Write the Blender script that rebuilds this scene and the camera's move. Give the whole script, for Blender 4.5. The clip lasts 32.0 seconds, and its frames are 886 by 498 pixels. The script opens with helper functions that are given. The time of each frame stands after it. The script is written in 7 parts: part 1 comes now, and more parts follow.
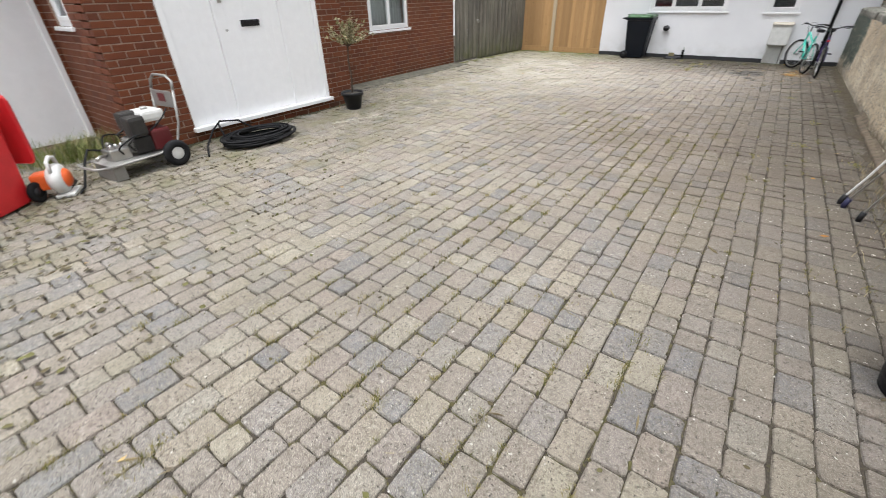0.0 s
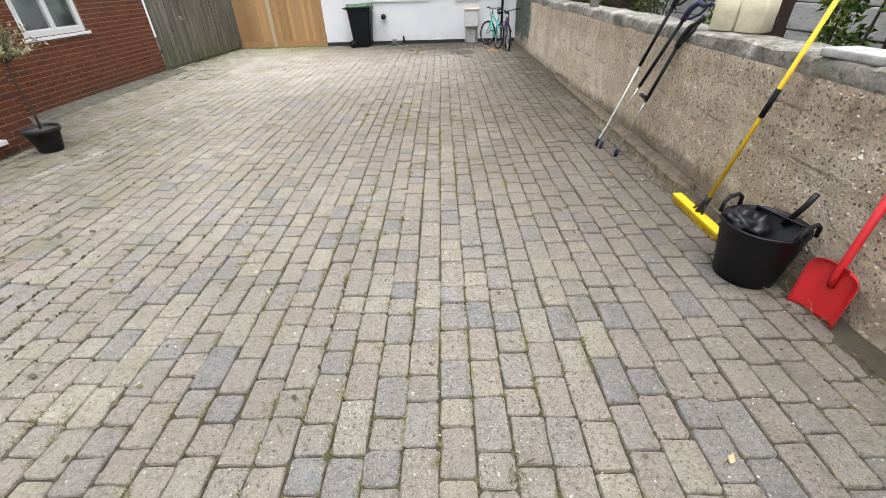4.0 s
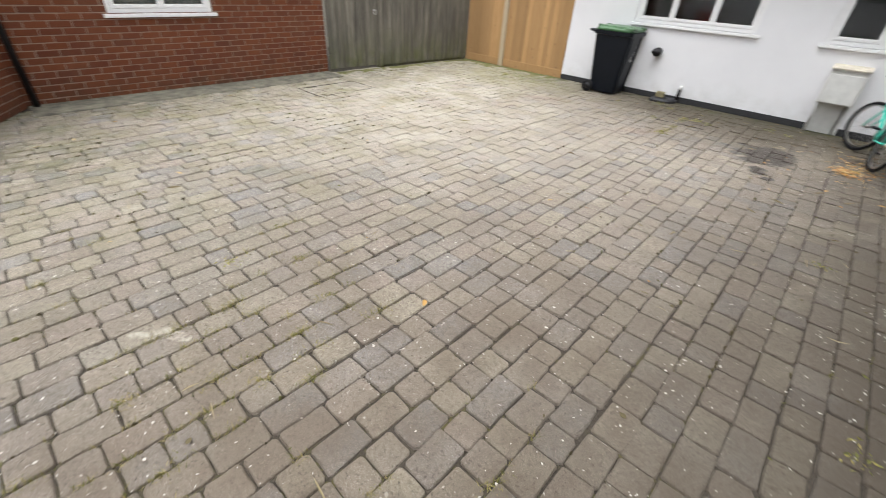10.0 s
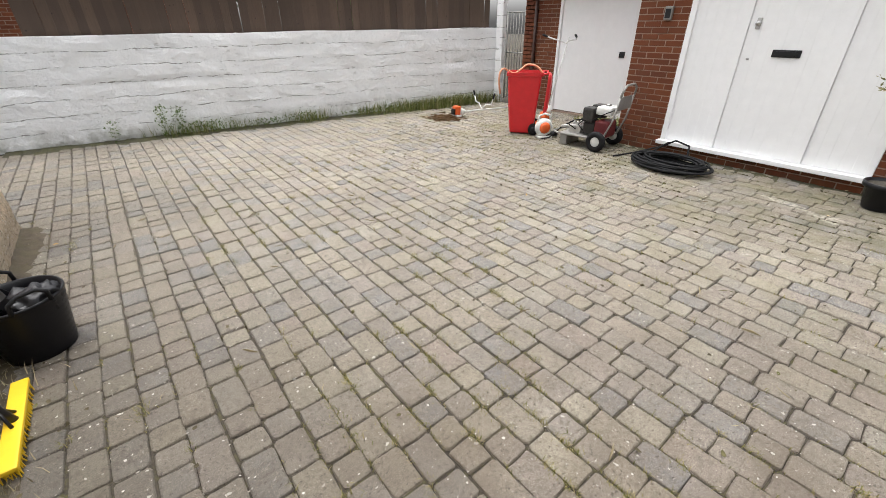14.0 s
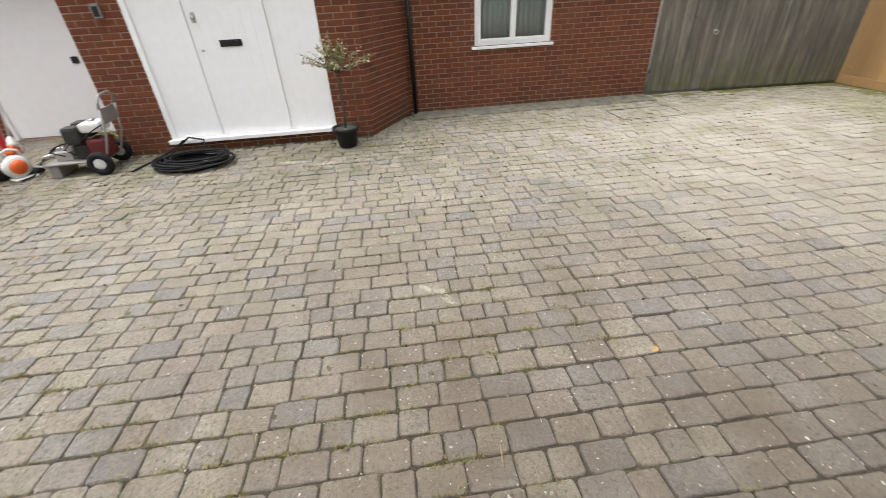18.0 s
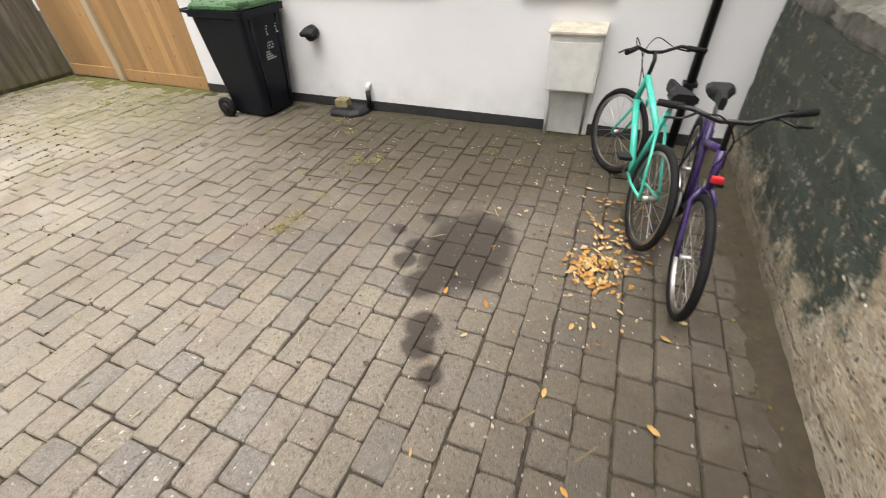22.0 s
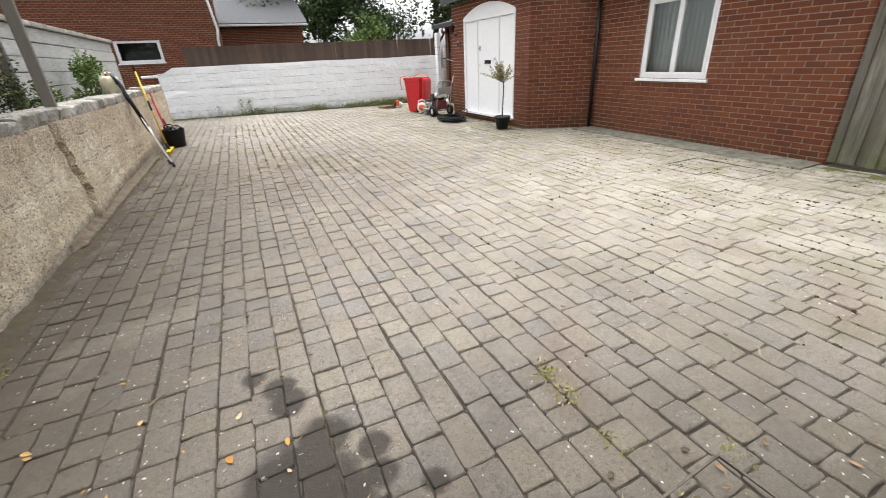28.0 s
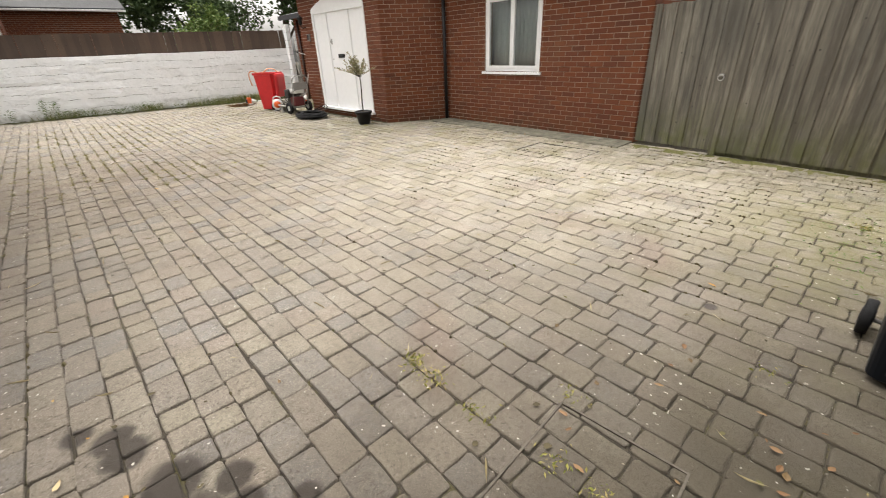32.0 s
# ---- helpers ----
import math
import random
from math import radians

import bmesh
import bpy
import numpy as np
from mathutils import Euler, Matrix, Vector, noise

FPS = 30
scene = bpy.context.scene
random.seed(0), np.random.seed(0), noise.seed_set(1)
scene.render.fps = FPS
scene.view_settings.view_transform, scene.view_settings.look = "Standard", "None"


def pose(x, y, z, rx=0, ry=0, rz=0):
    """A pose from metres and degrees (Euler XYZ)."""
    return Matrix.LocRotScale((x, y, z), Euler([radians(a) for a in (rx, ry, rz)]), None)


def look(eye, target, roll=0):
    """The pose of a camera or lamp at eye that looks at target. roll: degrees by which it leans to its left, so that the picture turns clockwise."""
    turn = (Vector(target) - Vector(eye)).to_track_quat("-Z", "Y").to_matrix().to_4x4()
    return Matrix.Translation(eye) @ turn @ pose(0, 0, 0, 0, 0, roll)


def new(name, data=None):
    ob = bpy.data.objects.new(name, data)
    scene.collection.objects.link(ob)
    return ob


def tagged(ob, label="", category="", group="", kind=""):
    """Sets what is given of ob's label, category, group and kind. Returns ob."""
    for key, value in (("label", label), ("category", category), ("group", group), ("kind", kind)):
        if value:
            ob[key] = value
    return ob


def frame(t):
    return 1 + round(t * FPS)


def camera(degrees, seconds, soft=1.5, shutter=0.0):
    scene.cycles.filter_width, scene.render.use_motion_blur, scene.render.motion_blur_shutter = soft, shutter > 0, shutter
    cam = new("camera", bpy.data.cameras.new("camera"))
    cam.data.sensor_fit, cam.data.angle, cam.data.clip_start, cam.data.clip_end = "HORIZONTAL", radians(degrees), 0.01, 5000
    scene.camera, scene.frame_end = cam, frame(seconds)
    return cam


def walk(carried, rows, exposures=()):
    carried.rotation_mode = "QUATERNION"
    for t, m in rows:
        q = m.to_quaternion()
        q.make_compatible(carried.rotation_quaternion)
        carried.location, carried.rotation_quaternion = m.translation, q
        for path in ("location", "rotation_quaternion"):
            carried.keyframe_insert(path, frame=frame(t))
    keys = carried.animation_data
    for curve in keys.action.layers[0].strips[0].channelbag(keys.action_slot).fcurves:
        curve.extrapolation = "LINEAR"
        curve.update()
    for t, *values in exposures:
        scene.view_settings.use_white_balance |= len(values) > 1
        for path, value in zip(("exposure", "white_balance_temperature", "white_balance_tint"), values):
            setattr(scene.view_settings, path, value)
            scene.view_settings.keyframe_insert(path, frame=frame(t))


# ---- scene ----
cam = camera(94.2, 32.0, soft=0.6, shutter=0.2)
# exposure in stops, white balance in kelvin, tint
LOOKS = [(0, 1.55, 6250, 10), (4.5, 1.65, 6150, 10), (6, 1.65, 6050, 10), (7, 1.7, 6150, 10), (9, 1.75, 6350, 10), (10, 1.65, 6350, 10), (11, 1.6, 6750, 10), (12, 1.58, 6650, 10), (16, 1.65, 6400, 10), (18, 1.55, 6450, 10), (19, 1.65, 6550, 10), (20, 1.75, 6550, 10), (22, 1.75, 6850, 11), (23, 1.7, 6950, 10), (24, 1.65, 7050, 10), (25, 1.55, 6450, 10), (28, 1.8, 6350, 10), (29, 1.75, 6350, 10), (30.5, 1.7, 7100, 10), (32, 1.7, 6900, 10)]
PATH = [
    (0, (0.149, -0.842, 1.65), (-0.867, 0.523, 0.598), -1.4),
    (0.5, (-0.201, -0.753, 1.654), (-0.943, 0.799, 0.635), -3.7),
    (1, (-0.502, -0.797, 1.687), (-0.872, 0.919, 0.729), -4.3),
    (1.5, (-0.686, -0.844, 1.703), (-0.817, 0.918, 0.766), -3.3),
    (2, (-0.711, -0.814, 1.688), (-0.766, 0.954, 0.754), -2.4),
    (2.5, (-0.716, -0.804, 1.687), (-0.751, 0.953, 0.733), -2.1),
    (4.5, (-0.657, -0.433, 1.62), (-0.676, 1.223, 0.499), -1.6),
    (5, (-0.6, 0.038, 1.655), (-0.653, 1.692, 0.532), -0.4),
    (5.5, (-0.651, 0.582, 1.666), (-0.699, 2.299, 0.642), -1.6),
    (6, (-0.602, 1.155, 1.628), (-0.693, 2.898, 0.652), -1.0),
    (6.5, (-0.526, 1.765, 1.624), (-0.626, 3.498, 0.631), -1.4),
    (7, (-0.45, 2.367, 1.643), (-0.53, 4.085, 0.623), -1.4),
    (7.5, (-0.323, 2.937, 1.649), (-0.468, 4.655, 0.634), 0.1),
    (8, (-0.229, 3.491, 1.634), (-0.378, 5.195, 0.598), -1.1),
    (8.5, (-0.075, 3.961, 1.629), (-0.395, 5.637, 0.586), -0.7),
    (9, (0.091, 4.338, 1.649), (-0.404, 5.939, 0.557), 0.7),
    (9.5, (0.147, 4.69, 1.642), (-0.471, 6.23, 0.524), 3.2),
    (10, (0.228, 4.897, 1.628), (-0.877, 6.145, 0.524), 3.6),
    (10.5, (0.349, 4.987, 1.648), (-1.135, 5.698, 0.511), 1.3),
    (11, (0.357, 4.902, 1.66), (-1.277, 5.102, 0.525), -0.6),
    (11.5, (0.364, 4.777, 1.661), (-1.272, 4.486, 0.548), -0.7),
    (12, (0.4, 4.672, 1.679), (-1.128, 3.935, 0.62), -0.9),
    (12.5, (0.431, 4.585, 1.688), (-0.929, 3.529, 0.67), -0.8),
    (13, (0.445, 4.544, 1.692), (-0.754, 3.283, 0.705), -0.5),
    (13.5, (0.448, 4.522, 1.696), (-0.617, 3.124, 0.741), -0.5),
    (15.5, (0.515, 4.582, 1.806), (-0.767, 3.425, 0.798), -2.0),
    (16, (0.53, 4.616, 1.793), (-0.86, 3.604, 0.771), -2.0),
    (16.5, (0.523, 4.657, 1.803), (-0.97, 3.832, 0.76), -2.4),
    (17, (0.503, 4.702, 1.807), (-1.096, 4.127, 0.753), -2.6),
    (17.5, (0.473, 4.783, 1.798), (-1.209, 4.538, 0.745), -3.0),
    (18, (0.468, 4.891, 1.797), (-1.222, 5.056, 0.74), -3.3),
    (18.5, (0.484, 5.093, 1.799), (-1.075, 5.728, 0.718), -3.9),
    (19, (0.485, 5.512, 1.764), (-0.689, 6.667, 0.629), -4.8),
    (19.5, (0.472, 6.057, 1.747), (-0.176, 7.548, 0.582), -4.0),
    (20, (0.554, 6.667, 1.699), (0.121, 8.223, 0.521), -2.7),
    (20.5, (0.567, 7.317, 1.637), (0.187, 8.9, 0.475), -3.5),
    (21, (0.533, 7.986, 1.59), (0.2, 9.546, 0.384), -3.4),
    (21.5, (0.484, 8.645, 1.567), (0.014, 10.134, 0.316), -3.1),
    (22, (0.5, 9.353, 1.61), (-0.108, 10.779, 0.346), -2.7),
    (22.5, (0.315, 9.857, 1.53), (-0.717, 11.027, 0.279), 1.4),
    (23, (0.141, 10.367, 1.494), (-1.166, 11.248, 0.263), 2.6),
    (23.5, (-0.024, 10.819, 1.447), (-1.579, 11.102, 0.222), 1.1),
    (24, (-0.235, 11.19, 1.432), (-1.827, 10.947, 0.247), 0.4),
    (24.5, (-0.407, 11.467, 1.412), (-1.861, 10.686, 0.282), -0.5),
    (25, (-0.397, 11.701, 1.447), (-1.407, 10.356, 0.366), -0.2),
    (25.5, (-0.247, 11.921, 1.424), (-0.872, 10.408, 0.275), 2.0),
    (27.5, (-0.305, 12.31, 1.487), (-0.836, 10.614, 0.57), -1.8),
    (28, (-0.255, 12.296, 1.5), (-0.991, 10.637, 0.66), -2.9),
    (28.5, (-0.254, 12.309, 1.498), (-1.18, 10.748, 0.657), -2.6),
    (29, (-0.267, 12.327, 1.493), (-1.37, 10.898, 0.632), -2.3),
    (29.5, (-0.288, 12.349, 1.49), (-1.576, 11.104, 0.6), -2.1),
    (30, (-0.314, 12.389, 1.495), (-1.746, 11.343, 0.57), -2.1),
    (30.5, (-0.355, 12.422, 1.488), (-1.847, 11.49, 0.537), -2.6),
    (31, (-0.37, 12.416, 1.491), (-1.836, 11.439, 0.544), -2.9),
    (31.5, (-0.378, 12.4, 1.499), (-1.734, 11.255, 0.578), -2.9),
    (32, (-0.389, 12.382, 1.498), (-1.575, 11.038, 0.612), -2.5),
]
walk(cam, [(t, look(eye, target, roll)) for t, eye, target, roll in PATH], LOOKS)

# ---- light ----
world = bpy.data.worlds.new("overcast_sky")
scene.world = world
world.use_nodes = True
wn = world.node_tree
sky = wn.nodes.new("ShaderNodeTexSky")
sky.sky_type = "NISHITA"
sky.sun_disc = False
sky.sun_elevation, sky.sun_rotation = radians(78), radians(160)
sky.air_density, sky.dust_density, sky.ozone_density = 1.0, 5.0, 1.0
grey = wn.nodes.new("ShaderNodeMix")
grey.data_type = "RGBA"
grey.inputs[0].default_value = 0.9
bw = wn.nodes.new("ShaderNodeRGBToBW")
wn.links.new(sky.outputs[0], bw.inputs[0])
wn.links.new(sky.outputs[0], grey.inputs[6])
wn.links.new(bw.outputs[0], grey.inputs[7])
back = wn.nodes["Background"]
wn.links.new(grey.outputs[2], back.inputs[0])
back.inputs[1].default_value = 0.15
sun_data = bpy.data.lights.new("sun", "SUN")
sun_data.energy, sun_data.angle, sun_data.color = 0.5, radians(60), (1.0, 0.985, 0.97)
sun = new("sun", sun_data)
sun.matrix_world = look((-2.5, -0.8, 12), (0, 0, 0))


# ---- materials ----
class Mat:
    """A small builder of node materials."""

    def __init__(self, name):
        self.m = bpy.data.materials.new(name)
        self.m.use_nodes = True
        self.t = self.m.node_tree
        self.b = self.t.nodes["Principled BSDF"]
        self.co = self.t.nodes.new("ShaderNodeTexCoord").outputs["Object"]
        geo = self.t.nodes.new("ShaderNodeNewGeometry")
        self.pos, self.island = geo.outputs["Position"], geo.outputs["Random Per Island"]
        self.rand = self.t.nodes.new("ShaderNodeObjectInfo").outputs["Random"]

    def link(self, a, b):
        if hasattr(a, "is_output") or isinstance(a, bpy.types.NodeSocket):
            self.t.links.new(a, b)
        elif isinstance(a, (tuple, list)):
            b.default_value = (*a, 1.0) if len(a) == 3 and len(b.default_value) == 4 else a
        else:
            b.default_value = a

    def noise(self, scale, detail=4.0, rough=0.6, stretch=(1, 1, 1), world=True, lo=0.3, hi=0.7):
        mp = self.t.nodes.new("ShaderNodeMapping")
        self.t.links.new(self.pos if world else self.co, mp.inputs[0])
        mp.inputs["Scale"].default_value = stretch
        n = self.t.nodes.new("ShaderNodeTexNoise")
        self.t.links.new(mp.outputs[0], n.inputs["Vector"])
        n.inputs["Scale"].default_value, n.inputs["Detail"].default_value, n.inputs["Roughness"].default_value = scale, detail, rough
        return self.span(n.outputs["Fac"], lo, hi)

    def span(self, v, lo, hi, a=0.0, b=1.0):
        r = self.t.nodes.new("ShaderNodeMapRange")
        self.t.links.new(v, r.inputs[0])
        for i, x in zip((1, 2, 3, 4), (lo, hi, a, b)):
            r.inputs[i].default_value = x
        return r.outputs[0]

    def voronoi(self, scale, feature="F1", world=True):
        n = self.t.nodes.new("ShaderNodeTexVoronoi")
        n.feature = feature
        self.t.links.new(self.pos if world else self.co, n.inputs["Vector"])
        n.inputs["Scale"].default_value = scale
        return n

    def math(self, op, a, b=0.0):
        n = self.t.nodes.new("ShaderNodeMath")
        n.operation = op
        self.link(a, n.inputs[0])
        self.link(b, n.inputs[1])
        return n.outputs[0]

    def mix(self, f, a, b, mode="MIX"):
        n = self.t.nodes.new("ShaderNodeMix")
        n.data_type, n.blend_type = "RGBA", mode
        self.link(f, n.inputs[0])
        self.link(a, n.inputs[6])
        self.link(b, n.inputs[7])
        return n.outputs[2]

    def ramp(self, v, stops):
        n = self.t.nodes.new("ShaderNodeValToRGB")
        self.t.links.new(v, n.inputs[0])
        els = n.color_ramp.elements
        while len(els) < len(stops):
            els.new(0.5)
        for e, (p, c) in zip(els, stops):
            e.position, e.color = p, (*c, 1.0)
        return n.outputs[0]

    def axis(self, i):
        s = self.t.nodes.new("ShaderNodeSeparateXYZ")
        self.t.links.new(self.pos, s.inputs[0])
        return s.outputs[i]

    def blob(self, x, y, rx, ry, wobble=0.35, soft=0.25, turn=0.0, scale=9.0):
        """A mask that is one inside an uneven oval on the ground."""
        mp = self.t.nodes.new("ShaderNodeMapping")
        mp.vector_type = "TEXTURE"
        self.t.links.new(self.pos, mp.inputs[0])
        mp.inputs["Location"].default_value = (x, y, 0)
        mp.inputs["Rotation"].default_value = (0, 0, radians(turn))
        mp.inputs["Scale"].default_value = (rx, ry, 1000.0)
        n = self.t.nodes.new("ShaderNodeVectorMath")
        n.operation = "LENGTH"
        self.t.links.new(mp.outputs[0], n.inputs[0])
        d = self.math("ADD", n.outputs["Value"], self.math("MULTIPLY", self.noise(scale, 3, 0.5, lo=0.0, hi=1.0), 2 * wobble))
        return self.span(d, 1.0 + wobble - soft, 1.0 + wobble + soft, 1.0, 0.0)

    def top(self, masks):
        out = masks[0]
        for q in masks[1:]:
            out = self.math("MAXIMUM", out, q)
        return out

    def bump(self, h, strength=0.3, dist=0.01):
        n = self.t.nodes.new("ShaderNodeBump")
        n.inputs["Strength"].default_value, n.inputs["Distance"].default_value = strength, dist
        self.t.links.new(h, n.inputs["Height"])
        self.t.links.new(n.outputs[0], self.b.inputs["Normal"])
        return self

    def done(self, colour, rough=0.8, metal=0.0, spec=0.5):
        self.link(colour, self.b.inputs["Base Color"])
        self.link(rough, self.b.inputs["Roughness"])
        self.b.inputs["Metallic"].default_value = metal
        self.b.inputs["Specular IOR Level"].default_value = spec
        return self.m

    def tone(self, colour, by):
        """The colour, deeper or paler by a factor."""
        return self.mix(1.0, colour, (by, by, by), "MULTIPLY")

    def piece(self):
        """One random number for each separate piece."""
        return self.math("FRACT", self.math("ADD", self.rand, self.island))


def plain(name, colour, rough=0.5, metal=0.0, wear=0.12, scale=9.0, spec=0.5):
    """Paint, plastic or metal with slight dirt and fine relief."""
    k = Mat(name)
    a = k.noise(scale)
    f = k.noise(scale * 11, 3)
    dark = tuple(c * (1 - 2 * wear) for c in colour)
    col = k.mix(k.math("MULTIPLY", a, 0.8), colour, dark)
    col = k.mix(k.math("MULTIPLY", f, 0.25), col, dark)
    k.bump(f, 0.08, 0.003)
    return k.done(col, k.span(f, 0, 1, max(0.05, rough - 0.08), min(1, rough + 0.1)), metal, spec)


def make_brick():
    k = Mat("red_brick")
    col = k.ramp(k.piece(), [(0, (0.167, 0.037, 0.009)), (0.3, (0.206, 0.050, 0.011)), (0.6, (0.235, 0.060, 0.014)), (0.85, (0.183, 0.044, 0.011)), (1, (0.140, 0.034, 0.010))])
    n = k.noise(55, 4)
    col = k.mix(k.math("MULTIPLY", n, 0.3), col, (0.077, 0.026, 0.013))
    col = k.mix(k.math("MULTIPLY", k.noise(1.7, 3, lo=0.5, hi=0.8), 0.3), col, (0.194, 0.102, 0.053))
    low = k.math("MULTIPLY", k.span(k.axis(2), 0.0, 0.32, 1.0, 0.0), k.noise(7, 4, lo=0.35, hi=0.6))
    col = k.mix(k.math("MULTIPLY", low, 0.45), col, (0.049, 0.046, 0.021))
    k.bump(n, 0.35, 0.004)
    return k.done(k.tone(col, 0.71), 0.85)


def make_mortar():
    k = Mat("mortar")
    n = k.noise(80, 3)
    col = k.mix(n, (0.413, 0.312, 0.244), (0.325, 0.237, 0.181))
    col = k.mix(k.math("MULTIPLY", k.noise(4, 3), 0.35), col, (0.250, 0.163, 0.118))
    k.bump(n, 0.3, 0.004)
    return k.done(k.tone(col, 0.85), 0.95)


def make_block():
    """Tumbled concrete paving block: buff, grey and charcoal, with lichen, chips and worn film of silt."""
    k = Mat("paving_block")
    p = k.piece()
    col = k.ramp(p, [(0, (0.20, 0.215, 0.245)), (0.07, (0.25, 0.262, 0.285)), (0.13, (0.32, 0.32, 0.32)), (0.24, (0.375, 0.325, 0.285)), (0.36, (0.43, 0.375, 0.29)), (0.46, (0.335, 0.295, 0.27)), (0.57, (0.49, 0.445, 0.33)), (0.68, (0.40, 0.325, 0.285)), (0.78, (0.345, 0.335, 0.325)), (0.88, (0.52, 0.475, 0.36)), (1, (0.36, 0.33, 0.30))])
    fine = k.noise(170, 4, 0.75)
    mid = k.noise(24, 5, 0.7)
    soft = k.noise(7, 4, 0.6)
    col = k.mix(k.math("MULTIPLY", soft, 0.42), col, (0.115, 0.096, 0.072))
    col = k.mix(k.math("MULTIPLY", k.noise(13, 5, 0.7, lo=0.42, hi=0.68), 0.4), col, (0.46, 0.40, 0.325))
    col = k.mix(k.math("MULTIPLY", fine, 0.84), col, (0.085, 0.072, 0.057))
    grain = k.noise(310, 2, 0.5, lo=0.56, hi=0.66)
    col = k.mix(k.math("MULTIPLY", grain, 0.72), col, (0.62, 0.56, 0.46))
    bits = k.math("MULTIPLY", k.noise(105, 3, 0.6, lo=0.635, hi=0.665), k.noise(4, 3, lo=0.35, hi=0.6))
    col = k.mix(k.math("MULTIPLY", bits, 0.7), col, (0.68, 0.63, 0.53))
    blot = k.noise(38, 5, 0.75, lo=0.5, hi=0.62)
    col = k.mix(k.math("MULTIPLY", blot, 0.5), col, (0.10, 0.083, 0.063))
    pits = k.noise(66, 4, 0.7, lo=0.58, hi=0.65)
    col = k.mix(k.math("MULTIPLY", pits, 0.85), col, (0.035, 0.03, 0.023))
    # silt and grime in large soft patches
    big = k.noise(0.55, 4, 0.6, lo=0.42, hi=0.66)
    col = k.mix(k.math("MULTIPLY", big, 0.35), col, (0.129, 0.113, 0.090))
    silt = k.top([k.blob(-5.0, 10.2, 2.6, 2.6, 0.5, 0.6, 0, 1.1), k.blob(-4.0, 9.0, 1.7, 1.5, 0.5, 0.7, 20, 1.1)])
    col = k.mix(k.math("MULTIPLY", k.math("MULTIPLY", silt, k.noise(1.6, 5, 0.65, lo=0.28, hi=0.58)), 0.68), col, (0.43, 0.395, 0.33))
    # thin dust over the northern and house sides
    film = k.math("MAXIMUM", k.math("MULTIPLY", k.span(k.axis(1), 5.5, 9.0), k.span(k.axis(0), -5.5, -3.0, 0.6, 1.0)), k.math("MULTIPLY", k.span(k.axis(0), -2.8, -5.2), 0.7))
    film = k.math("MULTIPLY", film, k.noise(3.2, 6, 0.7, lo=0.1, hi=0.6))
    col = k.mix(k.math("MULTIPLY", film, 0.34), col, k.mix(k.noise(11, 5, 0.7), (0.265, 0.222, 0.178), (0.205, 0.170, 0.134)))
    # dull silt under the cottage and by the wall, hedge shade painted in there
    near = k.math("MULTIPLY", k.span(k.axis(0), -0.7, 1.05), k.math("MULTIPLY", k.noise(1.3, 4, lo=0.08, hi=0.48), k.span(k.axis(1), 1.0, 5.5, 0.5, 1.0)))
    worn = k.math("MULTIPLY", k.blob(-0.3, 5.3, 1.9, 2.4, 0.5, 0.7, 0, 0.9), k.noise(1.9, 5, lo=0.15, hi=0.6))
    col = k.mix(k.math("MULTIPLY", worn, 0.78), col, (0.115, 0.087, 0.06))
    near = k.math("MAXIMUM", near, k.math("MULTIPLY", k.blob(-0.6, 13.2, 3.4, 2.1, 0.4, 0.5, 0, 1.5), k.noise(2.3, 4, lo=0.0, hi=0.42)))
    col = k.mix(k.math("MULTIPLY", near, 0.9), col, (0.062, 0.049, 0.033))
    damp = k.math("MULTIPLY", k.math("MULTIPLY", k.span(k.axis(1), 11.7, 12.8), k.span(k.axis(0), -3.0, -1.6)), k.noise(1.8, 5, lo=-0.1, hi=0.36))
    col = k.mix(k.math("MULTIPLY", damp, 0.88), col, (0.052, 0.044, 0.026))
    # rusty stains
    rust = k.top([k.blob(-3.45, 11.35, 0.35, 0.16, 0.6, 0.4, 30, 5), k.blob(-3.6, 10.6, 0.22, 0.3, 0.6, 0.4, 10, 5), k.blob(-1.6, 10.9, 0.4, 0.12, 0.6, 0.4, 50, 5)])
    col = k.mix(k.math("MULTIPLY", rust, 0.22), col, (0.19, 0.115, 0.085))
    # green film, stronger towards the house to carry the contact shade there
    alg_and_shade = k.math("MULTIPLY", k.noise(2.2, 4, lo=0.45, hi=0.7), k.span(k.axis(0), -1.5, -5.0))
    alg_and_shade = k.math("MAXIMUM", alg_and_shade, k.math("MULTIPLY", k.blob(-4.9, 12.3, 1.3, 0.9, 0.5, 0.5, 0, 2.0), k.noise(5, 4, lo=0.3, hi=0.55)))
    col = k.mix(k.math("MULTIPLY", alg_and_shade, 0.55), col, (0.15, 0.142, 0.05))
    # dark moss and soil along the foot of the house and porch
    band = k.math("MULTIPLY", k.span(k.axis(0), -5.2, -6.5), k.span(k.axis(1), 3.6, 4.8))
    band = k.top([band, k.blob(-5.2, 4.3, 1.25, 1.5, 0.5, 0.6, 0, 1.3), k.blob(-5.5, 1.2, 0.9, 2.2, 0.5, 0.6, 0, 1.3)])
    band = k.math("MULTIPLY", band, k.noise(4.5, 6, 0.72, lo=0.4, hi=0.6))
    col = k.mix(k.math("MULTIPLY", band, 0.62), col, (0.088, 0.082, 0.042))
    # wet stains, and old paint splashes
    wet = k.top([k.blob(-0.13, 11.22, 0.27, 0.40, 0.25, 0.12)] + [k.blob(x, y, r, r, 0.3, 0.2) for x, y, r in ((-0.45, 11.14, 0.07), (-0.46, 11.0, 0.075), (-0.63, 11.27, 0.055), (-0.47, 11.46, 0.06), (-0.15, 10.57, 0.09), (-0.12, 10.44, 0.08), (0.0, 10.31, 0.06), (-0.27, 10.86, 0.12), (-2.98, 11.9, 0.04))])
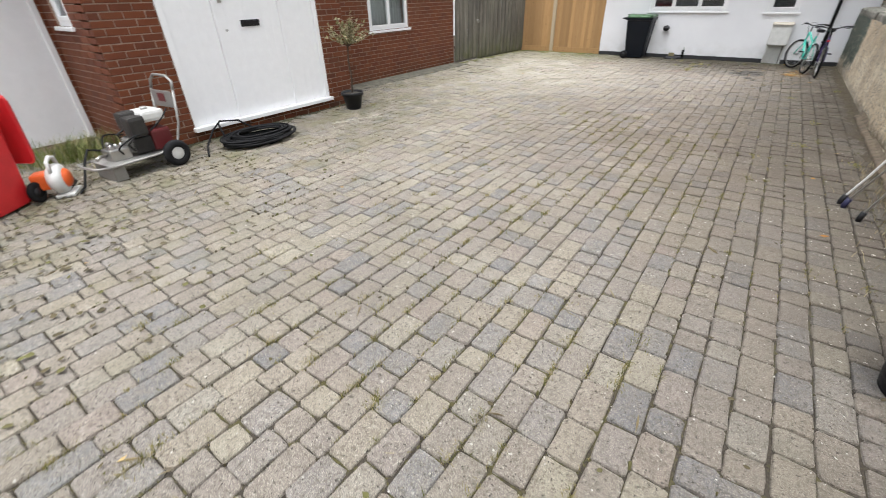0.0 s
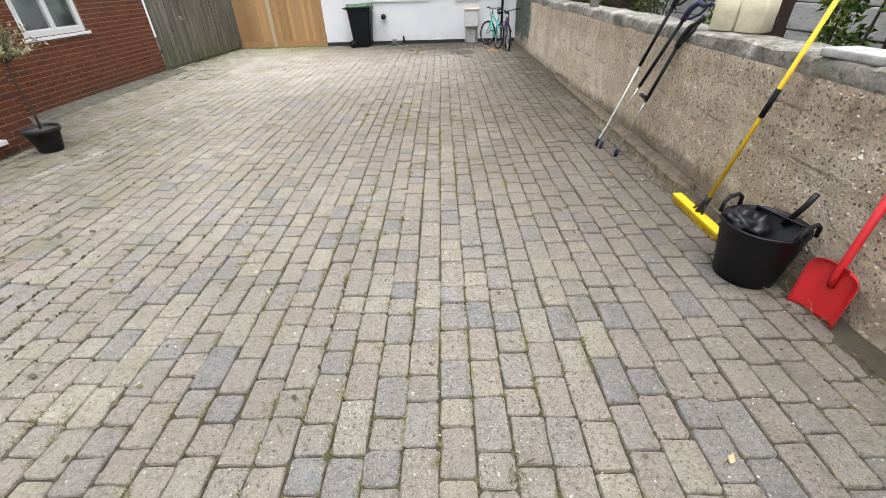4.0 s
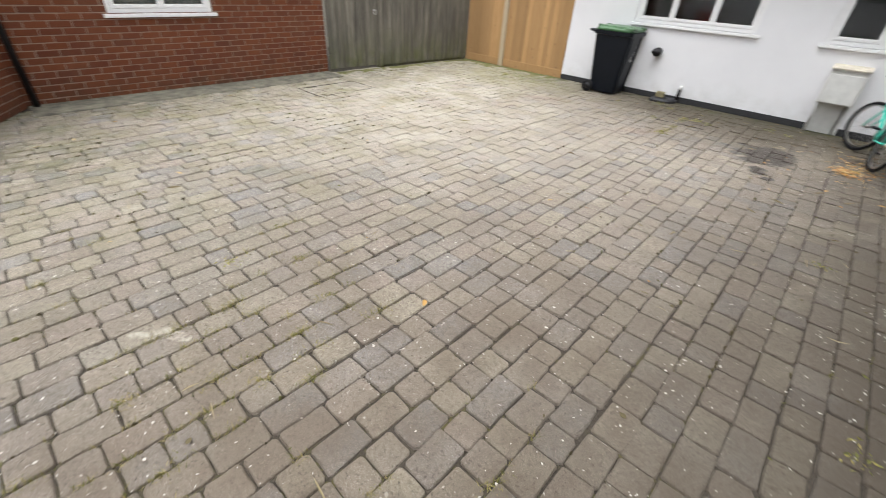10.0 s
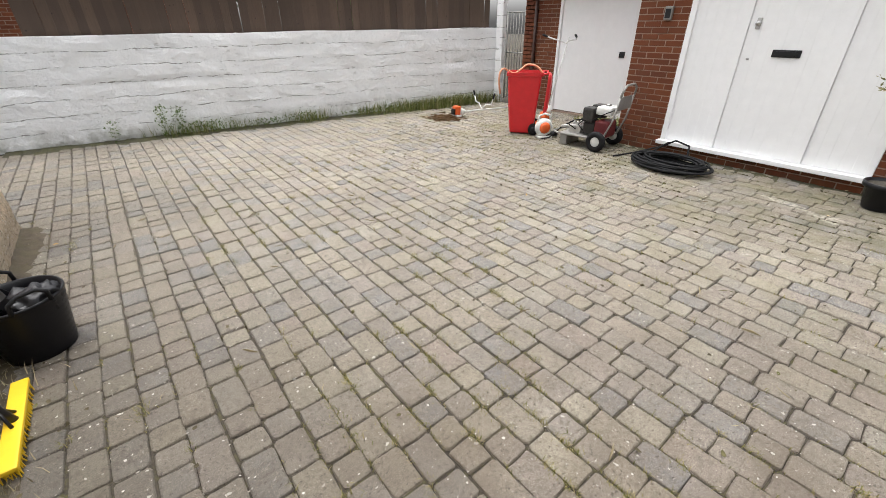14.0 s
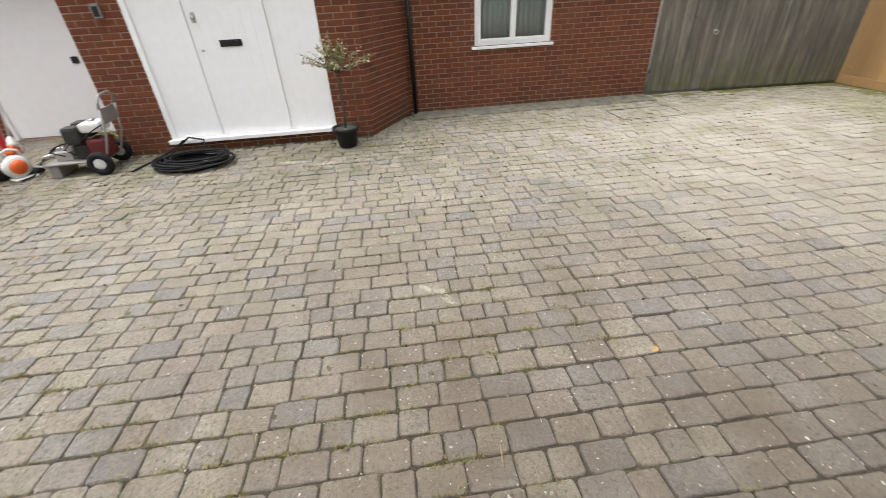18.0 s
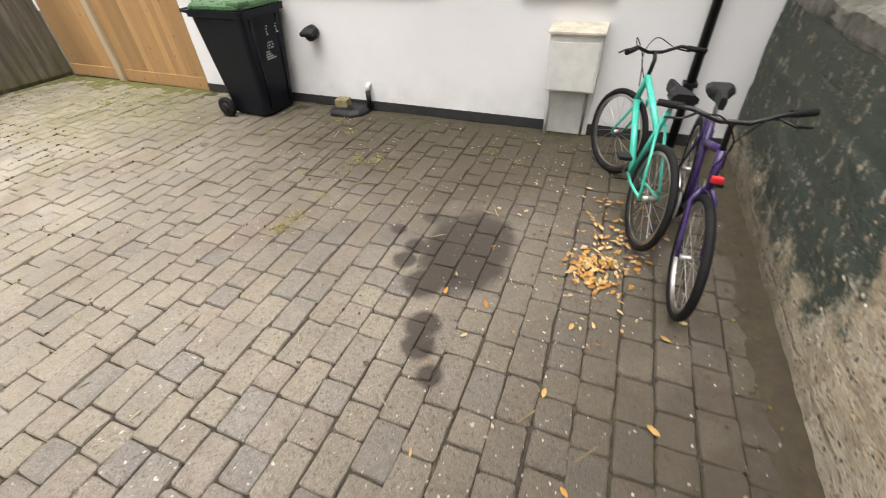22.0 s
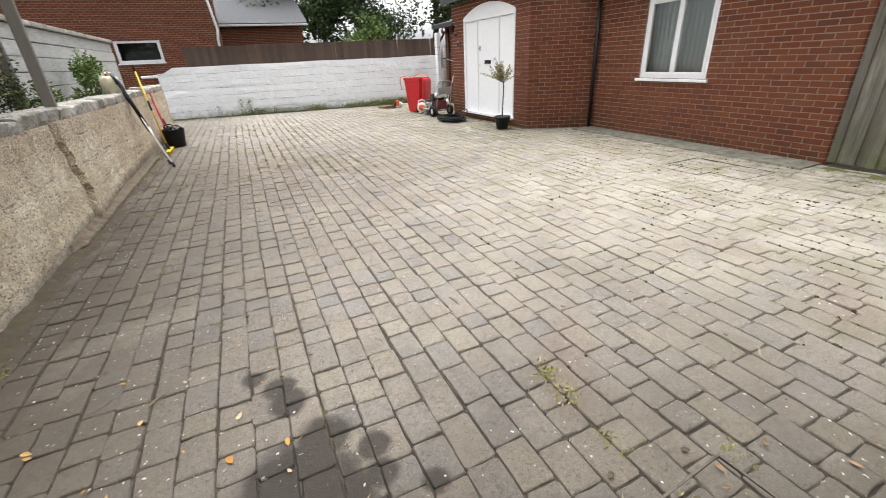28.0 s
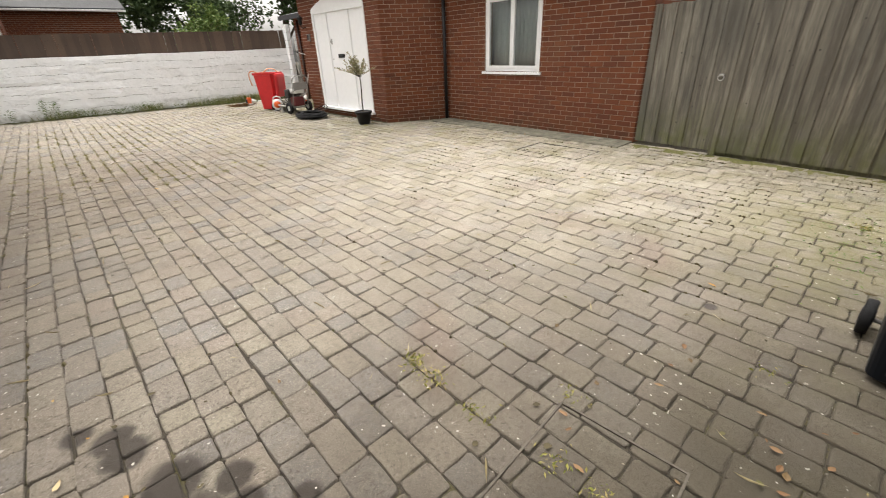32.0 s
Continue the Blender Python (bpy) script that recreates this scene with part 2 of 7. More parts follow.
    col = k.mix(k.math("MULTIPLY", wet, 0.9), col, (0.035, 0.027, 0.021))
    paint = k.top([k.blob(-1.80, 5.10, 0.11, 0.035, 0.5, 0.15, 30, 16), k.blob(-1.90, 4.98, 0.06, 0.025, 0.5, 0.15, 40, 16), k.blob(-4.92, 3.58, 0.06, 0.30, 0.5, 0.15, -22, 14), k.blob(-4.75, 3.95, 0.10, 0.14, 0.5, 0.2, 0, 14)])
    col = k.mix(k.math("MULTIPLY", k.math("MULTIPLY", paint, k.noise(22, 4, lo=0.38, hi=0.58)), 0.55), col, (0.484, 0.452, 0.367))
    drops = k.math("MULTIPLY", k.noise(34, 2, 0.4, lo=0.70, hi=0.72), k.noise(1.4, 2, lo=0.45, hi=0.6))
    col = k.mix(k.math("MULTIPLY", drops, 0.75), col, (0.60, 0.57, 0.50))
    col = k.tone(col, 1.12)
    k.bump(k.math("ADD", k.math("ADD", fine, mid), k.math("MULTIPLY", pits, -1.6)), 0.8, 0.007)
    return k.done(col, k.span(wet, 0, 1, 0.9, 0.55))


def make_joint():
    k = Mat("joint_sand_and_moss")
    g = k.math("MULTIPLY", k.noise(2.3, 4, lo=0.48, hi=0.64), k.noise(26, 5, 0.7, lo=0.47, hi=0.58))
    g = k.math("MAXIMUM", g, k.math("MULTIPLY", k.blob(-0.8, 1.2, 1.4, 2.9, 0.5, 0.5, 0, 1.0), k.noise(17, 5, 0.7, lo=0.5, hi=0.57)))
    col = k.mix(k.noise(90, 4, 0.7), (0.020, 0.016, 0.011), (0.070, 0.056, 0.040))
    col = k.mix(k.math("MULTIPLY", g, 0.8), col, (0.10, 0.09, 0.028))
    k.bump(k.noise(140, 3), 0.7, 0.008)
    return k.done(col, 1.0)


def make_stone_wall():
    """Old pebbly concrete: a worn cream skim over brown aggregate, casting lifts, grime and a muddy foot."""
    k = Mat("pebbly_concrete")
    y, z = k.axis(1), k.axis(2)
    col = k.mix(k.noise(5, 6, 0.75), (0.78, 0.66, 0.475), (0.56, 0.455, 0.305))
    col = k.mix(k.math("MULTIPLY", k.noise(16, 6, 0.75, lo=0.48, hi=0.6), 0.5), col, (0.42, 0.32, 0.205))
    col = k.mix(k.math("MULTIPLY", k.noise(2.4, 6, 0.7, lo=0.46, hi=0.6), 0.7), col, (0.88, 0.79, 0.62))
    # where the skim has gone: brown matrix with stones, mostly along the upper half
    high = k.math("ADD", z, k.math("MULTIPLY", k.noise(1.5, 6, 0.72, (1, 1, 1.5), lo=0.2, hi=0.8), 0.8))
    bare = k.math("MULTIPLY", k.span(high, 1.08, 1.4), k.span(y, 11.0, 8.5, 0.2, 1.0))
    bare = k.math("MAXIMUM", bare, k.math("MULTIPLY", k.span(y, 6.4, 4.2), k.noise(1.9, 6, 0.72, lo=0.3, hi=0.55)))
    bare = k.math("MAXIMUM", bare, k.math("MULTIPLY", k.noise(3.6, 7, 0.75, lo=0.57, hi=0.66), 0.75))
    brown = k.mix(k.noise(21, 6, 0.8), (0.58, 0.455, 0.315), (0.33, 0.245, 0.16))
    brown = k.mix(k.math("MULTIPLY", k.noise(6, 5, 0.7, lo=0.5, hi=0.62), 0.6), brown, (0.58, 0.43, 0.29))
    col = k.mix(k.math("MULTIPLY", bare, 0.72), col, brown)
    relief = k.math("SUBTRACT", k.noise(26, 6, 0.78), k.math("MULTIPLY", bare, 0.5))
    mask = k.math("MAXIMUM", bare, k.noise(2.2, 5, 0.65, lo=0.34, hi=0.52))
    for scale, cut, pale, amount in ((30, 0.68, (0.88, 0.83, 0.74), 0.85), (50, 0.55, (0.80, 0.70, 0.55), 0.7), (34, 0.62, (0.15, 0.105, 0.065), 0.88), (62, 0.5, (0.20, 0.148, 0.092), 0.75)):
        v = k.voronoi(scale)
        pick = k.math("GREATER_THAN", k.math("FRACT", k.math("MULTIPLY", v.outputs["Color"], 5.1)), cut)
        edge = k.math("ADD", v.outputs["Distance"], k.math("MULTIPLY", k.noise(scale * 2.2, 3, 0.6, lo=0.2, hi=0.8), 0.22))
        dot = k.math("MULTIPLY", k.math("MULTIPLY", k.span(edge, 0.34, 0.46, 1, 0), pick), mask)
        col = k.mix(k.math("MULTIPLY", dot, amount), col, pale)
        relief = k.math("ADD", relief, k.math("MULTIPLY", dot, 0.7 if pale[0] > 0.3 else -1.0))
    # ragged seams between the lifts of the pour
    zz = k.math("ADD", z, k.math("MULTIPLY", k.noise(2.1, 6, 0.75, lo=0, hi=1), 0.06))
    seam = k.span(k.math("ABSOLUTE", k.math("SUBTRACT", k.math("FRACT", k.math("DIVIDE", zz, 0.27)), 0.5)), 0.0, 0.06, 1, 0)
    seam = k.math("MULTIPLY", seam, k.noise(2.3, 6, 0.75, lo=0.5, hi=0.58))
    col = k.mix(k.math("MULTIPLY", seam, 0.55), col, (0.17, 0.125, 0.08))
    col = k.mix(k.math("MULTIPLY", k.noise(1.2, 6, 0.7, lo=0.56, hi=0.72), 0.3), col, (0.30, 0.24, 0.17))
    # runs of grime from the coping
    runs = k.math("MULTIPLY", k.noise(7, 5, 0.7, (1, 1, 0.12), lo=0.52, hi=0.66), k.span(z, 0.45, 1.1))
    col = k.mix(k.math("MULTIPLY", runs, 0.5), col, (0.16, 0.135, 0.10))
    # mud splashed up the foot, higher to the south
    top = k.span(y, 3.0, 8.0, 0.31, 0.15)
    mud = k.span(k.math("SUBTRACT", k.math("ADD", z, k.math("MULTIPLY", k.noise(9, 5, 0.7, lo=0.2, hi=0.8), 0.2)), top), -0.02, 0.1, 1, 0)
    mud = k.math("MULTIPLY", mud, k.math("MULTIPLY", k.span(y, 1.0, 3.5, 0.45, 1), k.span(y, 9.5, 7.6, 0.55, 1)))
    col = k.mix(k.math("MULTIPLY", mud, 0.75), col, (0.13, 0.10, 0.066))
    # flaking dark green paint by the cottage
    lim = k.math("ADD", y, k.math("MULTIPLY", k.noise(4.5, 6, 0.75, lo=0.1, hi=0.9), 1.0))
    green = k.math("MULTIPLY", k.span(lim, 11.28, 11.4), k.noise(14, 6, 0.75, lo=0.36, hi=0.44))
    green = k.math("MULTIPLY", green, k.span(k.math("ADD", z, k.math("MULTIPLY", k.noise(6, 5, 0.7), 0.4)), 0.36, 0.5))
    col = k.mix(k.math("MULTIPLY", green, 0.93), col, k.mix(k.noise(30, 5, 0.7), (0.022, 0.062, 0.052), (0.055, 0.10, 0.085)))
    damp = k.math("MULTIPLY", k.span(y, 10.6, 11.6), k.noise(3, 5, lo=0.25, hi=0.5))
    col = k.mix(k.math("MULTIPLY", damp, 0.5), col, (0.10, 0.095, 0.07))
    k.bump(k.math("SUBTRACT", relief, seam), 1.0, 0.026)
    return k.done(k.tone(col, 1.28), 0.93)


def make_coping():
    """Cast coping: grey cement with lichen, old white paint and dark growth."""
    k = Mat("weathered_coping")
    col = k.mix(k.noise(6, 6, 0.75), (0.50, 0.47, 0.41), (0.27, 0.245, 0.205))
    col = k.mix(k.math("MULTIPLY", k.noise(17, 6, 0.75, lo=0.52, hi=0.6), 0.7), col, (0.10, 0.09, 0.07))
    col = k.mix(k.math("MULTIPLY", k.noise(4.2, 6, 0.75, lo=0.53, hi=0.62), 0.7), col, (0.70, 0.64, 0.59))
    col = k.mix(k.math("MULTIPLY", k.noise(45, 4, 0.7, lo=0.58, hi=0.66), 0.6), col, (0.55, 0.52, 0.45))
    col = k.mix(k.math("MULTIPLY", k.noise(2.2, 5, 0.7, lo=0.5, hi=0.62), 0.6), col, (0.085, 0.082, 0.05))
    old = k.math("MULTIPLY", k.span(k.axis(1), 8.5, 11.0), k.noise(3, 5, lo=0.25, hi=0.5))
    col = k.mix(k.math("MULTIPLY", old, 0.6), col, (0.10, 0.10, 0.08))
    k.bump(k.noise(22, 7, 0.75), 0.9, 0.02)
    return k.done(k.tone(col, 0.95), 0.95)


def make_white_wall():
    k = Mat("flaking_white_masonry_paint")
    col = k.mix(k.noise(3, 5), (0.90, 0.905, 0.91), (0.84, 0.845, 0.85))
    chip = k.math("MULTIPLY", k.noise(9, 6, 0.7, (0.6, 0.6, 2.4), lo=0.60, hi=0.66), k.noise(1.5, 3, lo=0.4, hi=0.6))
    col = k.mix(k.math("MULTIPLY", chip, 0.55), col, (0.38, 0.36, 0.33))
    foot = k.math("MULTIPLY", k.span(k.axis(2), 0.0, 0.35, 1, 0), k.noise(6, 4, lo=0.3, hi=0.6))
    col = k.mix(k.math("MULTIPLY", foot, 0.8), col, (0.26, 0.25, 0.19))
    # open bed joints, broken and wandering
    zz = k.math("ADD", k.axis(2), k.math("MULTIPLY", k.noise(1.1, 7, 0.72, lo=0, hi=1), 0.2))
    bed = k.math("ABSOLUTE", k.math("SUBTRACT", k.math("FRACT", k.math("DIVIDE", zz, 0.232)), 0.5))
    crack = k.math("MULTIPLY", k.span(k.math("ADD", bed, k.math("MULTIPLY", k.noise(17, 5, 0.8, lo=0.2, hi=0.8), 0.07)), 0.042, 0.07, 1, 0), k.noise(2.6, 7, 0.8, (1, 1, 0.8), lo=0.46, hi=0.52))
    col = k.mix(k.math("MULTIPLY", crack, 0.8), col, (0.16, 0.15, 0.135))
    k.bump(k.math("ADD", k.noise(8, 7, 0.7), k.math("MULTIPLY", k.math("ADD", chip, crack), -0.7)), 0.75, 0.03)
    return k.done(col, 0.85)


def make_render_white():
    k = Mat("smooth_white_render")
    col = k.mix(k.noise(1.2, 4), (0.80, 0.80, 0.81), (0.75, 0.75, 0.765))
    foot = k.math("MULTIPLY", k.span(k.axis(2), 0.1, 0.5, 1, 0), k.noise(5, 4, lo=0.4, hi=0.7))
    col = k.mix(k.math("MULTIPLY", foot, 0.35), col, (0.48, 0.47, 0.43))
    k.bump(k.noise(60, 3), 0.12, 0.004)
    return k.done(col, 0.8)


def make_wood(name, a, b, c, rough=0.85, moss=0.0):
    """Upright boards: grain runs along z."""
    k = Mat(name)
    col = k.mix(k.noise(9, 5, 0.65, (6, 6, 0.35)), a, b)
    col = k.mix(k.math("MULTIPLY", k.noise(30, 4, 0.7, (4, 4, 0.2)), 0.5), col, c)
    col = k.mix(k.math("MULTIPLY", k.piece(), 0.75), col, tuple(x * 0.4 for x in a))
    knots = k.voronoi(3.5)
    col = k.mix(k.math("MULTIPLY", k.span(knots.outputs["Distance"], 0.04, 0.09, 1, 0), 0.75), col, tuple(x * 0.45 for x in c))
    if moss:
        g = k.math("MULTIPLY", k.span(k.axis(2), 0.0, 0.75, 1, 0), k.noise(4, 4, lo=0.3, hi=0.6))
        col = k.mix(k.math("MULTIPLY", g, moss), col, (0.105, 0.115, 0.035))
        col = k.mix(k.math("MULTIPLY", k.noise(1.6, 4, 0.6, (1.5, 1.5, 0.5), lo=0.5, hi=0.68), 0.5), col, (0.055, 0.055, 0.05))
        col = k.mix(k.math("MULTIPLY", k.noise(2.6, 5, 0.7, (5, 5, 0.3), lo=0.46, hi=0.6), 0.65), col, (0.062, 0.054, 0.043))
    small = k.voronoi(6.3)
    col = k.mix(k.math("MULTIPLY", k.span(small.outputs["Distance"], 0.05, 0.085, 1, 0), 0.85), col, tuple(x * 0.12 for x in c))
    k.bump(k.noise(30, 4, 0.7, (4, 4, 0.2)), 0.45, 0.007)
    return k.done(col, rough)


def make_glass(name="window_glass", tint=(0.9, 0.95, 0.95)):
    k = Mat(name)
    k.b.inputs["Transmission Weight"].default_value = 1.0
    k.b.inputs["IOR"].default_value = 1.45
    return k.done(tint, 0.03)


def make_leaf(name, stops, rough=0.6):
    k = Mat(name)
    col = k.ramp(k.piece(), stops)
    col = k.mix(k.math("MULTIPLY", k.noise(3, 3), 0.3), col, tuple(x * 0.5 for x in stops[0][1]))
    return k.done(col, rough, 0.0, 0.25)


def make_stones():
    k = Mat("wall_pebble")
    col = k.ramp(k.piece(), [(0, (0.70, 0.63, 0.52)), (0.35, (0.60, 0.49, 0.35)), (0.6, (0.42, 0.30, 0.18)), (0.9, (0.24, 0.17, 0.11)), (1, (0.78, 0.75, 0.69))])
    return k.done(k.mix(k.math("MULTIPLY", k.noise(90, 3), 0.3), col, (0.2, 0.16, 0.11)), 0.75)


BRICK, MORTAR, BLOCK, JOINT = make_brick(), make_mortar(), make_block(), make_joint()
PEBBLE, COPING, WHITEWASH, RENDER = make_stone_wall(), make_coping(), make_white_wall(), make_render_white()
GREYWOOD = make_wood("silvered_fence_board", (0.27, 0.245, 0.195), (0.07, 0.06, 0.048), (0.38, 0.35, 0.29), 0.9, 0.9)
NEWWOOD = make_wood("new_fence_board", (0.50, 0.29, 0.12), (0.36, 0.19, 0.07), (0.60, 0.40, 0.19))
DARKWOOD = make_wood("dark_stained_fence_board", (0.085, 0.052, 0.034), (0.055, 0.035, 0.024), (0.11, 0.07, 0.045))
GLASS = make_glass()
UPVC = plain("white_upvc", (0.84, 0.84, 0.84), 0.35, wear=0.05)
WHITEPAINT = plain("white_door_paint", (0.86, 0.86, 0.86), 0.45, wear=0.03)
BLACKPL = plain("black_plastic", (0.012, 0.012, 0.014), 0.42, wear=0.25, spec=0.35)
BLACKRUB = plain("black_rubber", (0.012, 0.012, 0.013), 0.75, wear=0.25, spec=0.22)
BINGREY = plain("charcoal_bin_plastic", (0.0055, 0.008, 0.013), 0.36, wear=0.2, scale=4, spec=0.22)
BINGREEN = plain("green_lid_plastic", (0.05, 0.12, 0.05), 0.3, wear=0.07, scale=2)
RED = plain("red_plastic", (0.62, 0.02, 0.025), 0.4, wear=0.1)
YELLOW = plain("yellow_plastic", (0.80, 0.52, 0.015), 0.4, wear=0.08)
STEEL = plain("brushed_steel", (0.55, 0.54, 0.52), 0.35, 1.0)
GALV = plain("dull_grey_metal", (0.33, 0.32, 0.30), 0.55, 0.6)
ORANGE = plain("orange_plastic", (0.75, 0.12, 0.02), 0.4)
CONCRETE = plain("grey_concrete", (0.30, 0.285, 0.25), 0.92, wear=0.3, scale=5)
SLATE = plain("dark_roof_slate", (0.05, 0.05, 0.055), 0.7, wear=0.25)
CURTAIN = plain("pale_net_curtain", (0.36, 0.37, 0.35), 0.9, wear=0.12, scale=2)
# darkness of unlit rooms, as the colour of boards behind the windows
DARKROOM = plain("dim_room_backdrop", (0.10, 0.10, 0.10), 0.9, wear=0.3, scale=2)
PLINTH = plain("black_bitumen_plinth", (0.035, 0.035, 0.038), 0.7, wear=0.3)


# ---- mesh helpers ----
def part(name, bm, material, parent=None, label="", smooth=False):
    """Links a bmesh as one mesh object, under a thing or a part."""
    me = bpy.data.meshes.new(name)
    bm.to_mesh(me)
    bm.free()
    me.materials.append(material)
    if smooth:
        me.shade_smooth()
    ob = new(name, me)
    if parent is not None:
        ob.parent = parent
    if label:
        ob["label"] = label
    return ob


def raw(name, verts, faces, material, parent=None):
    me = bpy.data.meshes.new(name)
    me.from_pydata(verts, [], faces)
    me.materials.append(material)
    ob = new(name, me)
    if parent is not None:
        ob.parent = parent
    return ob


def empty(name, x, y, z=0.0, turn=0.0):
    ob = new(name)
    ob.matrix_world = pose(x, y, z, 0, 0, turn)
    ob.empty_display_size = 0.1
    return ob


def box(bm, x0, x1, y0, y1, z0, z1, bevel=0.0, m=None):
    """A box between two corners, with rounded edges."""
    tmp = bmesh.new()
    bmesh.ops.create_cube(tmp, size=1.0)
    for v in tmp.verts:
        v.co = Vector(((x0 + x1) / 2 + v.co.x * (x1 - x0), (y0 + y1) / 2 + v.co.y * (y1 - y0), (z0 + z1) / 2 + v.co.z * (z1 - z0)))
    if bevel:
        bmesh.ops.bevel(tmp, geom=tmp.edges[:], offset=bevel, segments=2, affect="EDGES", profile=0.6)
    if m is not None:
        tmp.transform(m)
    add(bm, tmp)
    return bm


def add(bm, tmp):
    me = bpy.data.meshes.new("t")
    tmp.to_mesh(me)
    tmp.free()
    bm.from_mesh(me)
    bpy.data.meshes.remove(me)


def boxm(*a, **k):
    return box(bmesh.new(), *a, **k)


def curve_pts(pts, n=8):
    """A smooth line through the points."""
    pts = [Vector(p) for p in pts]
    ext = [pts[0] * 2 - pts[1]] + pts + [pts[-1] * 2 - pts[-2]]
    out = []
    for a, b, c, d in zip(ext, ext[1:], ext[2:], ext[3:]):
        for i in range(n):
            t = i / n
            out.append(0.5 * (2 * b + (c - a) * t + (2 * a - 5 * b + 4 * c - d) * t * t + (3 * b - a - 3 * c + d) * t ** 3))
    return out + [pts[-1]]


def tube(bm, pts, r, sides=10, caps=True, r2=None):
    """A round bar along points; r2 is the radius at its end."""
    pts = [Vector(p) for p in pts]
    rings = []
    n = len(pts)
    ref = None
    for i, p in enumerate(pts):
        d = (pts[min(i + 1, n - 1)] - pts[max(i - 1, 0)]).normalized()
        if ref is None:
            ref = d.orthogonal().normalized()
        ref = (ref - d * ref.dot(d)).normalized()
        o = d.cross(ref)
        rr = r if r2 is None else r + (r2 - r) * i / (n - 1)
        rings.append([bm.verts.new(p + (ref * math.cos(a) + o * math.sin(a)) * rr) for a in [2 * math.pi * j / sides for j in range(sides)]])
    for a, b in zip(rings, rings[1:]):
        for j in range(sides):
            f = bm.faces.new((a[j], a[(j + 1) % sides], b[(j + 1) % sides], b[j]))
            f.smooth = True
    if caps:
        bm.faces.new(rings[0][::-1])
        bm.faces.new(rings[-1])
    return bm


def lathe(bm, profile, sides=24, m=None, close=False):
    """Turns (radius, height) pairs about z."""
    tmp = bmesh.new()
    rings = [[tmp.verts.new((r * math.cos(a), r * math.sin(a), z)) for a in [2 * math.pi * j / sides for j in range(sides)]] for r, z in profile]
    for a, b in zip(rings, rings[1:]):
        for j in range(sides):
            f = tmp.faces.new((a[j], a[(j + 1) % sides], b[(j + 1) % sides], b[j]))
            f.smooth = True
    if close:
        tmp.faces.new(rings[0][::-1])
        tmp.faces.new(rings[-1])
    if m is not None:
        tmp.transform(m)
    add(bm, tmp)
    return bm


def ring_at(r, tr, m, sides=28, ts=8, bm=None):
    """A torus about z, moved by m."""
    bm = bm or bmesh.new()
    prof = [(r + tr * math.cos(a), tr * math.sin(a)) for a in [2 * math.pi * i / ts for i in range(ts + 1)]]
    return lathe(bm, prof, sides, m)


def loft(bm, rings, cap=True):
    """Skins closed rings of equal length."""
    vs = [[bm.verts.new(p) for p in r] for r in rings]
    n = len(vs[0])
    for a, b in zip(vs, vs[1:]):
        for j in range(n):
            bm.faces.new((a[j], a[(j + 1) % n], b[(j + 1) % n], b[j]))
    if cap:
        bm.faces.new(vs[0][::-1])
        bm.faces.new(vs[-1])
    return bm


def rrect(w, d, r, z, n=4, cx=0.0, cy=0.0):
    """A rounded rectangle ring at height z."""
    out = []
    for sx, sy, a0 in ((1, 1, 0), (-1, 1, 90), (-1, -1, 180), (1, -1, 270)):
        for i in range(n + 1):
            a = radians(a0 + 90 * i / n)
            out.append((cx + sx * (w / 2 - r) + r * math.cos(a), cy + sy * (d / 2 - r) + r * math.sin(a), z))
    return out


def wall_mesh(length, thick, height, holes=(), z0=0.0):
    """A wall along x from 0, front at y = 0, back at y = thick, with square openings (u0, u1, z0, z1) through it."""
    us = sorted({0.0, length, *[h[0] for h in holes], *[h[1] for h in holes]})
    zs = sorted({z0, height, *[h[2] for h in holes], *[h[3] for h in holes]})
    solid = {}
    for i in range(len(us) - 1):
        for j in range(len(zs) - 1):
            cu, cz = (us[i] + us[i + 1]) / 2, (zs[j] + zs[j + 1]) / 2
            solid[i, j] = not any(h[0] < cu < h[1] and h[2] < cz < h[3] for h in holes)
    bm = bmesh.new()

    def quad(*ps):
        bm.faces.new([bm.verts.new(p) for p in ps])

    for (i, j), s in solid.items():
        if not s:
            continue
        a, b, c, d = us[i], us[i + 1], zs[j], zs[j + 1]
        quad((a, 0, c), (b, 0, c), (b, 0, d), (a, 0, d))
        quad((b, thick, c), (a, thick, c), (a, thick, d), (b, thick, d))
        if not solid.get((i - 1, j)):
            quad((a, thick, c), (a, 0, c), (a, 0, d), (a, thick, d))
        if not solid.get((i + 1, j)):
            quad((b, 0, c), (b, thick, c), (b, thick, d), (b, 0, d))
        if not solid.get((i, j - 1)):
            quad((a, thick, c), (b, thick, c), (b, 0, c), (a, 0, c))
        if not solid.get((i, j + 1)):
            quad((a, 0, d), (b, 0, d), (b, thick, d), (a, thick, d))
    bmesh.ops.remove_doubles(bm, verts=bm.verts[:], dist=1e-5)
    return bm


COURSE, STRETCH, GAP = 0.0785, 0.232, 0.0125


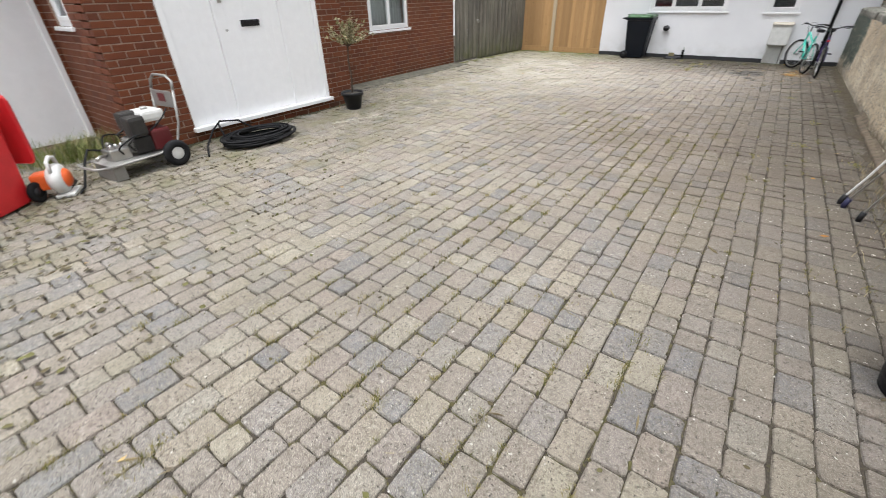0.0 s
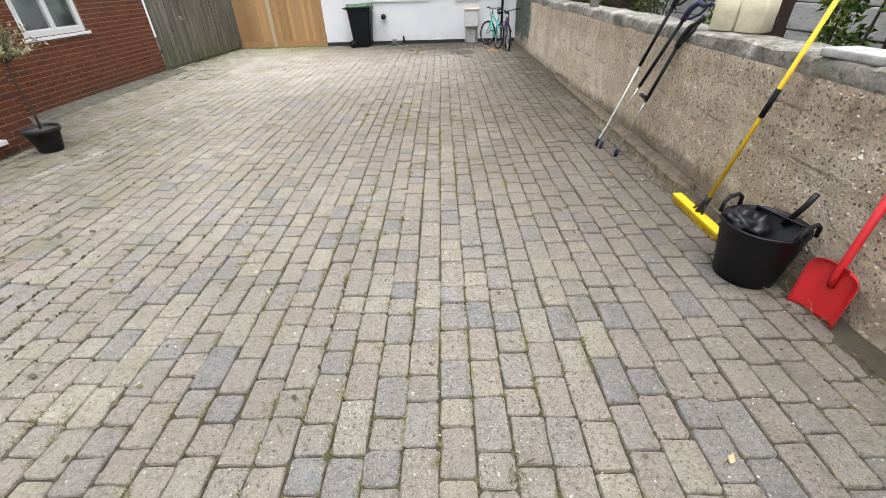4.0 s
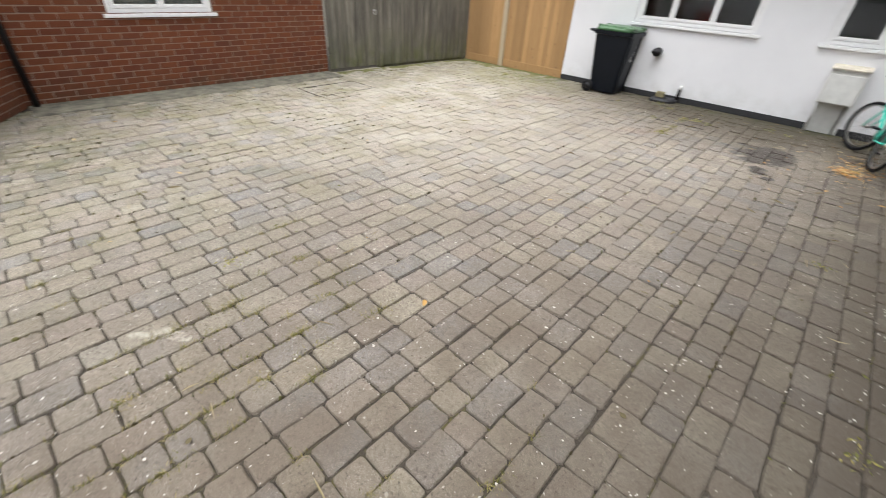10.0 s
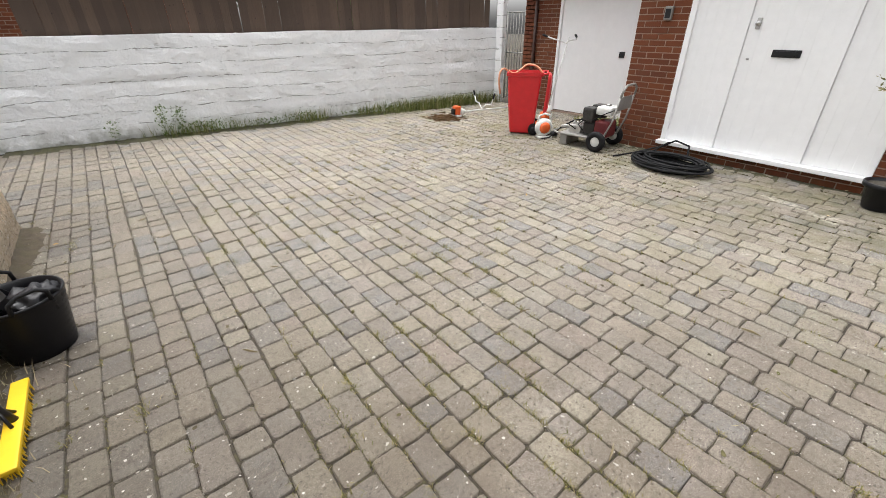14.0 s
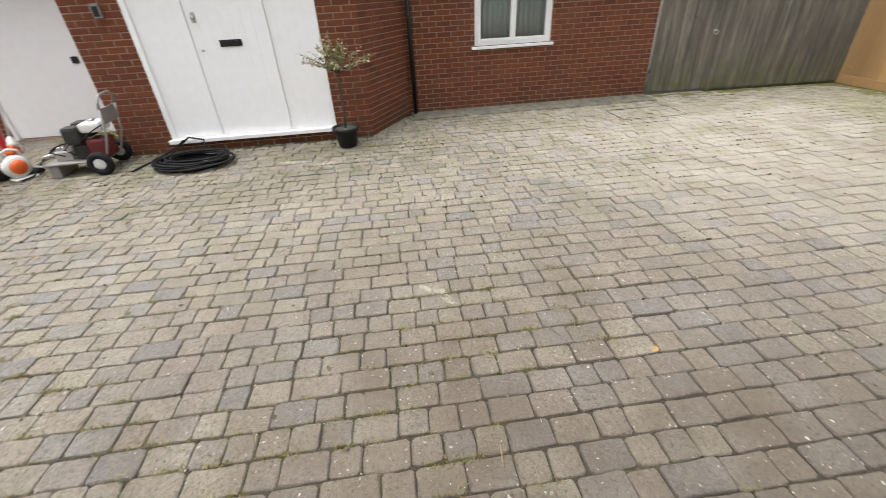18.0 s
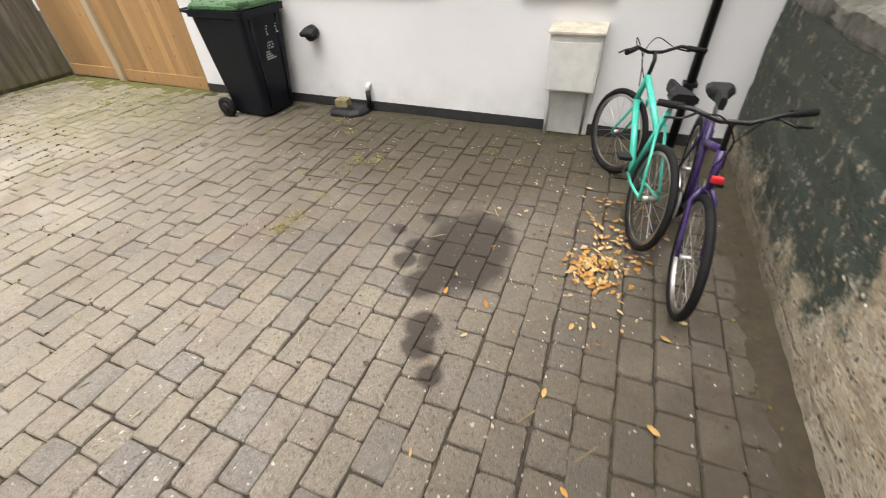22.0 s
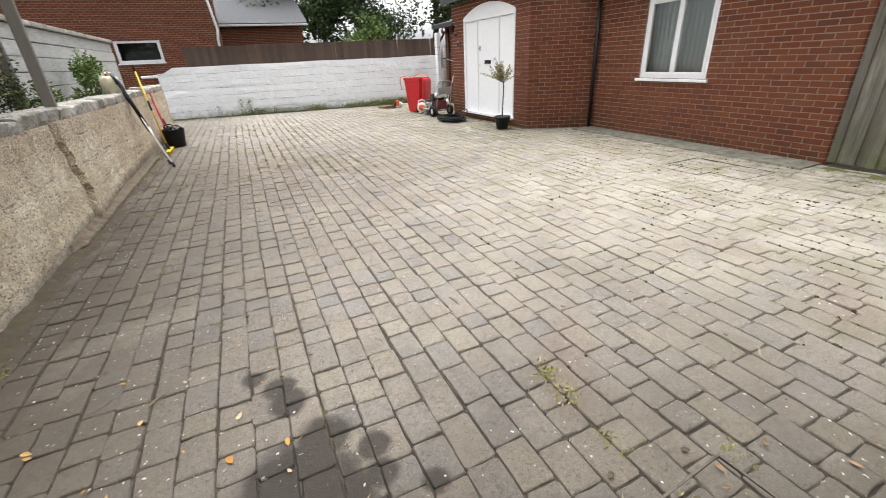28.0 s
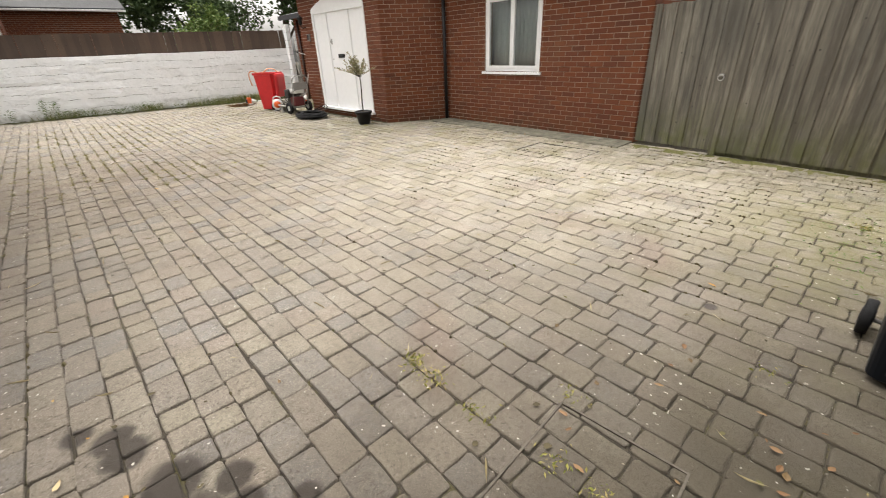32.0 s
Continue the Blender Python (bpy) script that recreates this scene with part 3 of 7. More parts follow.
def brick_rects(length, height, holes=(), z0=0.0, ends=(0, 0)):
    """Places of bricks in running bond as (u0, u1, z0, z1), cut at openings."""
    out = []
    row = 0
    z = z0
    while z + 0.02 < height:
        top = min(z + COURSE - GAP, height)
        u = -(STRETCH / 2 if row % 2 else 0.0)
        while u < length:
            a, b = max(u, 0.0), min(u + STRETCH - GAP, length)
            cuts = [(a, b)]
            for h in holes:
                if h[2] < (z + top) / 2 < h[3]:
                    cuts = [p for q in cuts for p in ((q[0], min(q[1], h[0] - 0.004)), (max(q[0], h[1] + 0.004), q[1])) if p[1] - p[0] > 0.02] if any(q[1] > h[0] and q[0] < h[1] for q in cuts) else cuts
            out += [(p, q, z, top) for p, q in cuts if q - p > 0.02]
            u += STRETCH
        z += COURSE
        row += 1
    return out


def brick_geo(w, h, d=0.007, c=0.004, rnd=None):
    """One brick's proud face, standing d before the mortar."""
    j = (lambda s: rnd.uniform(-s, s)) if rnd else (lambda s: 0.0)
    o = [(0 + j(.002), 0.002, 0 + j(.002)), (w + j(.002), 0.002, 0 + j(.002)), (w + j(.002), 0.002, h + j(.002)), (0 + j(.002), 0.002, h + j(.002))]
    dd = d + j(0.0015)
    s = [(x, -dd + c * 0.8, z) for x, _, z in o]
    f = [(x + (c if x < w / 2 else -c), -dd, z + (c if z < h / 2 else -c)) for x, _, z in o]
    v = o + s + f
    fc = [(8, 9, 10, 11)]
    for k in (0, 4):
        fc += [(k + i, k + (i + 1) % 4, k + 4 + (i + 1) % 4, k + 4 + i) for i in range(4)]
    return v, fc


def lay_bricks(parent, rects, single, material, seed=1):
    """Bricks of a wall in its own space: those chosen by single() are parts, the others joined."""
    rnd = random.Random(seed)
    vs, fs = [], []
    shared = {}
    count = 0
    for u0, u1, z0, z1 in rects:
        w, h = u1 - u0, z1 - z0
        if single(u0, z0) and count < 300:
            key = (round(w, 2), round(h, 3), rnd.randrange(3))
            if key not in shared:
                v, f = brick_geo(w, h, rnd=rnd)
                me = bpy.data.meshes.new("brick")
                me.from_pydata(v, [], f)
                me.materials.append(material)
                shared[key] = me
            ob = new("brick", shared[key])
            ob.parent = parent
            ob.location = (u0, 0, z0)
            count += 1
        else:
            v, f = brick_geo(w, h, rnd=rnd)
            n = len(vs)
            vs += [(x + u0, y, z + z0) for x, y, z in v]
            fs += [tuple(i + n for i in q) for q in f]
    if vs:
        ob = raw("brick_rest", vs, fs, material, parent)
        ob["kind"] = "stuff"


def planks(parent, n, pitch, w, h, t, material, rnd, name="board", y=0.0, z0=0.04, lean=0.0, ragged=0.012):
    """Upright boards side by side along x, each of its own height and set."""
    for i in range(n):
        bm = boxm(-w / 2, w / 2, -t / 2, t / 2, 0, h + rnd.uniform(-ragged, ragged), 0.004)
        ob = part(name, bm, material, parent)
        ob.location = ((i + 0.5) * pitch, y + rnd.uniform(-0.003, 0.003), z0)
        ob.rotation_euler = (0, radians(rnd.uniform(-0.35, 0.35)) + lean, radians(rnd.uniform(-1.2, 1.2)))

# ---- ground ----
ground = part("ground", boxm(-60, 60, -60, 70, -0.4, -0.0145), JOINT)
tagged(ground, "dark joint sand and moss under block paving", "ground", kind="structure")

YARD_X0, YARD_X1, YARD_Y0, YARD_Y1 = -7.3, 2.9, -5.0, 13.14


# ---- house ----
house = empty("house", -7.03, 4.45)
tagged(house, "red brick house with white porch door and windows", "house")


def brick_wall(name, parent, x, y, turn, length, height, holes, single, label="", seed=1, thick=0.25, material=None, bricks=True):
    """A brick-faced wall; its length runs along its own x and its face looks along its own -y."""
    core = part(name, wall_mesh(length, thick, height, holes), MORTAR, parent, label)
    core.matrix_world = pose(x, y, 0, 0, 0, turn)
    if parent is not None:
        core.matrix_parent_inverse = parent.matrix_world.inverted()
        core.matrix_basis = pose(x, y, 0, 0, 0, turn)
    if bricks:
        lay_bricks(core, brick_rects(length, height, holes), single, material or BRICK, seed)
    return core


bpy.context.view_layer.update()
WIN_A = (1.90, 3.20, 1.0, 2.28)
main_wall = brick_wall("main_wall", house, -7.03, 4.45, 90, 5.06, 2.62, [WIN_A], lambda u, z: u > 1.3 and 0.05 < z < 1.3, "red stretcher-bond brick wall with pale mortar", 11)
DOOR = (0.70, 3.03, 0.17, 2.36)
porch_wall = brick_wall("porch_wall", house, -5.86, 1.0, 90, 3.55, 2.75, [DOOR], lambda u, z: z < 2.0, "red brick porch front with low brick step under the door", 12)
porch_north = brick_wall("porch_side_wall", house, -5.862, 4.548, 150.95, 1.33, 2.75, [], lambda u, z: z < 1.9, "", 13)
porch_south = brick_wall("porch_side_wall", house, -7.25, 1.0, 0, 1.388, 2.75, [(0.33, 0.83, 1.42, 2.3)], lambda u, z: z < 1.9, "", 14)
garage_wall = brick_wall("garage_wall", house, -7.25, -2.35, 90, 3.35, 2.5, [(0.9, 3.3, 0.03, 2.2)], lambda u, z: z < 2.3, "", 15)
end_wall = brick_wall("end_wall", house, -7.032, 9.51, 180, 4.0, 2.62, [], lambda u, z: False, "", 16)
rear_wall = brick_wall("rear_wall", house, -7.5, -2.36, 0, 0.25, 2.5, [], lambda u, z: False, "", 17)
rear = part("rear_wall", boxm(-11.2, -11.0, -2.35, 9.5, 0, 2.5), MORTAR, house)
rear.matrix_parent_inverse = house.matrix_world.inverted()


def under(ob, parent):
    """Hangs ob under parent without moving it."""
    bpy.context.view_layer.update()
    w = ob.matrix_world.copy()
    ob.parent = parent
    ob.matrix_parent_inverse = parent.matrix_world.inverted()
    ob.matrix_basis = w
    return ob


def at(ob, m):
    ob.matrix_basis = m
    return ob


def window(parent, name, w, h, panes, sill=0.06, depth=0.07, inside=None, vents=()):
    """A white framed window in its own space: x across, z up, face towards -y. panes: fractions of the width."""
    frame_bm = bmesh.new()
    e = 0.06
    for a in ((0, e, 0, h), (w - e, w, 0, h), (e, w - e, 0, e), (e, w - e, h - e, h)):
        box(frame_bm, a[0], a[1], -0.01, depth, a[2], a[3], 0.006)
    ob = part(name, frame_bm, UPVC, parent)
    x = e
    inner = w - 2 * e
    for i, f in enumerate(panes):
        a, b = x, x + inner * f
        x = b
        if i < len(panes) - 1:
            part("mullion", boxm(b - 0.025, b + 0.025, -0.012, depth - 0.01, e, h - e, 0.006), UPVC, ob)
        s = 0.045
        rows = [(e, h - e)] if i not in vents else [(e, h * 0.68), (h * 0.68 + 0.01, h - e)]
        for r0, r1 in rows:
            sash = bmesh.new()
            for q in ((a, a + s, r0, r1), (b - s, b, r0, r1), (a + s, b - s, r0, r0 + s), (a + s, b - s, r1 - s, r1)):
                box(sash, q[0], q[1], -0.018, 0.035, q[2], q[3], 0.006)
            part("sash", sash, UPVC, ob)
            pane = part("pane", boxm(a + s, b - s, 0.008, 0.014, r0 + s, r1 - s), GLASS, ob)
            pane.visible_shadow = False
    if sill:
        part("sill", boxm(-0.05, w + 0.05, -0.07, 0.03, -0.045, 0.0, 0.008), UPVC, ob)
    return ob


def folds(bm, w, h, n, amp, y=0.0):
    """A hanging cloth with soft folds."""
    rows = []
    for i in range(n * 6 + 1):
        x = w * i / (n * 6)
        d = amp * math.sin(i * math.pi / 3)
        rows.append([bm.verts.new((x, y + d, 0)), bm.verts.new((x, y + d * 0.7, h)), ])
    for a, b in zip(rows, rows[1:]):
        bm.faces.new((a[0], b[0], b[1], a[1])).smooth = True
    r = bmesh.ops.extrude_face_region(bm, geom=bm.faces[:])
    for v in [g for g in r["geom"] if isinstance(g, bmesh.types.BMVert)]:
        v.co.y += 0.006
    return bm


wa = window(main_wall, "window", 1.30, 1.28, (0.5, 0.5))
at(wa, pose(1.90, 0.03, 1.0))
part("net_curtain", folds(bmesh.new(), 1.24, 1.2, 14, 0.012), CURTAIN, wa, "pale net curtain behind the glass").location = (0.03, 0.16, 0.03)
wb = window(porch_south, "window", 0.50, 0.88, (1.0,))
at(wb, pose(0.33, 0.03, 1.42))
part("curtain", folds(bmesh.new(), 0.44, 0.82, 6, 0.012), CURTAIN, wb).location = (0.03, 0.16, 0.03)


def boarded(bm, a, b, y0, y1, z0, z1, n):
    """One leaf of tongued boards: a grooved face on a solid back."""
    p = (b - a) / n
    line = [(a, y0)]
    for j in range(1, n):
        line += [(a + j * p - 0.0018, y0), (a + j * p, y0 + 0.0025), (a + j * p + 0.0018, y0)]
    line += [(b, y0), (b, y1), (a, y1)]
    return loft(bm, [[(u, v, z) for u, v in line] for z in (z0, z1)])


# porch door: three boarded panels in a white frame under a low arch
def white_entrance():
    f = bmesh.new()
    x0, x1, z0, z1 = DOOR
    for a in ((x0, x0 + 0.07, z0, z1), (x1 - 0.07, x1, z0, z1), (x0 + 0.07, x1 - 0.07, z1 - 0.07, z1)):
        box(f, a[0], a[1], -0.02, 0.09, a[2], a[3], 0.006)
    door = part("porch_door", f, WHITEPAINT, porch_wall, "white painted boarded porch door with side panels")
    part("threshold", boxm(x0 - 0.03, x1 + 0.03, -0.085, 0.08, z0 - 0.035, z0 + 0.02, 0.008), WHITEPAINT, door)
    spans = ((x0 + 0.07, x0 + 0.67), (x0 + 0.71, x0 + 1.65), (x0 + 1.69, x1 - 0.07))
    for i, (a, b) in enumerate(spans):
        leaf = bmesh.new()
        n = 7 if i == 1 else 5
        p = (b - a) / n
        boarded(leaf, a, b, 0.012 if i == 1 else 0.02, 0.06, z0 + 0.025, z1 - 0.075, n)
        part("door_leaf" if i == 1 else "side_panel", leaf, WHITEPAINT, door)
    for a in (spans[0][1], spans[1][1]):
        part("post", boxm(a + 0.003, a + 0.037, -0.012, 0.075, z0 + 0.02, z1 - 0.07, 0.005), WHITEPAINT, door)
    lb = bmesh.new()
    box(lb, x0 + 1.03, x0 + 1.31, -0.002, 0.02, 1.33, 1.41, 0.006)
    box(lb, x0 + 1.06, x0 + 1.28, -0.014, 0.0, 1.345, 1.395, 0.005)
    part("letterbox", lb, BLACKPL, door, "black letterbox")
    lk = bmesh.new()
    lathe(lk, [(0.0, 0.03), (0.024, 0.028), (0.028, 0.0), (0.028, -0.01)], 16, pose(x0 + 0.80, 0.0, 1.68, 90))
    box(lk, x0 + 0.775, x0 + 0.825, 0.0, 0.012, 1.62, 1.74, 0.006)
    part("latch", lk, STEEL, door)
    part("keyhole", lathe(bmesh.new(), [(0.0, 0.014), (0.014, 0.012), (0.015, 0.0)], 14, pose(x0 + 0.80, 0.0, 1.30, 90)), STEEL, door)
    arch = bmesh.new()
    n = 20
    w = x1 - x0
    lo = [(x0 + w * i / n, z1) for i in range(n + 1)]
    hi = [(x0 + w * i / n, z1 + 0.02 + 0.24 * math.sin(math.pi * i / n) ** 0.8) for i in range(n + 1)]
    loft(arch, [[(u, -0.016, z) for u, z in lo] + [(u, -0.016, z) for u, z in hi[::-1]], [(u, 0.05, z) for u, z in lo] + [(u, 0.05, z) for u, z in hi[::-1]]])
    part("arch_panel", arch, WHITEPAINT, door)


white_entrance()
# garage door
gd = bmesh.new()
boarded(gd, 0.96, 3.24, 0.03, 0.07, 0.05, 2.14, 3)
garage_door = part("garage_door", gd, WHITEPAINT, garage_wall, "white painted boarded side door")
gf = bmesh.new()
for a in ((0.9, 0.96, 0.03, 2.2), (3.24, 3.3, 0.03, 2.2), (0.96, 3.24, 2.14, 2.2)):
    box(gf, a[0], a[1], -0.01, 0.09, a[2], a[3], 0.005)
part("frame", gf, WHITEPAINT, garage_door)
part("lock", boxm(2.32, 2.42, 0.005, 0.04, 1.13, 1.23, 0.01), BLACKPL, garage_door)

# roofs
rf = bmesh.new()
loft(rf, [[(-6.73, 4.3, 2.56), (-6.73, 9.8, 2.56), (-6.73, 9.8, 2.66), (-6.73, 4.3, 2.66)], [(-9.1, 4.3, 4.4), (-9.1, 9.8, 4.4), (-9.1, 9.8, 4.5), (-9.1, 4.3, 4.5)], [(-11.3, 4.3, 2.56), (-11.3, 9.8, 2.56), (-11.3, 9.8, 2.66), (-11.3, 4.3, 2.66)]])
under(part("roof", rf, SLATE), house)
pr = bmesh.new()
loft(pr, [[(-5.6, 0.85, 2.76), (-5.6, 4.75, 2.76), (-5.6, 4.75, 2.88), (-5.6, 0.85, 2.88)], [(-9.0, 0.85, 4.0), (-9.0, 5.4, 4.0), (-9.0, 5.4, 4.12), (-9.0, 0.85, 4.12)]])
under(part("roof", pr, SLATE), house)
gr = bmesh.new()
loft(gr, [[(-6.85, -2.6, 2.42), (-6.85, 0.95, 2.42), (-6.85, 0.95, 2.55), (-6.85, -2.6, 2.55)], [(-11.2, -2.6, 3.3), (-11.2, 0.95, 3.3), (-11.2, 0.95, 3.43), (-11.2, -2.6, 3.43)]])
under(part("roof", gr, SLATE), house)

# ---- cottage ----
cottage = empty("cottage", -4.15, 13.14)
tagged(cottage, "white rendered single-storey cottage with black plinth", "house")
bpy.context.view_layer.update()
CW1, CW2 = (1.20, 3.04, 1.14, 2.24), (3.88, 4.50, 1.12, 2.27)
front = part("front_wall", wall_mesh(5.9, 0.3, 2.62, [CW1, CW2]), RENDER, cottage, "smooth white rendered wall")
part("side_wall", boxm(0, 0.3, 0.302, 5.0, 0, 2.6), RENDER, cottage)
part("side_wall", boxm(5.6, 5.9, 0.302, 5.0, 0, 2.6), RENDER, cottage)
part("rear_wall", boxm(0.302, 5.598, 4.7, 5.0, 0, 2.6), RENDER, cottage)
# dark board added behind the windows in place of a dim room
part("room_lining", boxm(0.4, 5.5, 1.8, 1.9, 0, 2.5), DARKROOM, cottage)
part("plinth", boxm(0.0, 5.9, -0.016, 0.0, 0, 0.095, 0.004), PLINTH, cottage, "black painted plinth strip")
at(window(front, "window", 1.84, 1.10, (0.30, 0.36, 0.34), vents=(1,)), pose(1.20, 0.03, 1.14))
at(window(front, "window", 0.62, 1.15, (1.0,)), pose(3.88, 0.03, 1.12))
cr = bmesh.new()
loft(cr, [[(-0.2, -0.3, 2.55), (6.1, -0.3, 2.55), (6.1, -0.3, 2.66), (-0.2, -0.3, 2.66)], [(-0.2, 2.6, 3.9), (6.1, 2.6, 3.9), (6.1, 2.6, 4.0), (-0.2, 2.6, 4.0)], [(-0.2, 5.3, 2.55), (6.1, 5.3, 2.55), (6.1, 5.3, 2.66), (-0.2, 5.3, 2.66)]])
part("roof", cr, SLATE, cottage)

# ---- boundary wall of old concrete ----
def face(y, z, seed=3, rough=0.012):
    """How far the cast face stands out at a place: lifts of the pour, lumps, and a break where two casts meet."""
    d = 0.006 * ((z + 0.04 * noise.noise(Vector((1, y * 0.8, 0)))) / 0.27 % 1.0)
    d += rough * noise.fractal(Vector((seed, y * 2.6, z * 3.2)), 1.0, 2.0, 4) + 0.004 * noise.noise(Vector((seed, y * 21, z * 21)))
    jag = 6.80 - 0.10 * math.sin(z * 5.0) + 0.07 * noise.noise(Vector((z * 7, 2, 0))) - y
    if jag > 0:
        d += 0.035 * max(0.0, 1 - jag / 1.8)
    else:
        d -= 0.03 * max(0.0, 1 + jag / 0.09)
    return d


def long_wall(name, x0, x1, y0, y1, z1, material, step=0.12, rough=0.012, seed=3):
    """A cast wall with an uneven face, slightly battered."""
    bm = bmesh.new()
    ny, nz = int((y1 - y0) / step), int(z1 / step)
    rings = []
    for i in range(ny + 1):
        y = y0 + (y1 - y0) * i / ny
        ring = []
        for j in range(nz + 1):
            z = z1 * j / nz
            d = face(y, z, seed, rough)
            ring.append((x0 - d, y, z))
        ring += [(x1, y, z1), (x1, y, 0)]
        rings.append(ring)
    return part(name, loft(bm, rings), material)


east = tagged(long_wall("wall_east", 1.46, 1.80, -0.9, 13.13, 1.10, PEBBLE, 0.045), "low boundary wall of pebbly weathered concrete", "wall", kind="structure")

# pebbles standing proud of the worn face
rp = random.Random(15)
STONES = make_stones()
pv, pf = [], []
for i in range(17000):
    yy, zz = rp.uniform(-0.85, 11.0), rp.uniform(0.12, 1.09)
    if noise.fractal(Vector((yy * 1.3, zz * 2.2, 11)), 1.0, 2.0, 3) + 0.5 * (zz - 0.55) < rp.uniform(-0.3, 0.4):
        continue
    r = rp.choice((0.003, 0.004, 0.004, 0.005, 0.006, 0.008, 0.011)) * rp.uniform(0.8, 1.3)
    xx = 1.462 - face(yy, zz)
    n = len(pv)
    pv += [(xx, yy + r * 1.3 * math.cos(q * 1.047) * rp.uniform(.7, 1.2), zz + r * math.sin(q * 1.047) * rp.uniform(.7, 1.2)) for q in range(6)] + [(xx - r * 0.55, yy, zz)]
    pf += [(n + q, n + 6, n + (q + 1) % 6) for q in range(6)]
raw("wall_pebble_rest", pv, pf, STONES, east)["kind"] = "stuff"
# coping stones
rndc = random.Random(5)
y = -0.9
while y < 13.0:
    ln = min(rndc.uniform(0.8, 1.7), 13.12 - y)
    skew = rndc.uniform(-0.05, 0.05)
    rings = []
    cuts = int(ln / 0.06)
    for i in range(cuts + 1):
        v = 0.004 + (ln - 0.008) * i / cuts
        ring = []
        for u, w in ((-0.160, -0.01), (-0.168, 0.02), (-0.170, 0.07), (-0.168, 0.098), (-0.145, 0.114), (-0.08, 0.12), (0.0, 0.123), (0.08, 0.121), (0.15, 0.114), (0.19, 0.08), (0.195, 0.0)):
            end = 0.012 * (i in (0, cuts))
            q = Vector((u * (1 - end * 2), v + skew * u * 2, w - end))
            wob = noise.noise_vector(Vector((u * 6, (v + y) * 4, w * 6))) * 0.016 + noise.noise_vector(Vector((u * 19, (v + y) * 17, w * 19))) * 0.007
            chip = max(0.0, noise.noise(Vector((u * 3, (v + y) * 5.5, w * 5 + 9))) - 0.25) * 0.05
            ring.append(tuple(q + wob - Vector((-chip if u < 0 else chip, 0, chip * 0.6))))
        rings.append(ring[::-1])
    bm = loft(bmesh.new(), rings)
    c = part("coping_stone", bm, COPING, east)
    c.location, c.rotation_euler = (1.625 + rndc.uniform(-0.010, 0.010), y, 1.10 + rndc.uniform(-0.008, 0.008)), (0, radians(rndc.uniform(-1, 1)), radians(rndc.uniform(-0.5, 0.5)))
    y += ln

# low muddy footing with a chipped edge along the southern half of the wall
FOOTING = plain("muddy_chipped_concrete", (0.20, 0.155, 0.105), 0.95, wear=0.4, scale=11)
rings = []
for i in range(161):
    yy = 2.6 + 5.1 * i / 160
    end = min(1.0, i / 10, (160 - i) / 6)
    o = 0.075 * end * (1 + 0.25 * noise.noise(Vector((0, yy * 3.1, 5)))) + 0.008 * noise.noise(Vector((0, yy * 19, 5)))
    hh = 0.045 + 0.02 * noise.noise(Vector((2, yy * 2.4, 5))) + 0.007 * noise.noise(Vector((2, yy * 23, 5)))
    rings.append([(1.50, yy, -0.02), (1.445 - o, yy, -0.02), (1.447 - o, yy, hh * 0.8), (1.455 - o, yy, hh), (1.452 - 0.4 * o, yy, hh + 0.018), (1.452, yy, hh + 0.055), (1.50, yy, hh + 0.06)][::-1])
footing = part("footing", loft(bmesh.new(), rings), FOOTING, east, "muddy concrete footing with a chipped edge")

# ---- whitewashed wall, slightly askew ----
WW0, WW1 = Vector((-7.35, -3.3, 0)), Vector((2.0, -4.75, 0))
ww_len = (WW1 - WW0).length
ww_turn = math.degrees(math.atan2(WW1.y - WW0.y, WW1.x - WW0.x))


def lumpy(length, thick, height, seed, step=0.1, rough=0.02, end=None):
    """A wall along x with an uneven face towards +y."""
    bm = bmesh.new()
    n, nz = int(length / step), int(height / step)
    rings = []
    for i in range(n + 1):
        x = length * i / n
        top = height + (end(x) if end else 0.0)
        ring = []
        for j in range(nz + 1):
            z = top * j / nz
            course = 0.012 * (abs((z / 0.23) % 1 - 0.5) > 0.44)
            ring.append((x, rough * noise.fractal(Vector((x * 1.8, z * 3.5, seed)), 1.0, 2.0, 4) - course * (0.5 + noise.noise(Vector((x * 1.5, z * 9, 2)))), z))
        ring += [(x, -thick, top), (x, -thick, 0)]
        rings.append(ring)
    return loft(bm, rings)


white_wall = part("wall_south", lumpy(ww_len, 0.25, 1.62, 7, end=lambda x: -0.16 * max(0.0, min(1.0, (x - ww_len + 0.5) / 0.3)) + 0.02 * noise.noise(Vector((x * 0.8, 0, 0)))), WHITEWASH)
at(white_wall, pose(*WW0, 0, 0, ww_turn))
tagged(white_wall, "whitewashed rough block wall with flaking paint", "wall", kind="structure")
wall_top_fence = empty("panel_fence", WW0.x, WW0.y - 0.3, 0.0, ww_turn)
tagged(wall_top_fence, "dark stained close-board fence behind the white wall", "fence")
rf1 = random.Random(8)
planks(wall_top_fence, 61, 0.14, 0.145, 2.2, 0.02, DARKWOOD, rf1, z0=0.0, ragged=0.006)

# ---- timber fences ----
grey_fence = empty("gate_and_fence", -7.0, 9.54, 0, math.degrees(math.atan2(3.62, 0.22)))
tagged(grey_fence, "weathered grey featherboard gate and fence panel", "fence")
rf2 = random.Random(9)
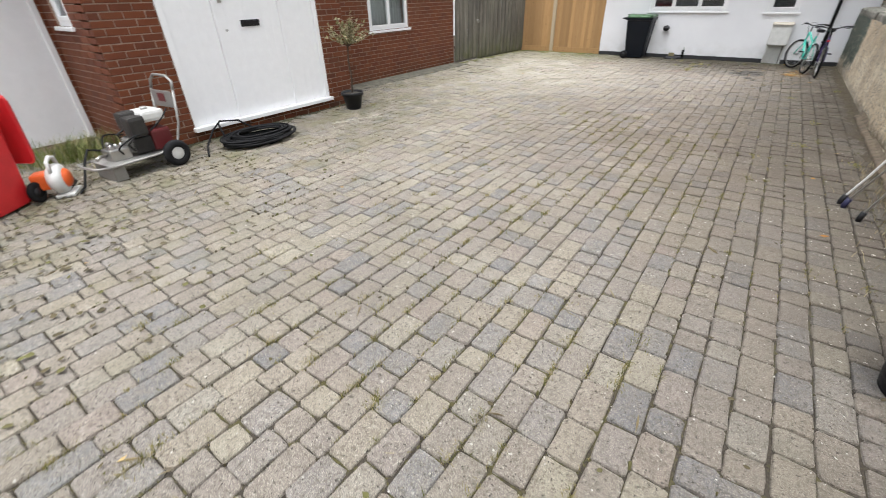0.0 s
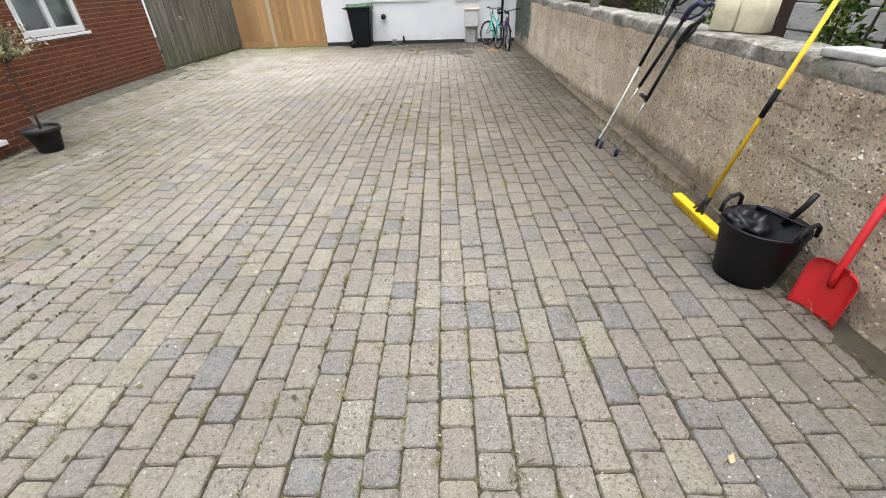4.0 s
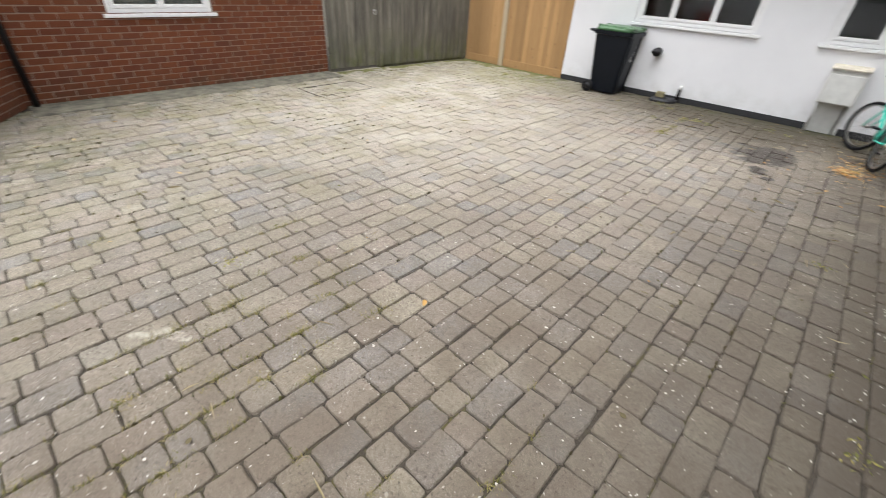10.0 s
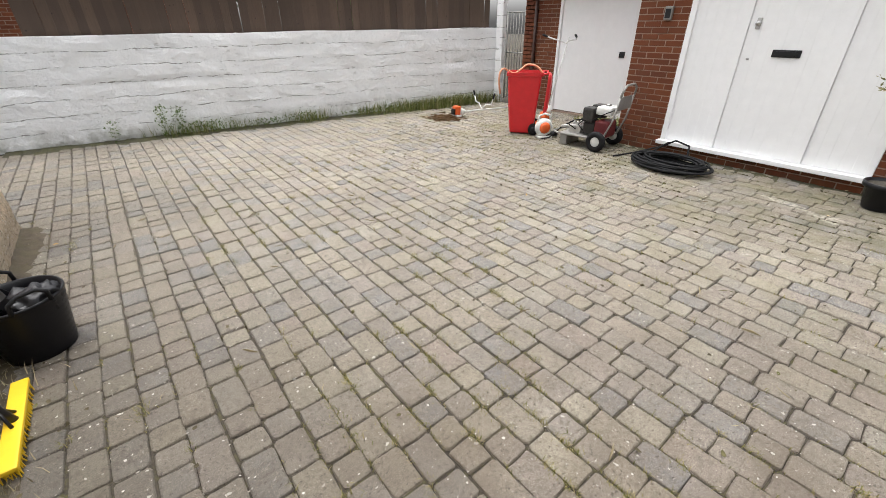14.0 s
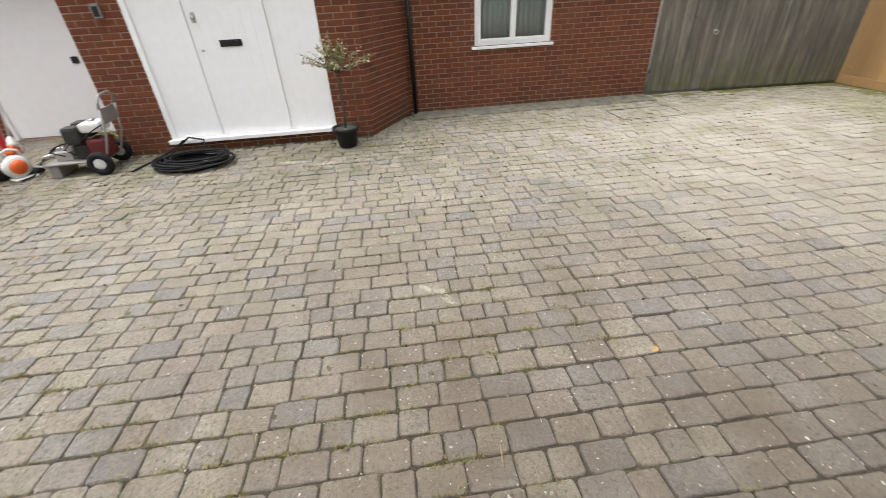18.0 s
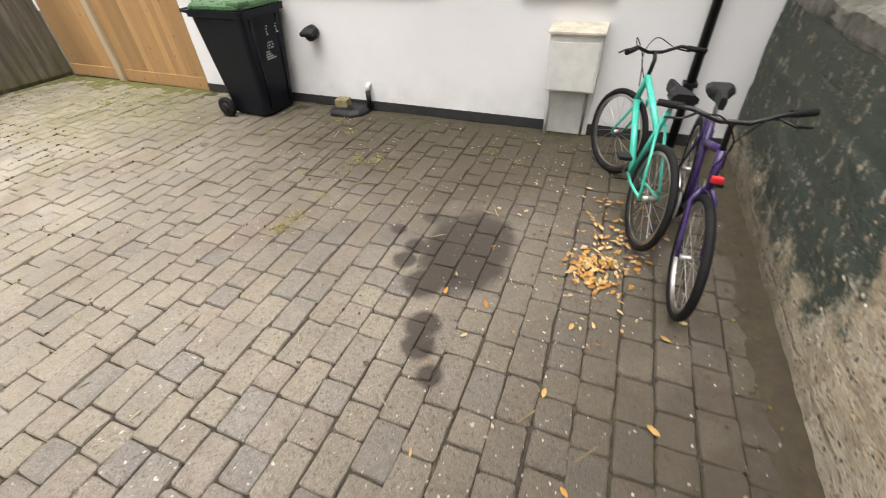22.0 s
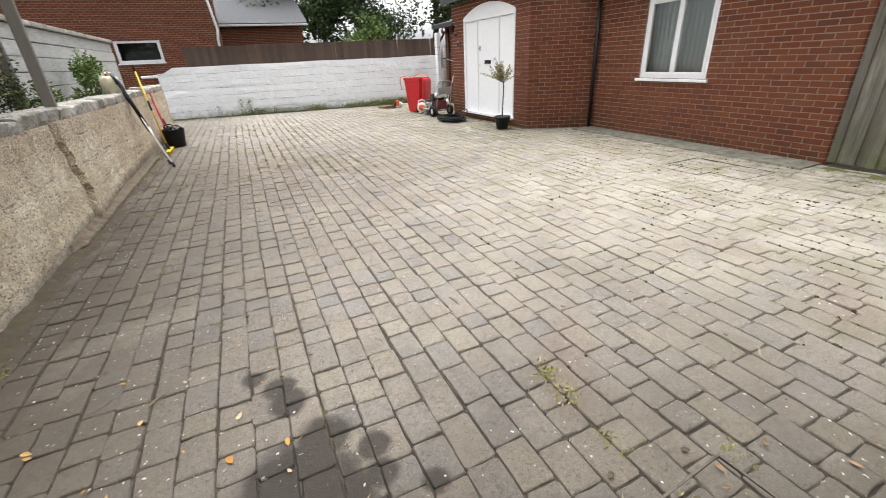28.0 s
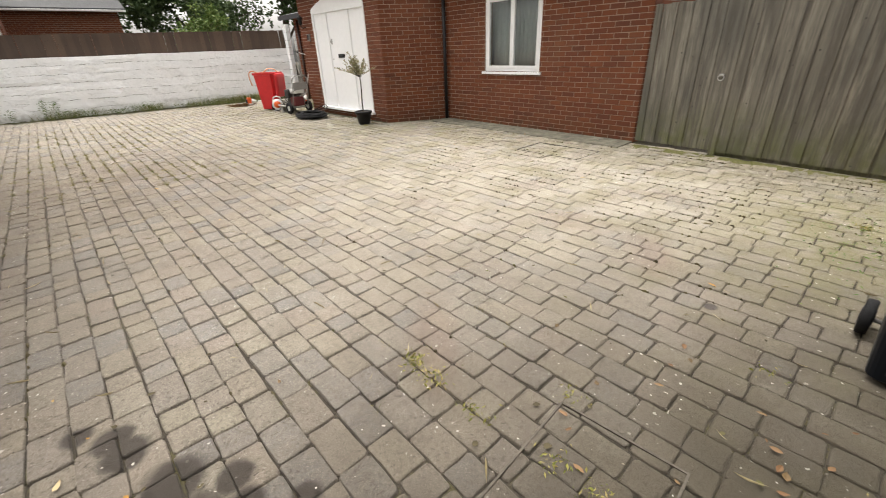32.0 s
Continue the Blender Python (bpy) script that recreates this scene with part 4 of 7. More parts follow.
for i in range(36):
    bw = 0.058 if i % 2 else 0.046
    bm = boxm(-bw, bw, -0.011, 0.011, 0, 1.84 + rf2.uniform(-0.008, 0.008), 0.004)
    b = part("board", bm, GREYWOOD, grey_fence)
    off = (0.0 if i < 11 else -0.05) + (0.018 if i % 2 else 0.0) + rf2.uniform(-0.003, 0.003)
    b.location, b.rotation_euler = (0.06 + i * 0.1, off, 0.05), (0, radians(rf2.uniform(-.15, .15)), radians(rf2.uniform(-1.5, 1.5)))
for a, b_ in ((0.02, 1.1), (1.14, 3.6)):
    for z in (0.35, 1.6):
        part("rail", boxm(a, b_, 0.02, 0.07, z, z + 0.08, 0.005), GREYWOOD, grey_fence)
part("post", boxm(1.09, 1.17, -0.06, 0.05, 0, 1.9, 0.006), GREYWOOD, grey_fence)
part("gravel_board", boxm(1.15, 3.62, -0.02, 0.012, 0, 0.06, 0.004), GREYWOOD, grey_fence, "green mossy base board")
part("latch", boxm(1.0, 1.05, -0.035, -0.012, 1.0, 1.03, 0.006), STEEL, grey_fence)
part("ring_handle", ring_at(0.035, 0.006, pose(1.03, -0.045, 0.985, 80), 20, 6), STEEL, grey_fence, "steel ring handle")

new_fence = empty("closeboard_fence", -6.78, 13.2, 0, math.degrees(math.atan2(-0.04, 2.63)))
tagged(new_fence, "new golden close-board timber fence", "fence")
rf3 = random.Random(10)
for i in range(26):
    if i == 10:
        continue
    b = part("board", boxm(-0.0502, 0.0502, -0.01, 0.01, 0, 1.72 + rf3.uniform(-.006, .006), 0.0012), NEWWOOD, new_fence)
    b.location, b.rotation_euler = (0.06 + i * 0.1, -0.0012 if i % 2 else 0.0, 0.15), (0, radians(rf3.uniform(-.05, .05)), radians(rf3.uniform(-0.2, 0.2)))
part("post", boxm(1.02, 1.12, -0.06, 0.06, 0, 1.86, 0.008), make_wood("pale_post_timber", (0.66, 0.55, 0.38), (0.55, 0.43, 0.27), (0.70, 0.60, 0.44)), new_fence, "pale timber post")
part("gravel_board", boxm(0.0, 1.02, -0.02, 0.02, 0, 0.15, 0.005), NEWWOOD, new_fence)
part("gravel_board", boxm(1.12, 2.63, -0.02, 0.02, 0, 0.15, 0.005), NEWWOOD, new_fence)
part("rail", boxm(0.0, 2.63, 0.02, 0.07, 0.5, 0.58, 0.005), NEWWOOD, new_fence)
part("rail", boxm(0.0, 2.63, 0.02, 0.07, 1.6, 1.68, 0.005), NEWWOOD, new_fence)

# loose broken coping slab and a rendered concrete apron by the house
slab = part("loose_slab", boxm(-0.11, 0.11, -0.18, 0.18, 0, 0.045, 0.012), plain("dull_white_slab", (0.46, 0.45, 0.42), 0.9, wear=0.3, scale=14))
bpy.context.view_layer.update()
tagged(slab, "loose flaking white painted slab lying on the wall", "slab")
slab.matrix_basis = pose(1.56, 1.73, 1.213, 0, 0, 4)
apron = bmesh.new()
ny = 60
rings = []
for i in range(ny + 1):
    yy = 5.2 + 4.3 * i / ny
    e = -6.55 + 0.05 * noise.noise(Vector((0, yy * 2.2, 1))) + 0.03 * noise.noise(Vector((0, yy * 9, 2)))
    rings.append([(-7.02, yy, -0.01), (e + 0.02, yy, -0.01), (e, yy, 0.013), (-7.02, yy, 0.022)])
loft(apron, rings)
tagged(part("concrete_apron", apron, plain("mossy_stained_concrete", (0.20, 0.185, 0.14), 0.95, wear=0.45, scale=7)), "cracked concrete strip along the foot of the house", "paving", kind="structure")

# ---- things in the yard ----
WHITEPL = plain("white_plastic", (0.72, 0.72, 0.69), 0.4)
CREAM = plain("cream_translucent_plastic", (0.76, 0.69, 0.49), 0.4, wear=0.2, scale=9)
TEAL = plain("turquoise_paint", (0.06, 0.52, 0.40), 0.3, wear=0.05)
PURPLE = plain("dark_purple_paint", (0.045, 0.022, 0.11), 0.3, wear=0.1)
PINK = plain("coral_plastic", (0.62, 0.08, 0.07), 0.4)
ENGRED = plain("dark_red_enamel", (0.12, 0.012, 0.014), 0.5)
NAVY = plain("navy_plastic", (0.02, 0.02, 0.06), 0.45)
PALEHOSE = plain("pale_orange_hose", (0.72, 0.36, 0.20), 0.5)
SPONGE = plain("mossy_stone", (0.30, 0.26, 0.14), 0.95, wear=0.35, scale=14)
INK = plain("faded_white_print", (0.45, 0.46, 0.46), 0.6, wear=0.25, scale=40)
SOIL = plain("dry_soil", (0.10, 0.085, 0.065), 1.0, wear=0.35, scale=30)
BARK = plain("brown_bark", (0.09, 0.064, 0.043), 0.95, wear=0.35, scale=12)
CHALK = plain("pale_lance_sleeve", (0.78, 0.77, 0.73), 0.5)
RUST = plain("rust_stained_white_hood", (0.72, 0.66, 0.54), 0.6, wear=0.28)


def thing(name, x, y, label, category, z=0.0, turn=0.0, group=""):
    return tagged(empty(name, x, y, z, turn), label, category, group)


def wheelie_bin(x, y, turn, body_mat, lid_mat, label, opened=False, prints=False):
    """A two-wheeled refuse bin; its front looks along its own +x."""
    b = thing("wheelie_bin", x, y, label, "bin", turn=turn)
    body = bmesh.new()
    rings = [rrect(0.44, 0.42, 0.05, 0.025), rrect(0.47, 0.44, 0.05, 0.04), rrect(0.55, 0.50, 0.05, 0.50, cx=0.0), rrect(0.63, 0.55, 0.05, 0.93), rrect(0.63, 0.55, 0.05, 0.94), rrect(0.69, 0.59, 0.05, 0.945), rrect(0.70, 0.60, 0.05, 1.0), rrect(0.66, 0.56, 0.045, 1.0), rrect(0.62, 0.53, 0.045, 0.93), rrect(0.54, 0.48, 0.05, 0.5), rrect(0.43, 0.40, 0.05, 0.06)]
    loft(body, rings)
    main = part("body", body, body_mat, b)
    ribs = bmesh.new()
    for yy in (-0.16, 0.16):
        tube(ribs, [(0.238, yy * 0.9, 0.08), (0.278, yy, 0.5), (0.315, yy * 1.06, 0.92)], 0.014, 6)
    part("rib", ribs, body_mat, main)
    if opened:
        lid = bmesh.new()
        loft(lid, [rrect(0.62, 0.58, 0.06, 0.0), rrect(0.64, 0.60, 0.06, 0.02), rrect(0.60, 0.56, 0.08, 0.06), rrect(0.45, 0.42, 0.1, 0.085)])
        lid.transform(pose(-0.42, 0, 0.66, 0, -94, 0))
        part("lid", lid, lid_mat, b, "red lid hanging open")
    else:
        lid = bmesh.new()
        loft(lid, [rrect(0.655, 0.555, 0.08, 1.002), rrect(0.665, 0.565, 0.08, 1.012), rrect(0.66, 0.56, 0.08, 1.035), rrect(0.63, 0.53, 0.09, 1.052), rrect(0.54, 0.45, 0.11, 1.075, cx=-0.03), rrect(0.30, 0.30, 0.1, 1.083, cx=-0.04)])
        l = part("lid", lid, lid_mat, b, "green hinged lid")
        for yy in (-0.2, 0.2):
            part("lid_grip", boxm(0.19, 0.335, yy - 0.075, yy + 0.075, 1.025, 1.07, 0.02), lid_mat, l)
        part("lid_ridge", boxm(0.20, 0.27, -0.14, 0.14, 1.055, 1.08, 0.012), lid_mat, l)
        for yy in (-0.15, 0.15):
            part("hinge_lug", boxm(-0.34, -0.27, yy - 0.03, yy + 0.03, 1.03, 1.085, 0.012), lid_mat, l)
    bar = bmesh.new()
    tube(bar, [(-0.30, -0.26, 0.97), (-0.42, -0.26, 0.99), (-0.42, 0.26, 0.99), (-0.30, 0.26, 0.97)], 0.016, 8)
    part("handle", bar, body_mat, b)
    part("axle", tube(bmesh.new(), [(-0.22, -0.27, 0.10), (-0.22, 0.27, 0.10)], 0.012, 8), GALV, b)
    for yy in (-0.285, 0.285):
        w = part("wheel", lathe(bmesh.new(), [(0.02, -0.025), (0.07, -0.025), (0.095, -0.024), (0.1, -0.012), (0.1, 0.012), (0.095, 0.024), (0.07, 0.025), (0.02, 0.025)], 24, pose(-0.24, yy, 0.10, 90), True), BLACKRUB, b)
        part("hub", lathe(bmesh.new(), [(0.0, -0.031), (0.05, -0.029), (0.055, 0.0), (0.05, 0.029), (0.0, 0.031)], 18, pose(-0.24, yy, 0.10, 90)), BLACKPL, w)
    if prints:
        # unreadable print as bars on the sloping front
        rr = random.Random(4)
        mm = Matrix.Translation((0.262, 0, 0.30)) @ Matrix.Rotation(radians(10.3), 4, "Y")
        for zz, ws in ((0.560, [(-0.052, 0.012), (0.075, 0.012)]), (0.536, [(-0.058, 0.014), (0.068, 0.016)]), (0.512, [(-0.056, 0.012), (0.078, 0.014)]), (0.488, [(-0.050, 0.022), (0.085, 0.024)]), (0.415, [(-0.055, 0.014), (-0.03, 0.014), (-0.005, 0.014)]), (0.39, [(-0.068, 0.014), (-0.04, 0.018), (0.005, 0.016)]), (0.365, [(-0.055, 0.016), (-0.02, 0.014), (0.0, 0.014)]), (0.335, [(-0.075, 0.05)]), (0.312, [(-0.07, 0.065)]), (0.289, [(-0.055, 0.095)]), (0.268, [(-0.035, 0.13)])):
            for yy, w in ws:
                p = boxm(0, 0.0025, yy - w / 2, yy + w / 2, zz - 0.007, zz + 0.007, m=mm @ Matrix.Translation((0.012, 0, 0)))
                part("print_mark", p, INK, main)
    return b


wheelie_bin(-3.02, 12.82, -2, BINGREY, BINGREEN, "charcoal plastic wheelie bin with a green lid beside the white wall", prints=True)
red_bin = wheelie_bin(-5.28, -0.50, -52, RED, RED, "bright red plastic wheelie bin with its lid hanging open", opened=True)
red_bin.scale = (0.86, 0.84, 1.0)
hose_r = thing("orange_hose", -5.0, -0.62, "pale orange hose hung over the red bin rim", "hose", z=0.0)
hb = bmesh.new()
tube(hb, curve_pts([(-0.62, 0.25, 0.92), (-0.55, 0.12, 1.06), (-0.42, 0.02, 1.09), (-0.30, 0.0, 1.03), (-0.2, -0.06, 0.96), (-0.1, -0.10, 1.0), (0.02, -0.10, 1.05), (0.11, -0.10, 1.0), (0.125, -0.10, 0.85), (0.085, -0.10, 0.66)]), 0.016, 10)
part("tube", hb, PALEHOSE, hose_r)


def bicycle(x, y, heading, lean, colour, label, steer=0.0, light=False):
    """A city bicycle; its front looks along its own +x."""
    b = thing("bicycle", x, y, label, "bicycle", turn=0, group="bicycles by the cottage")
    b.matrix_basis = pose(x, y, 0.0, 0, 0, heading) @ pose(0, 0, 0, lean, 0, 0) @ Matrix.Scale(0.91, 4)
    R = 0.335
    rear, fr, bb, seat, head, head_lo = (0, 0, R), (1.02, 0, R), (0.42, 0, 0.29), (0.24, 0, 0.80), (0.80, 0, 0.84), (0.85, 0, 0.66)

    def wheel(c, turn):
        m = pose(c[0], c[1], c[2], 0, 0, turn) @ pose(0, 0, 0, 90, 0, 0)
        w = part("wheel", ring_at(R - 0.022, 0.022, m, 36, 10), BLACKRUB, b)
        part("rim", lathe(bmesh.new(), [(R - 0.062, -0.011), (R - 0.04, -0.013), (R - 0.04, 0.013), (R - 0.062, 0.011), (R - 0.062, -0.011)], 36, m), STEEL, w)
        sp = bmesh.new()
        for i in range(18):
            a = 2 * math.pi * i / 18
            tube(sp, [m @ Vector((0.018 * math.cos(a + 1), 0.018 * math.sin(a + 1), 0.02 if i % 2 else -0.02)), m @ Vector(((R - 0.06) * math.cos(a), (R - 0.06) * math.sin(a), 0))], 0.0018, 4, False)
        part("spokes", sp, STEEL, w)["kind"] = "stuff"
        part("hub", tube(bmesh.new(), [m @ Vector((0, 0, -0.045)), m @ Vector((0, 0, 0.045))], 0.018, 10), STEEL, w)

    wheel(rear, 0)
    wheel(fr, steer)
    f = bmesh.new()
    tube(f, [bb, seat], 0.019)
    tube(f, [bb, head_lo], 0.023)
    tube(f, [(0.29, 0, 0.66), head], 0.021)
    tube(f, [head_lo, head], 0.02)
    for s in (-1, 1):
        tube(f, [(bb[0] - 0.02, s * 0.03, bb[2]), (0.2, s * 0.055, 0.31), (0, s * 0.06, R)], 0.010)
        tube(f, [(0.255, s * 0.02, 0.72), (0, s * 0.06, R)], 0.009)
    part("frame", f, colour, b)
    fk = bmesh.new()
    mm = Matrix.Translation(fr) @ Matrix.Rotation(radians(steer), 4, "Z") @ Matrix.Translation(-Vector(fr))
    for s in (-1, 1):
        tube(fk, [mm @ Vector(p) for p in ((0.855, s * 0.02, 0.66), (0.88, s * 0.055, 0.60), (0.98, s * 0.058, 0.42), (1.02, s * 0.055, R))], 0.011)
    part("fork", fk, colour, b)
    hbm = bmesh.new()
    tube(hbm, [(0.80, 0, 0.84), (0.785, 0, 0.95), (0.83, 0, 0.99)], 0.014)
    hm = Matrix.Translation((0.83, 0, 0.99)) @ Matrix.Rotation(radians(steer), 4, "Z")
    tube(hbm, [hm @ Vector(p) for p in ((-0.10, -0.30, 0.03), (-0.02, -0.18, 0.04), (0, -0.06, 0), (0, 0.06, 0), (-0.02, 0.18, 0.04), (-0.10, 0.30, 0.03))], 0.011)
    bars = part("handlebar", hbm, BLACKPL, b)
    for s in (-1, 1):
        part("grip", tube(bmesh.new(), [hm @ Vector((-0.05, s * 0.21, 0.037)), hm @ Vector((-0.11, s * 0.32, 0.03))], 0.017), BLACKRUB, bars)
        part("brake_lever", tube(bmesh.new(), [hm @ Vector((0.0, s * 0.16, 0.03)), hm @ Vector((0.03, s * 0.22, 0.01)), hm @ Vector((0.0, s * 0.29, 0.0))], 0.006, 6), BLACKPL, bars)
    for s in (-1, 1):
        part("cable", tube(bmesh.new(), curve_pts([hm @ Vector((0.02, s * 0.15, 0.03)), hm @ Vector((0.12, s * 0.08, 0.06)), hm @ Vector((0.10, 0.0, -0.06)), (0.84, s * 0.02, 0.76)]), 0.0035, 5), BLACKRUB, bars)
    sd = bmesh.new()
    loft(sd, [[(0.10 + xx, yy * k, 0.915 + zz) for xx, yy in ((0, -0.075), (0.08, -0.075), (0.16, -0.03), (0.28, -0.018), (0.28, 0.018), (0.16, 0.03), (0.08, 0.075), (0, 0.075))] for k, zz in ((0.7, -0.03), (1.0, 0.0), (0.95, 0.02), (0.6, 0.035))])
    part("saddle", sd, BLACKPL, b)
    part("seat_post", tube(bmesh.new(), [seat, (0.215, 0, 0.90)], 0.012), STEEL, b)
    ck = bmesh.new()
    lathe(ck, [(0.03, -0.004), (0.09, -0.003), (0.095, 0.0), (0.09, 0.003), (0.03, 0.004)], 24, pose(0.42, -0.05, 0.29, 90))
    tube(ck, [(0.42, -0.07, 0.29), (0.50, -0.07, 0.14)], 0.009)
    tube(ck, [(0.42, 0.06, 0.29), (0.34, 0.07, 0.44)], 0.009)
    c = part("crankset", ck, GALV, b)
    part("pedal", boxm(0.46, 0.55, -0.16, -0.075, 0.125, 0.15, 0.006), BLACKPL, c)
    part("pedal", boxm(0.30, 0.39, 0.075, 0.16, 0.43, 0.455, 0.006), BLACKPL, c)
    ch = bmesh.new()
    tube(ch, [(0.42, -0.05, 0.385), (0.0, -0.05, 0.375)], 0.004, 5)
    tube(ch, [(0.42, -0.05, 0.195), (0.0, -0.05, 0.295)], 0.004, 5)
    part("chain", ch, BLACKPL, b)
    for cx, a0, a1, tt in ((0.0, 30, 175, 0), (1.02, 20, 140, steer))[: 1 if light else 0]:
        g = bmesh.new()
        mg = pose(cx, 0, R, 0, 0, tt)
        tube(g, [mg @ Vector(((R + 0.03) * math.cos(radians(a)), 0, (R + 0.03) * math.sin(radians(a)))) for a in range(a0, a1 + 1, 12)], 0.02, 6)
        part("mudguard", g, colour if light else BLACKPL, b)
    if light:
        part("reflector", boxm(0.935, 0.96, -0.027, 0.027, 0.74, 0.775, 0.01), RED, b, "red reflector")
    else:
        part("chain_guard", boxm(0.30, 0.40, -0.045, -0.02, 0.44, 0.54, 0.012), PINK, b, "coral plastic guard")
    return b


bicycle(0.79, 11.62, 104, 6, TEAL, "turquoise bicycle leaning beside the cottage wall", steer=24)
bicycle(1.05, 12.06, -93, 1, PURPLE, "dark purple bicycle with silver mudguards against the concrete wall", steer=4, light=True)


def broom():
    b = thing("broom", 1.27, 2.18, "yellow push broom leaning on the concrete wall", "broom")
    h = bmesh.new()
    box(h, -0.045, 0.03, -0.33, 0.335, 0.045, 0.07, 0.008)
    head = part("head", h, YELLOW, b)
    br = bmesh.new()
    rr = random.Random(6)
    for i in range(66):
        for j in range(4):
            p = Vector((-0.035 + j * 0.02, -0.325 + i * 0.01, 0.05))
            tube(br, [p, p + Vector((rr.uniform(-.012, .012), rr.uniform(-.006, .006), -0.05))], 0.004, 4, False, 0.0025)
    part("bristles", br, YELLOW, head)["kind"] = "stuff"
    bk = bmesh.new()
    tube(bk, [(-0.01, 0.0, 0.06), (0.02, -0.01, 0.14), (0.03, -0.015, 0.2)], 0.022, 12)
    tube(bk, [(-0.01, -0.06, 0.07), (0.025, -0.012, 0.16), (-0.01, 0.06, 0.07)], 0.008, 8)
    part("socket", bk, BLACKPL, b)
    a, e = Vector((0.02, -0.01, 0.14)), Vector((0.20, -0.26, 1.66))
    part("handle", tube(bmesh.new(), [a, a.lerp(e, 0.93)], 0.014, 14), YELLOW, b)
    part("grip", tube(bmesh.new(), [a.lerp(e, 0.45), a.lerp(e, 0.57)], 0.0175, 14), BLACKRUB, b)
    part("grip", tube(bmesh.new(), [a.lerp(e, 0.92), e], 0.0175, 14), BLACKRUB, b)


broom()


def trug():
    b = thing("rubber_trug", 1.20, 1.47, "black rubber trug holding a dustpan and a bin bag", "bucket")
    o = []
    for i in range(19):
        z = 0.005 + 0.355 * i / 18
        r = 0.165 + 0.055 * i / 18 + (0.0 if i % 2 else 0.005)
        o.append((r, z))
    prof = [(0.0, 0.004), (0.15, 0.0)] + o + [(0.228, 0.368), (0.226, 0.38), (0.214, 0.378), (0.205, 0.33), (0.15, 0.03), (0.0, 0.028)]
    part("bowl", lathe(bmesh.new(), prof, 40), plain("glossy_black_rubber", (0.007, 0.007, 0.009), 0.38, wear=0.2, spec=0.25), b)
    for a in (115, -65):
        c = Vector((0.22 * math.cos(radians(a)), 0.22 * math.sin(radians(a)), 0.37))
        t = Vector((-math.sin(radians(a)), math.cos(radians(a)), 0))
        part("handle", tube(bmesh.new(), [c - t * 0.09, c - t * 0.085 + Vector((0, 0, 0.06)), c - t * 0.04 + Vector((0, 0, 0.09)), c + t * 0.04 + Vector((0, 0, 0.09)), c + t * 0.085 + Vector((0, 0, 0.06)), c + t * 0.09], 0.012, 8), BLACKRUB, b)
    bag = thing("bin_bag", 1.12, 1.52, "crumpled black bag stuffed into the trug", "bag", z=0.0)
    bm = bmesh.new()
    bmesh.ops.create_icosphere(bm, subdivisions=4, radius=1.0)
    for v in bm.verts:
        n = 1.0 - 2.0 * abs(noise.noise(v.co * 1.7 + Vector((4, 1, 0)))) - 0.6 * abs(noise.noise(v.co * 4.3))
        v.co = Vector((v.co.x * 0.13, v.co.y * 0.12, max(-0.28, v.co.z * 0.10) + 0.31 + 0.35 * max(0.0, -v.co.x * 0.13))) + v.normal * (n - 0.4) * 0.035
        v.co.z += 0.035 * abs(noise.noise(Vector((v.co.x * 9, v.co.y * 26, 3)))) * (v.co.z > 0.3)
    for f in bm.faces:
        f.smooth = True
    part("bag", bm, BLACKPL, bag)
    dp = thing("dustpan", 1.24, 1.45, "black dustpan standing in the trug", "dustpan", z=0.0)
    d = bmesh.new()
    m = pose(0, 0, 0.30, 0, -58, 20)
    box(d, -0.12, 0.12, -0.14, 0.14, 0.0, 0.006, 0.002, m)
    for s in (-1, 1):
        box(d, -0.12, 0.12, s * 0.14 - 0.004, s * 0.14 + 0.004, 0.0, 0.06, 0.002, m)
    box(d, 0.112, 0.12, -0.14, 0.14, 0.0, 0.07, 0.002, m)
    part("pan", d, BLACKPL, dp)
    part("handle", tube(bmesh.new(), [(0.03, -0.02, 0.38), (0.07, -0.05, 0.50), (0.09, -0.07, 0.60)], 0.016, 10), BLACKPL, dp)


trug()


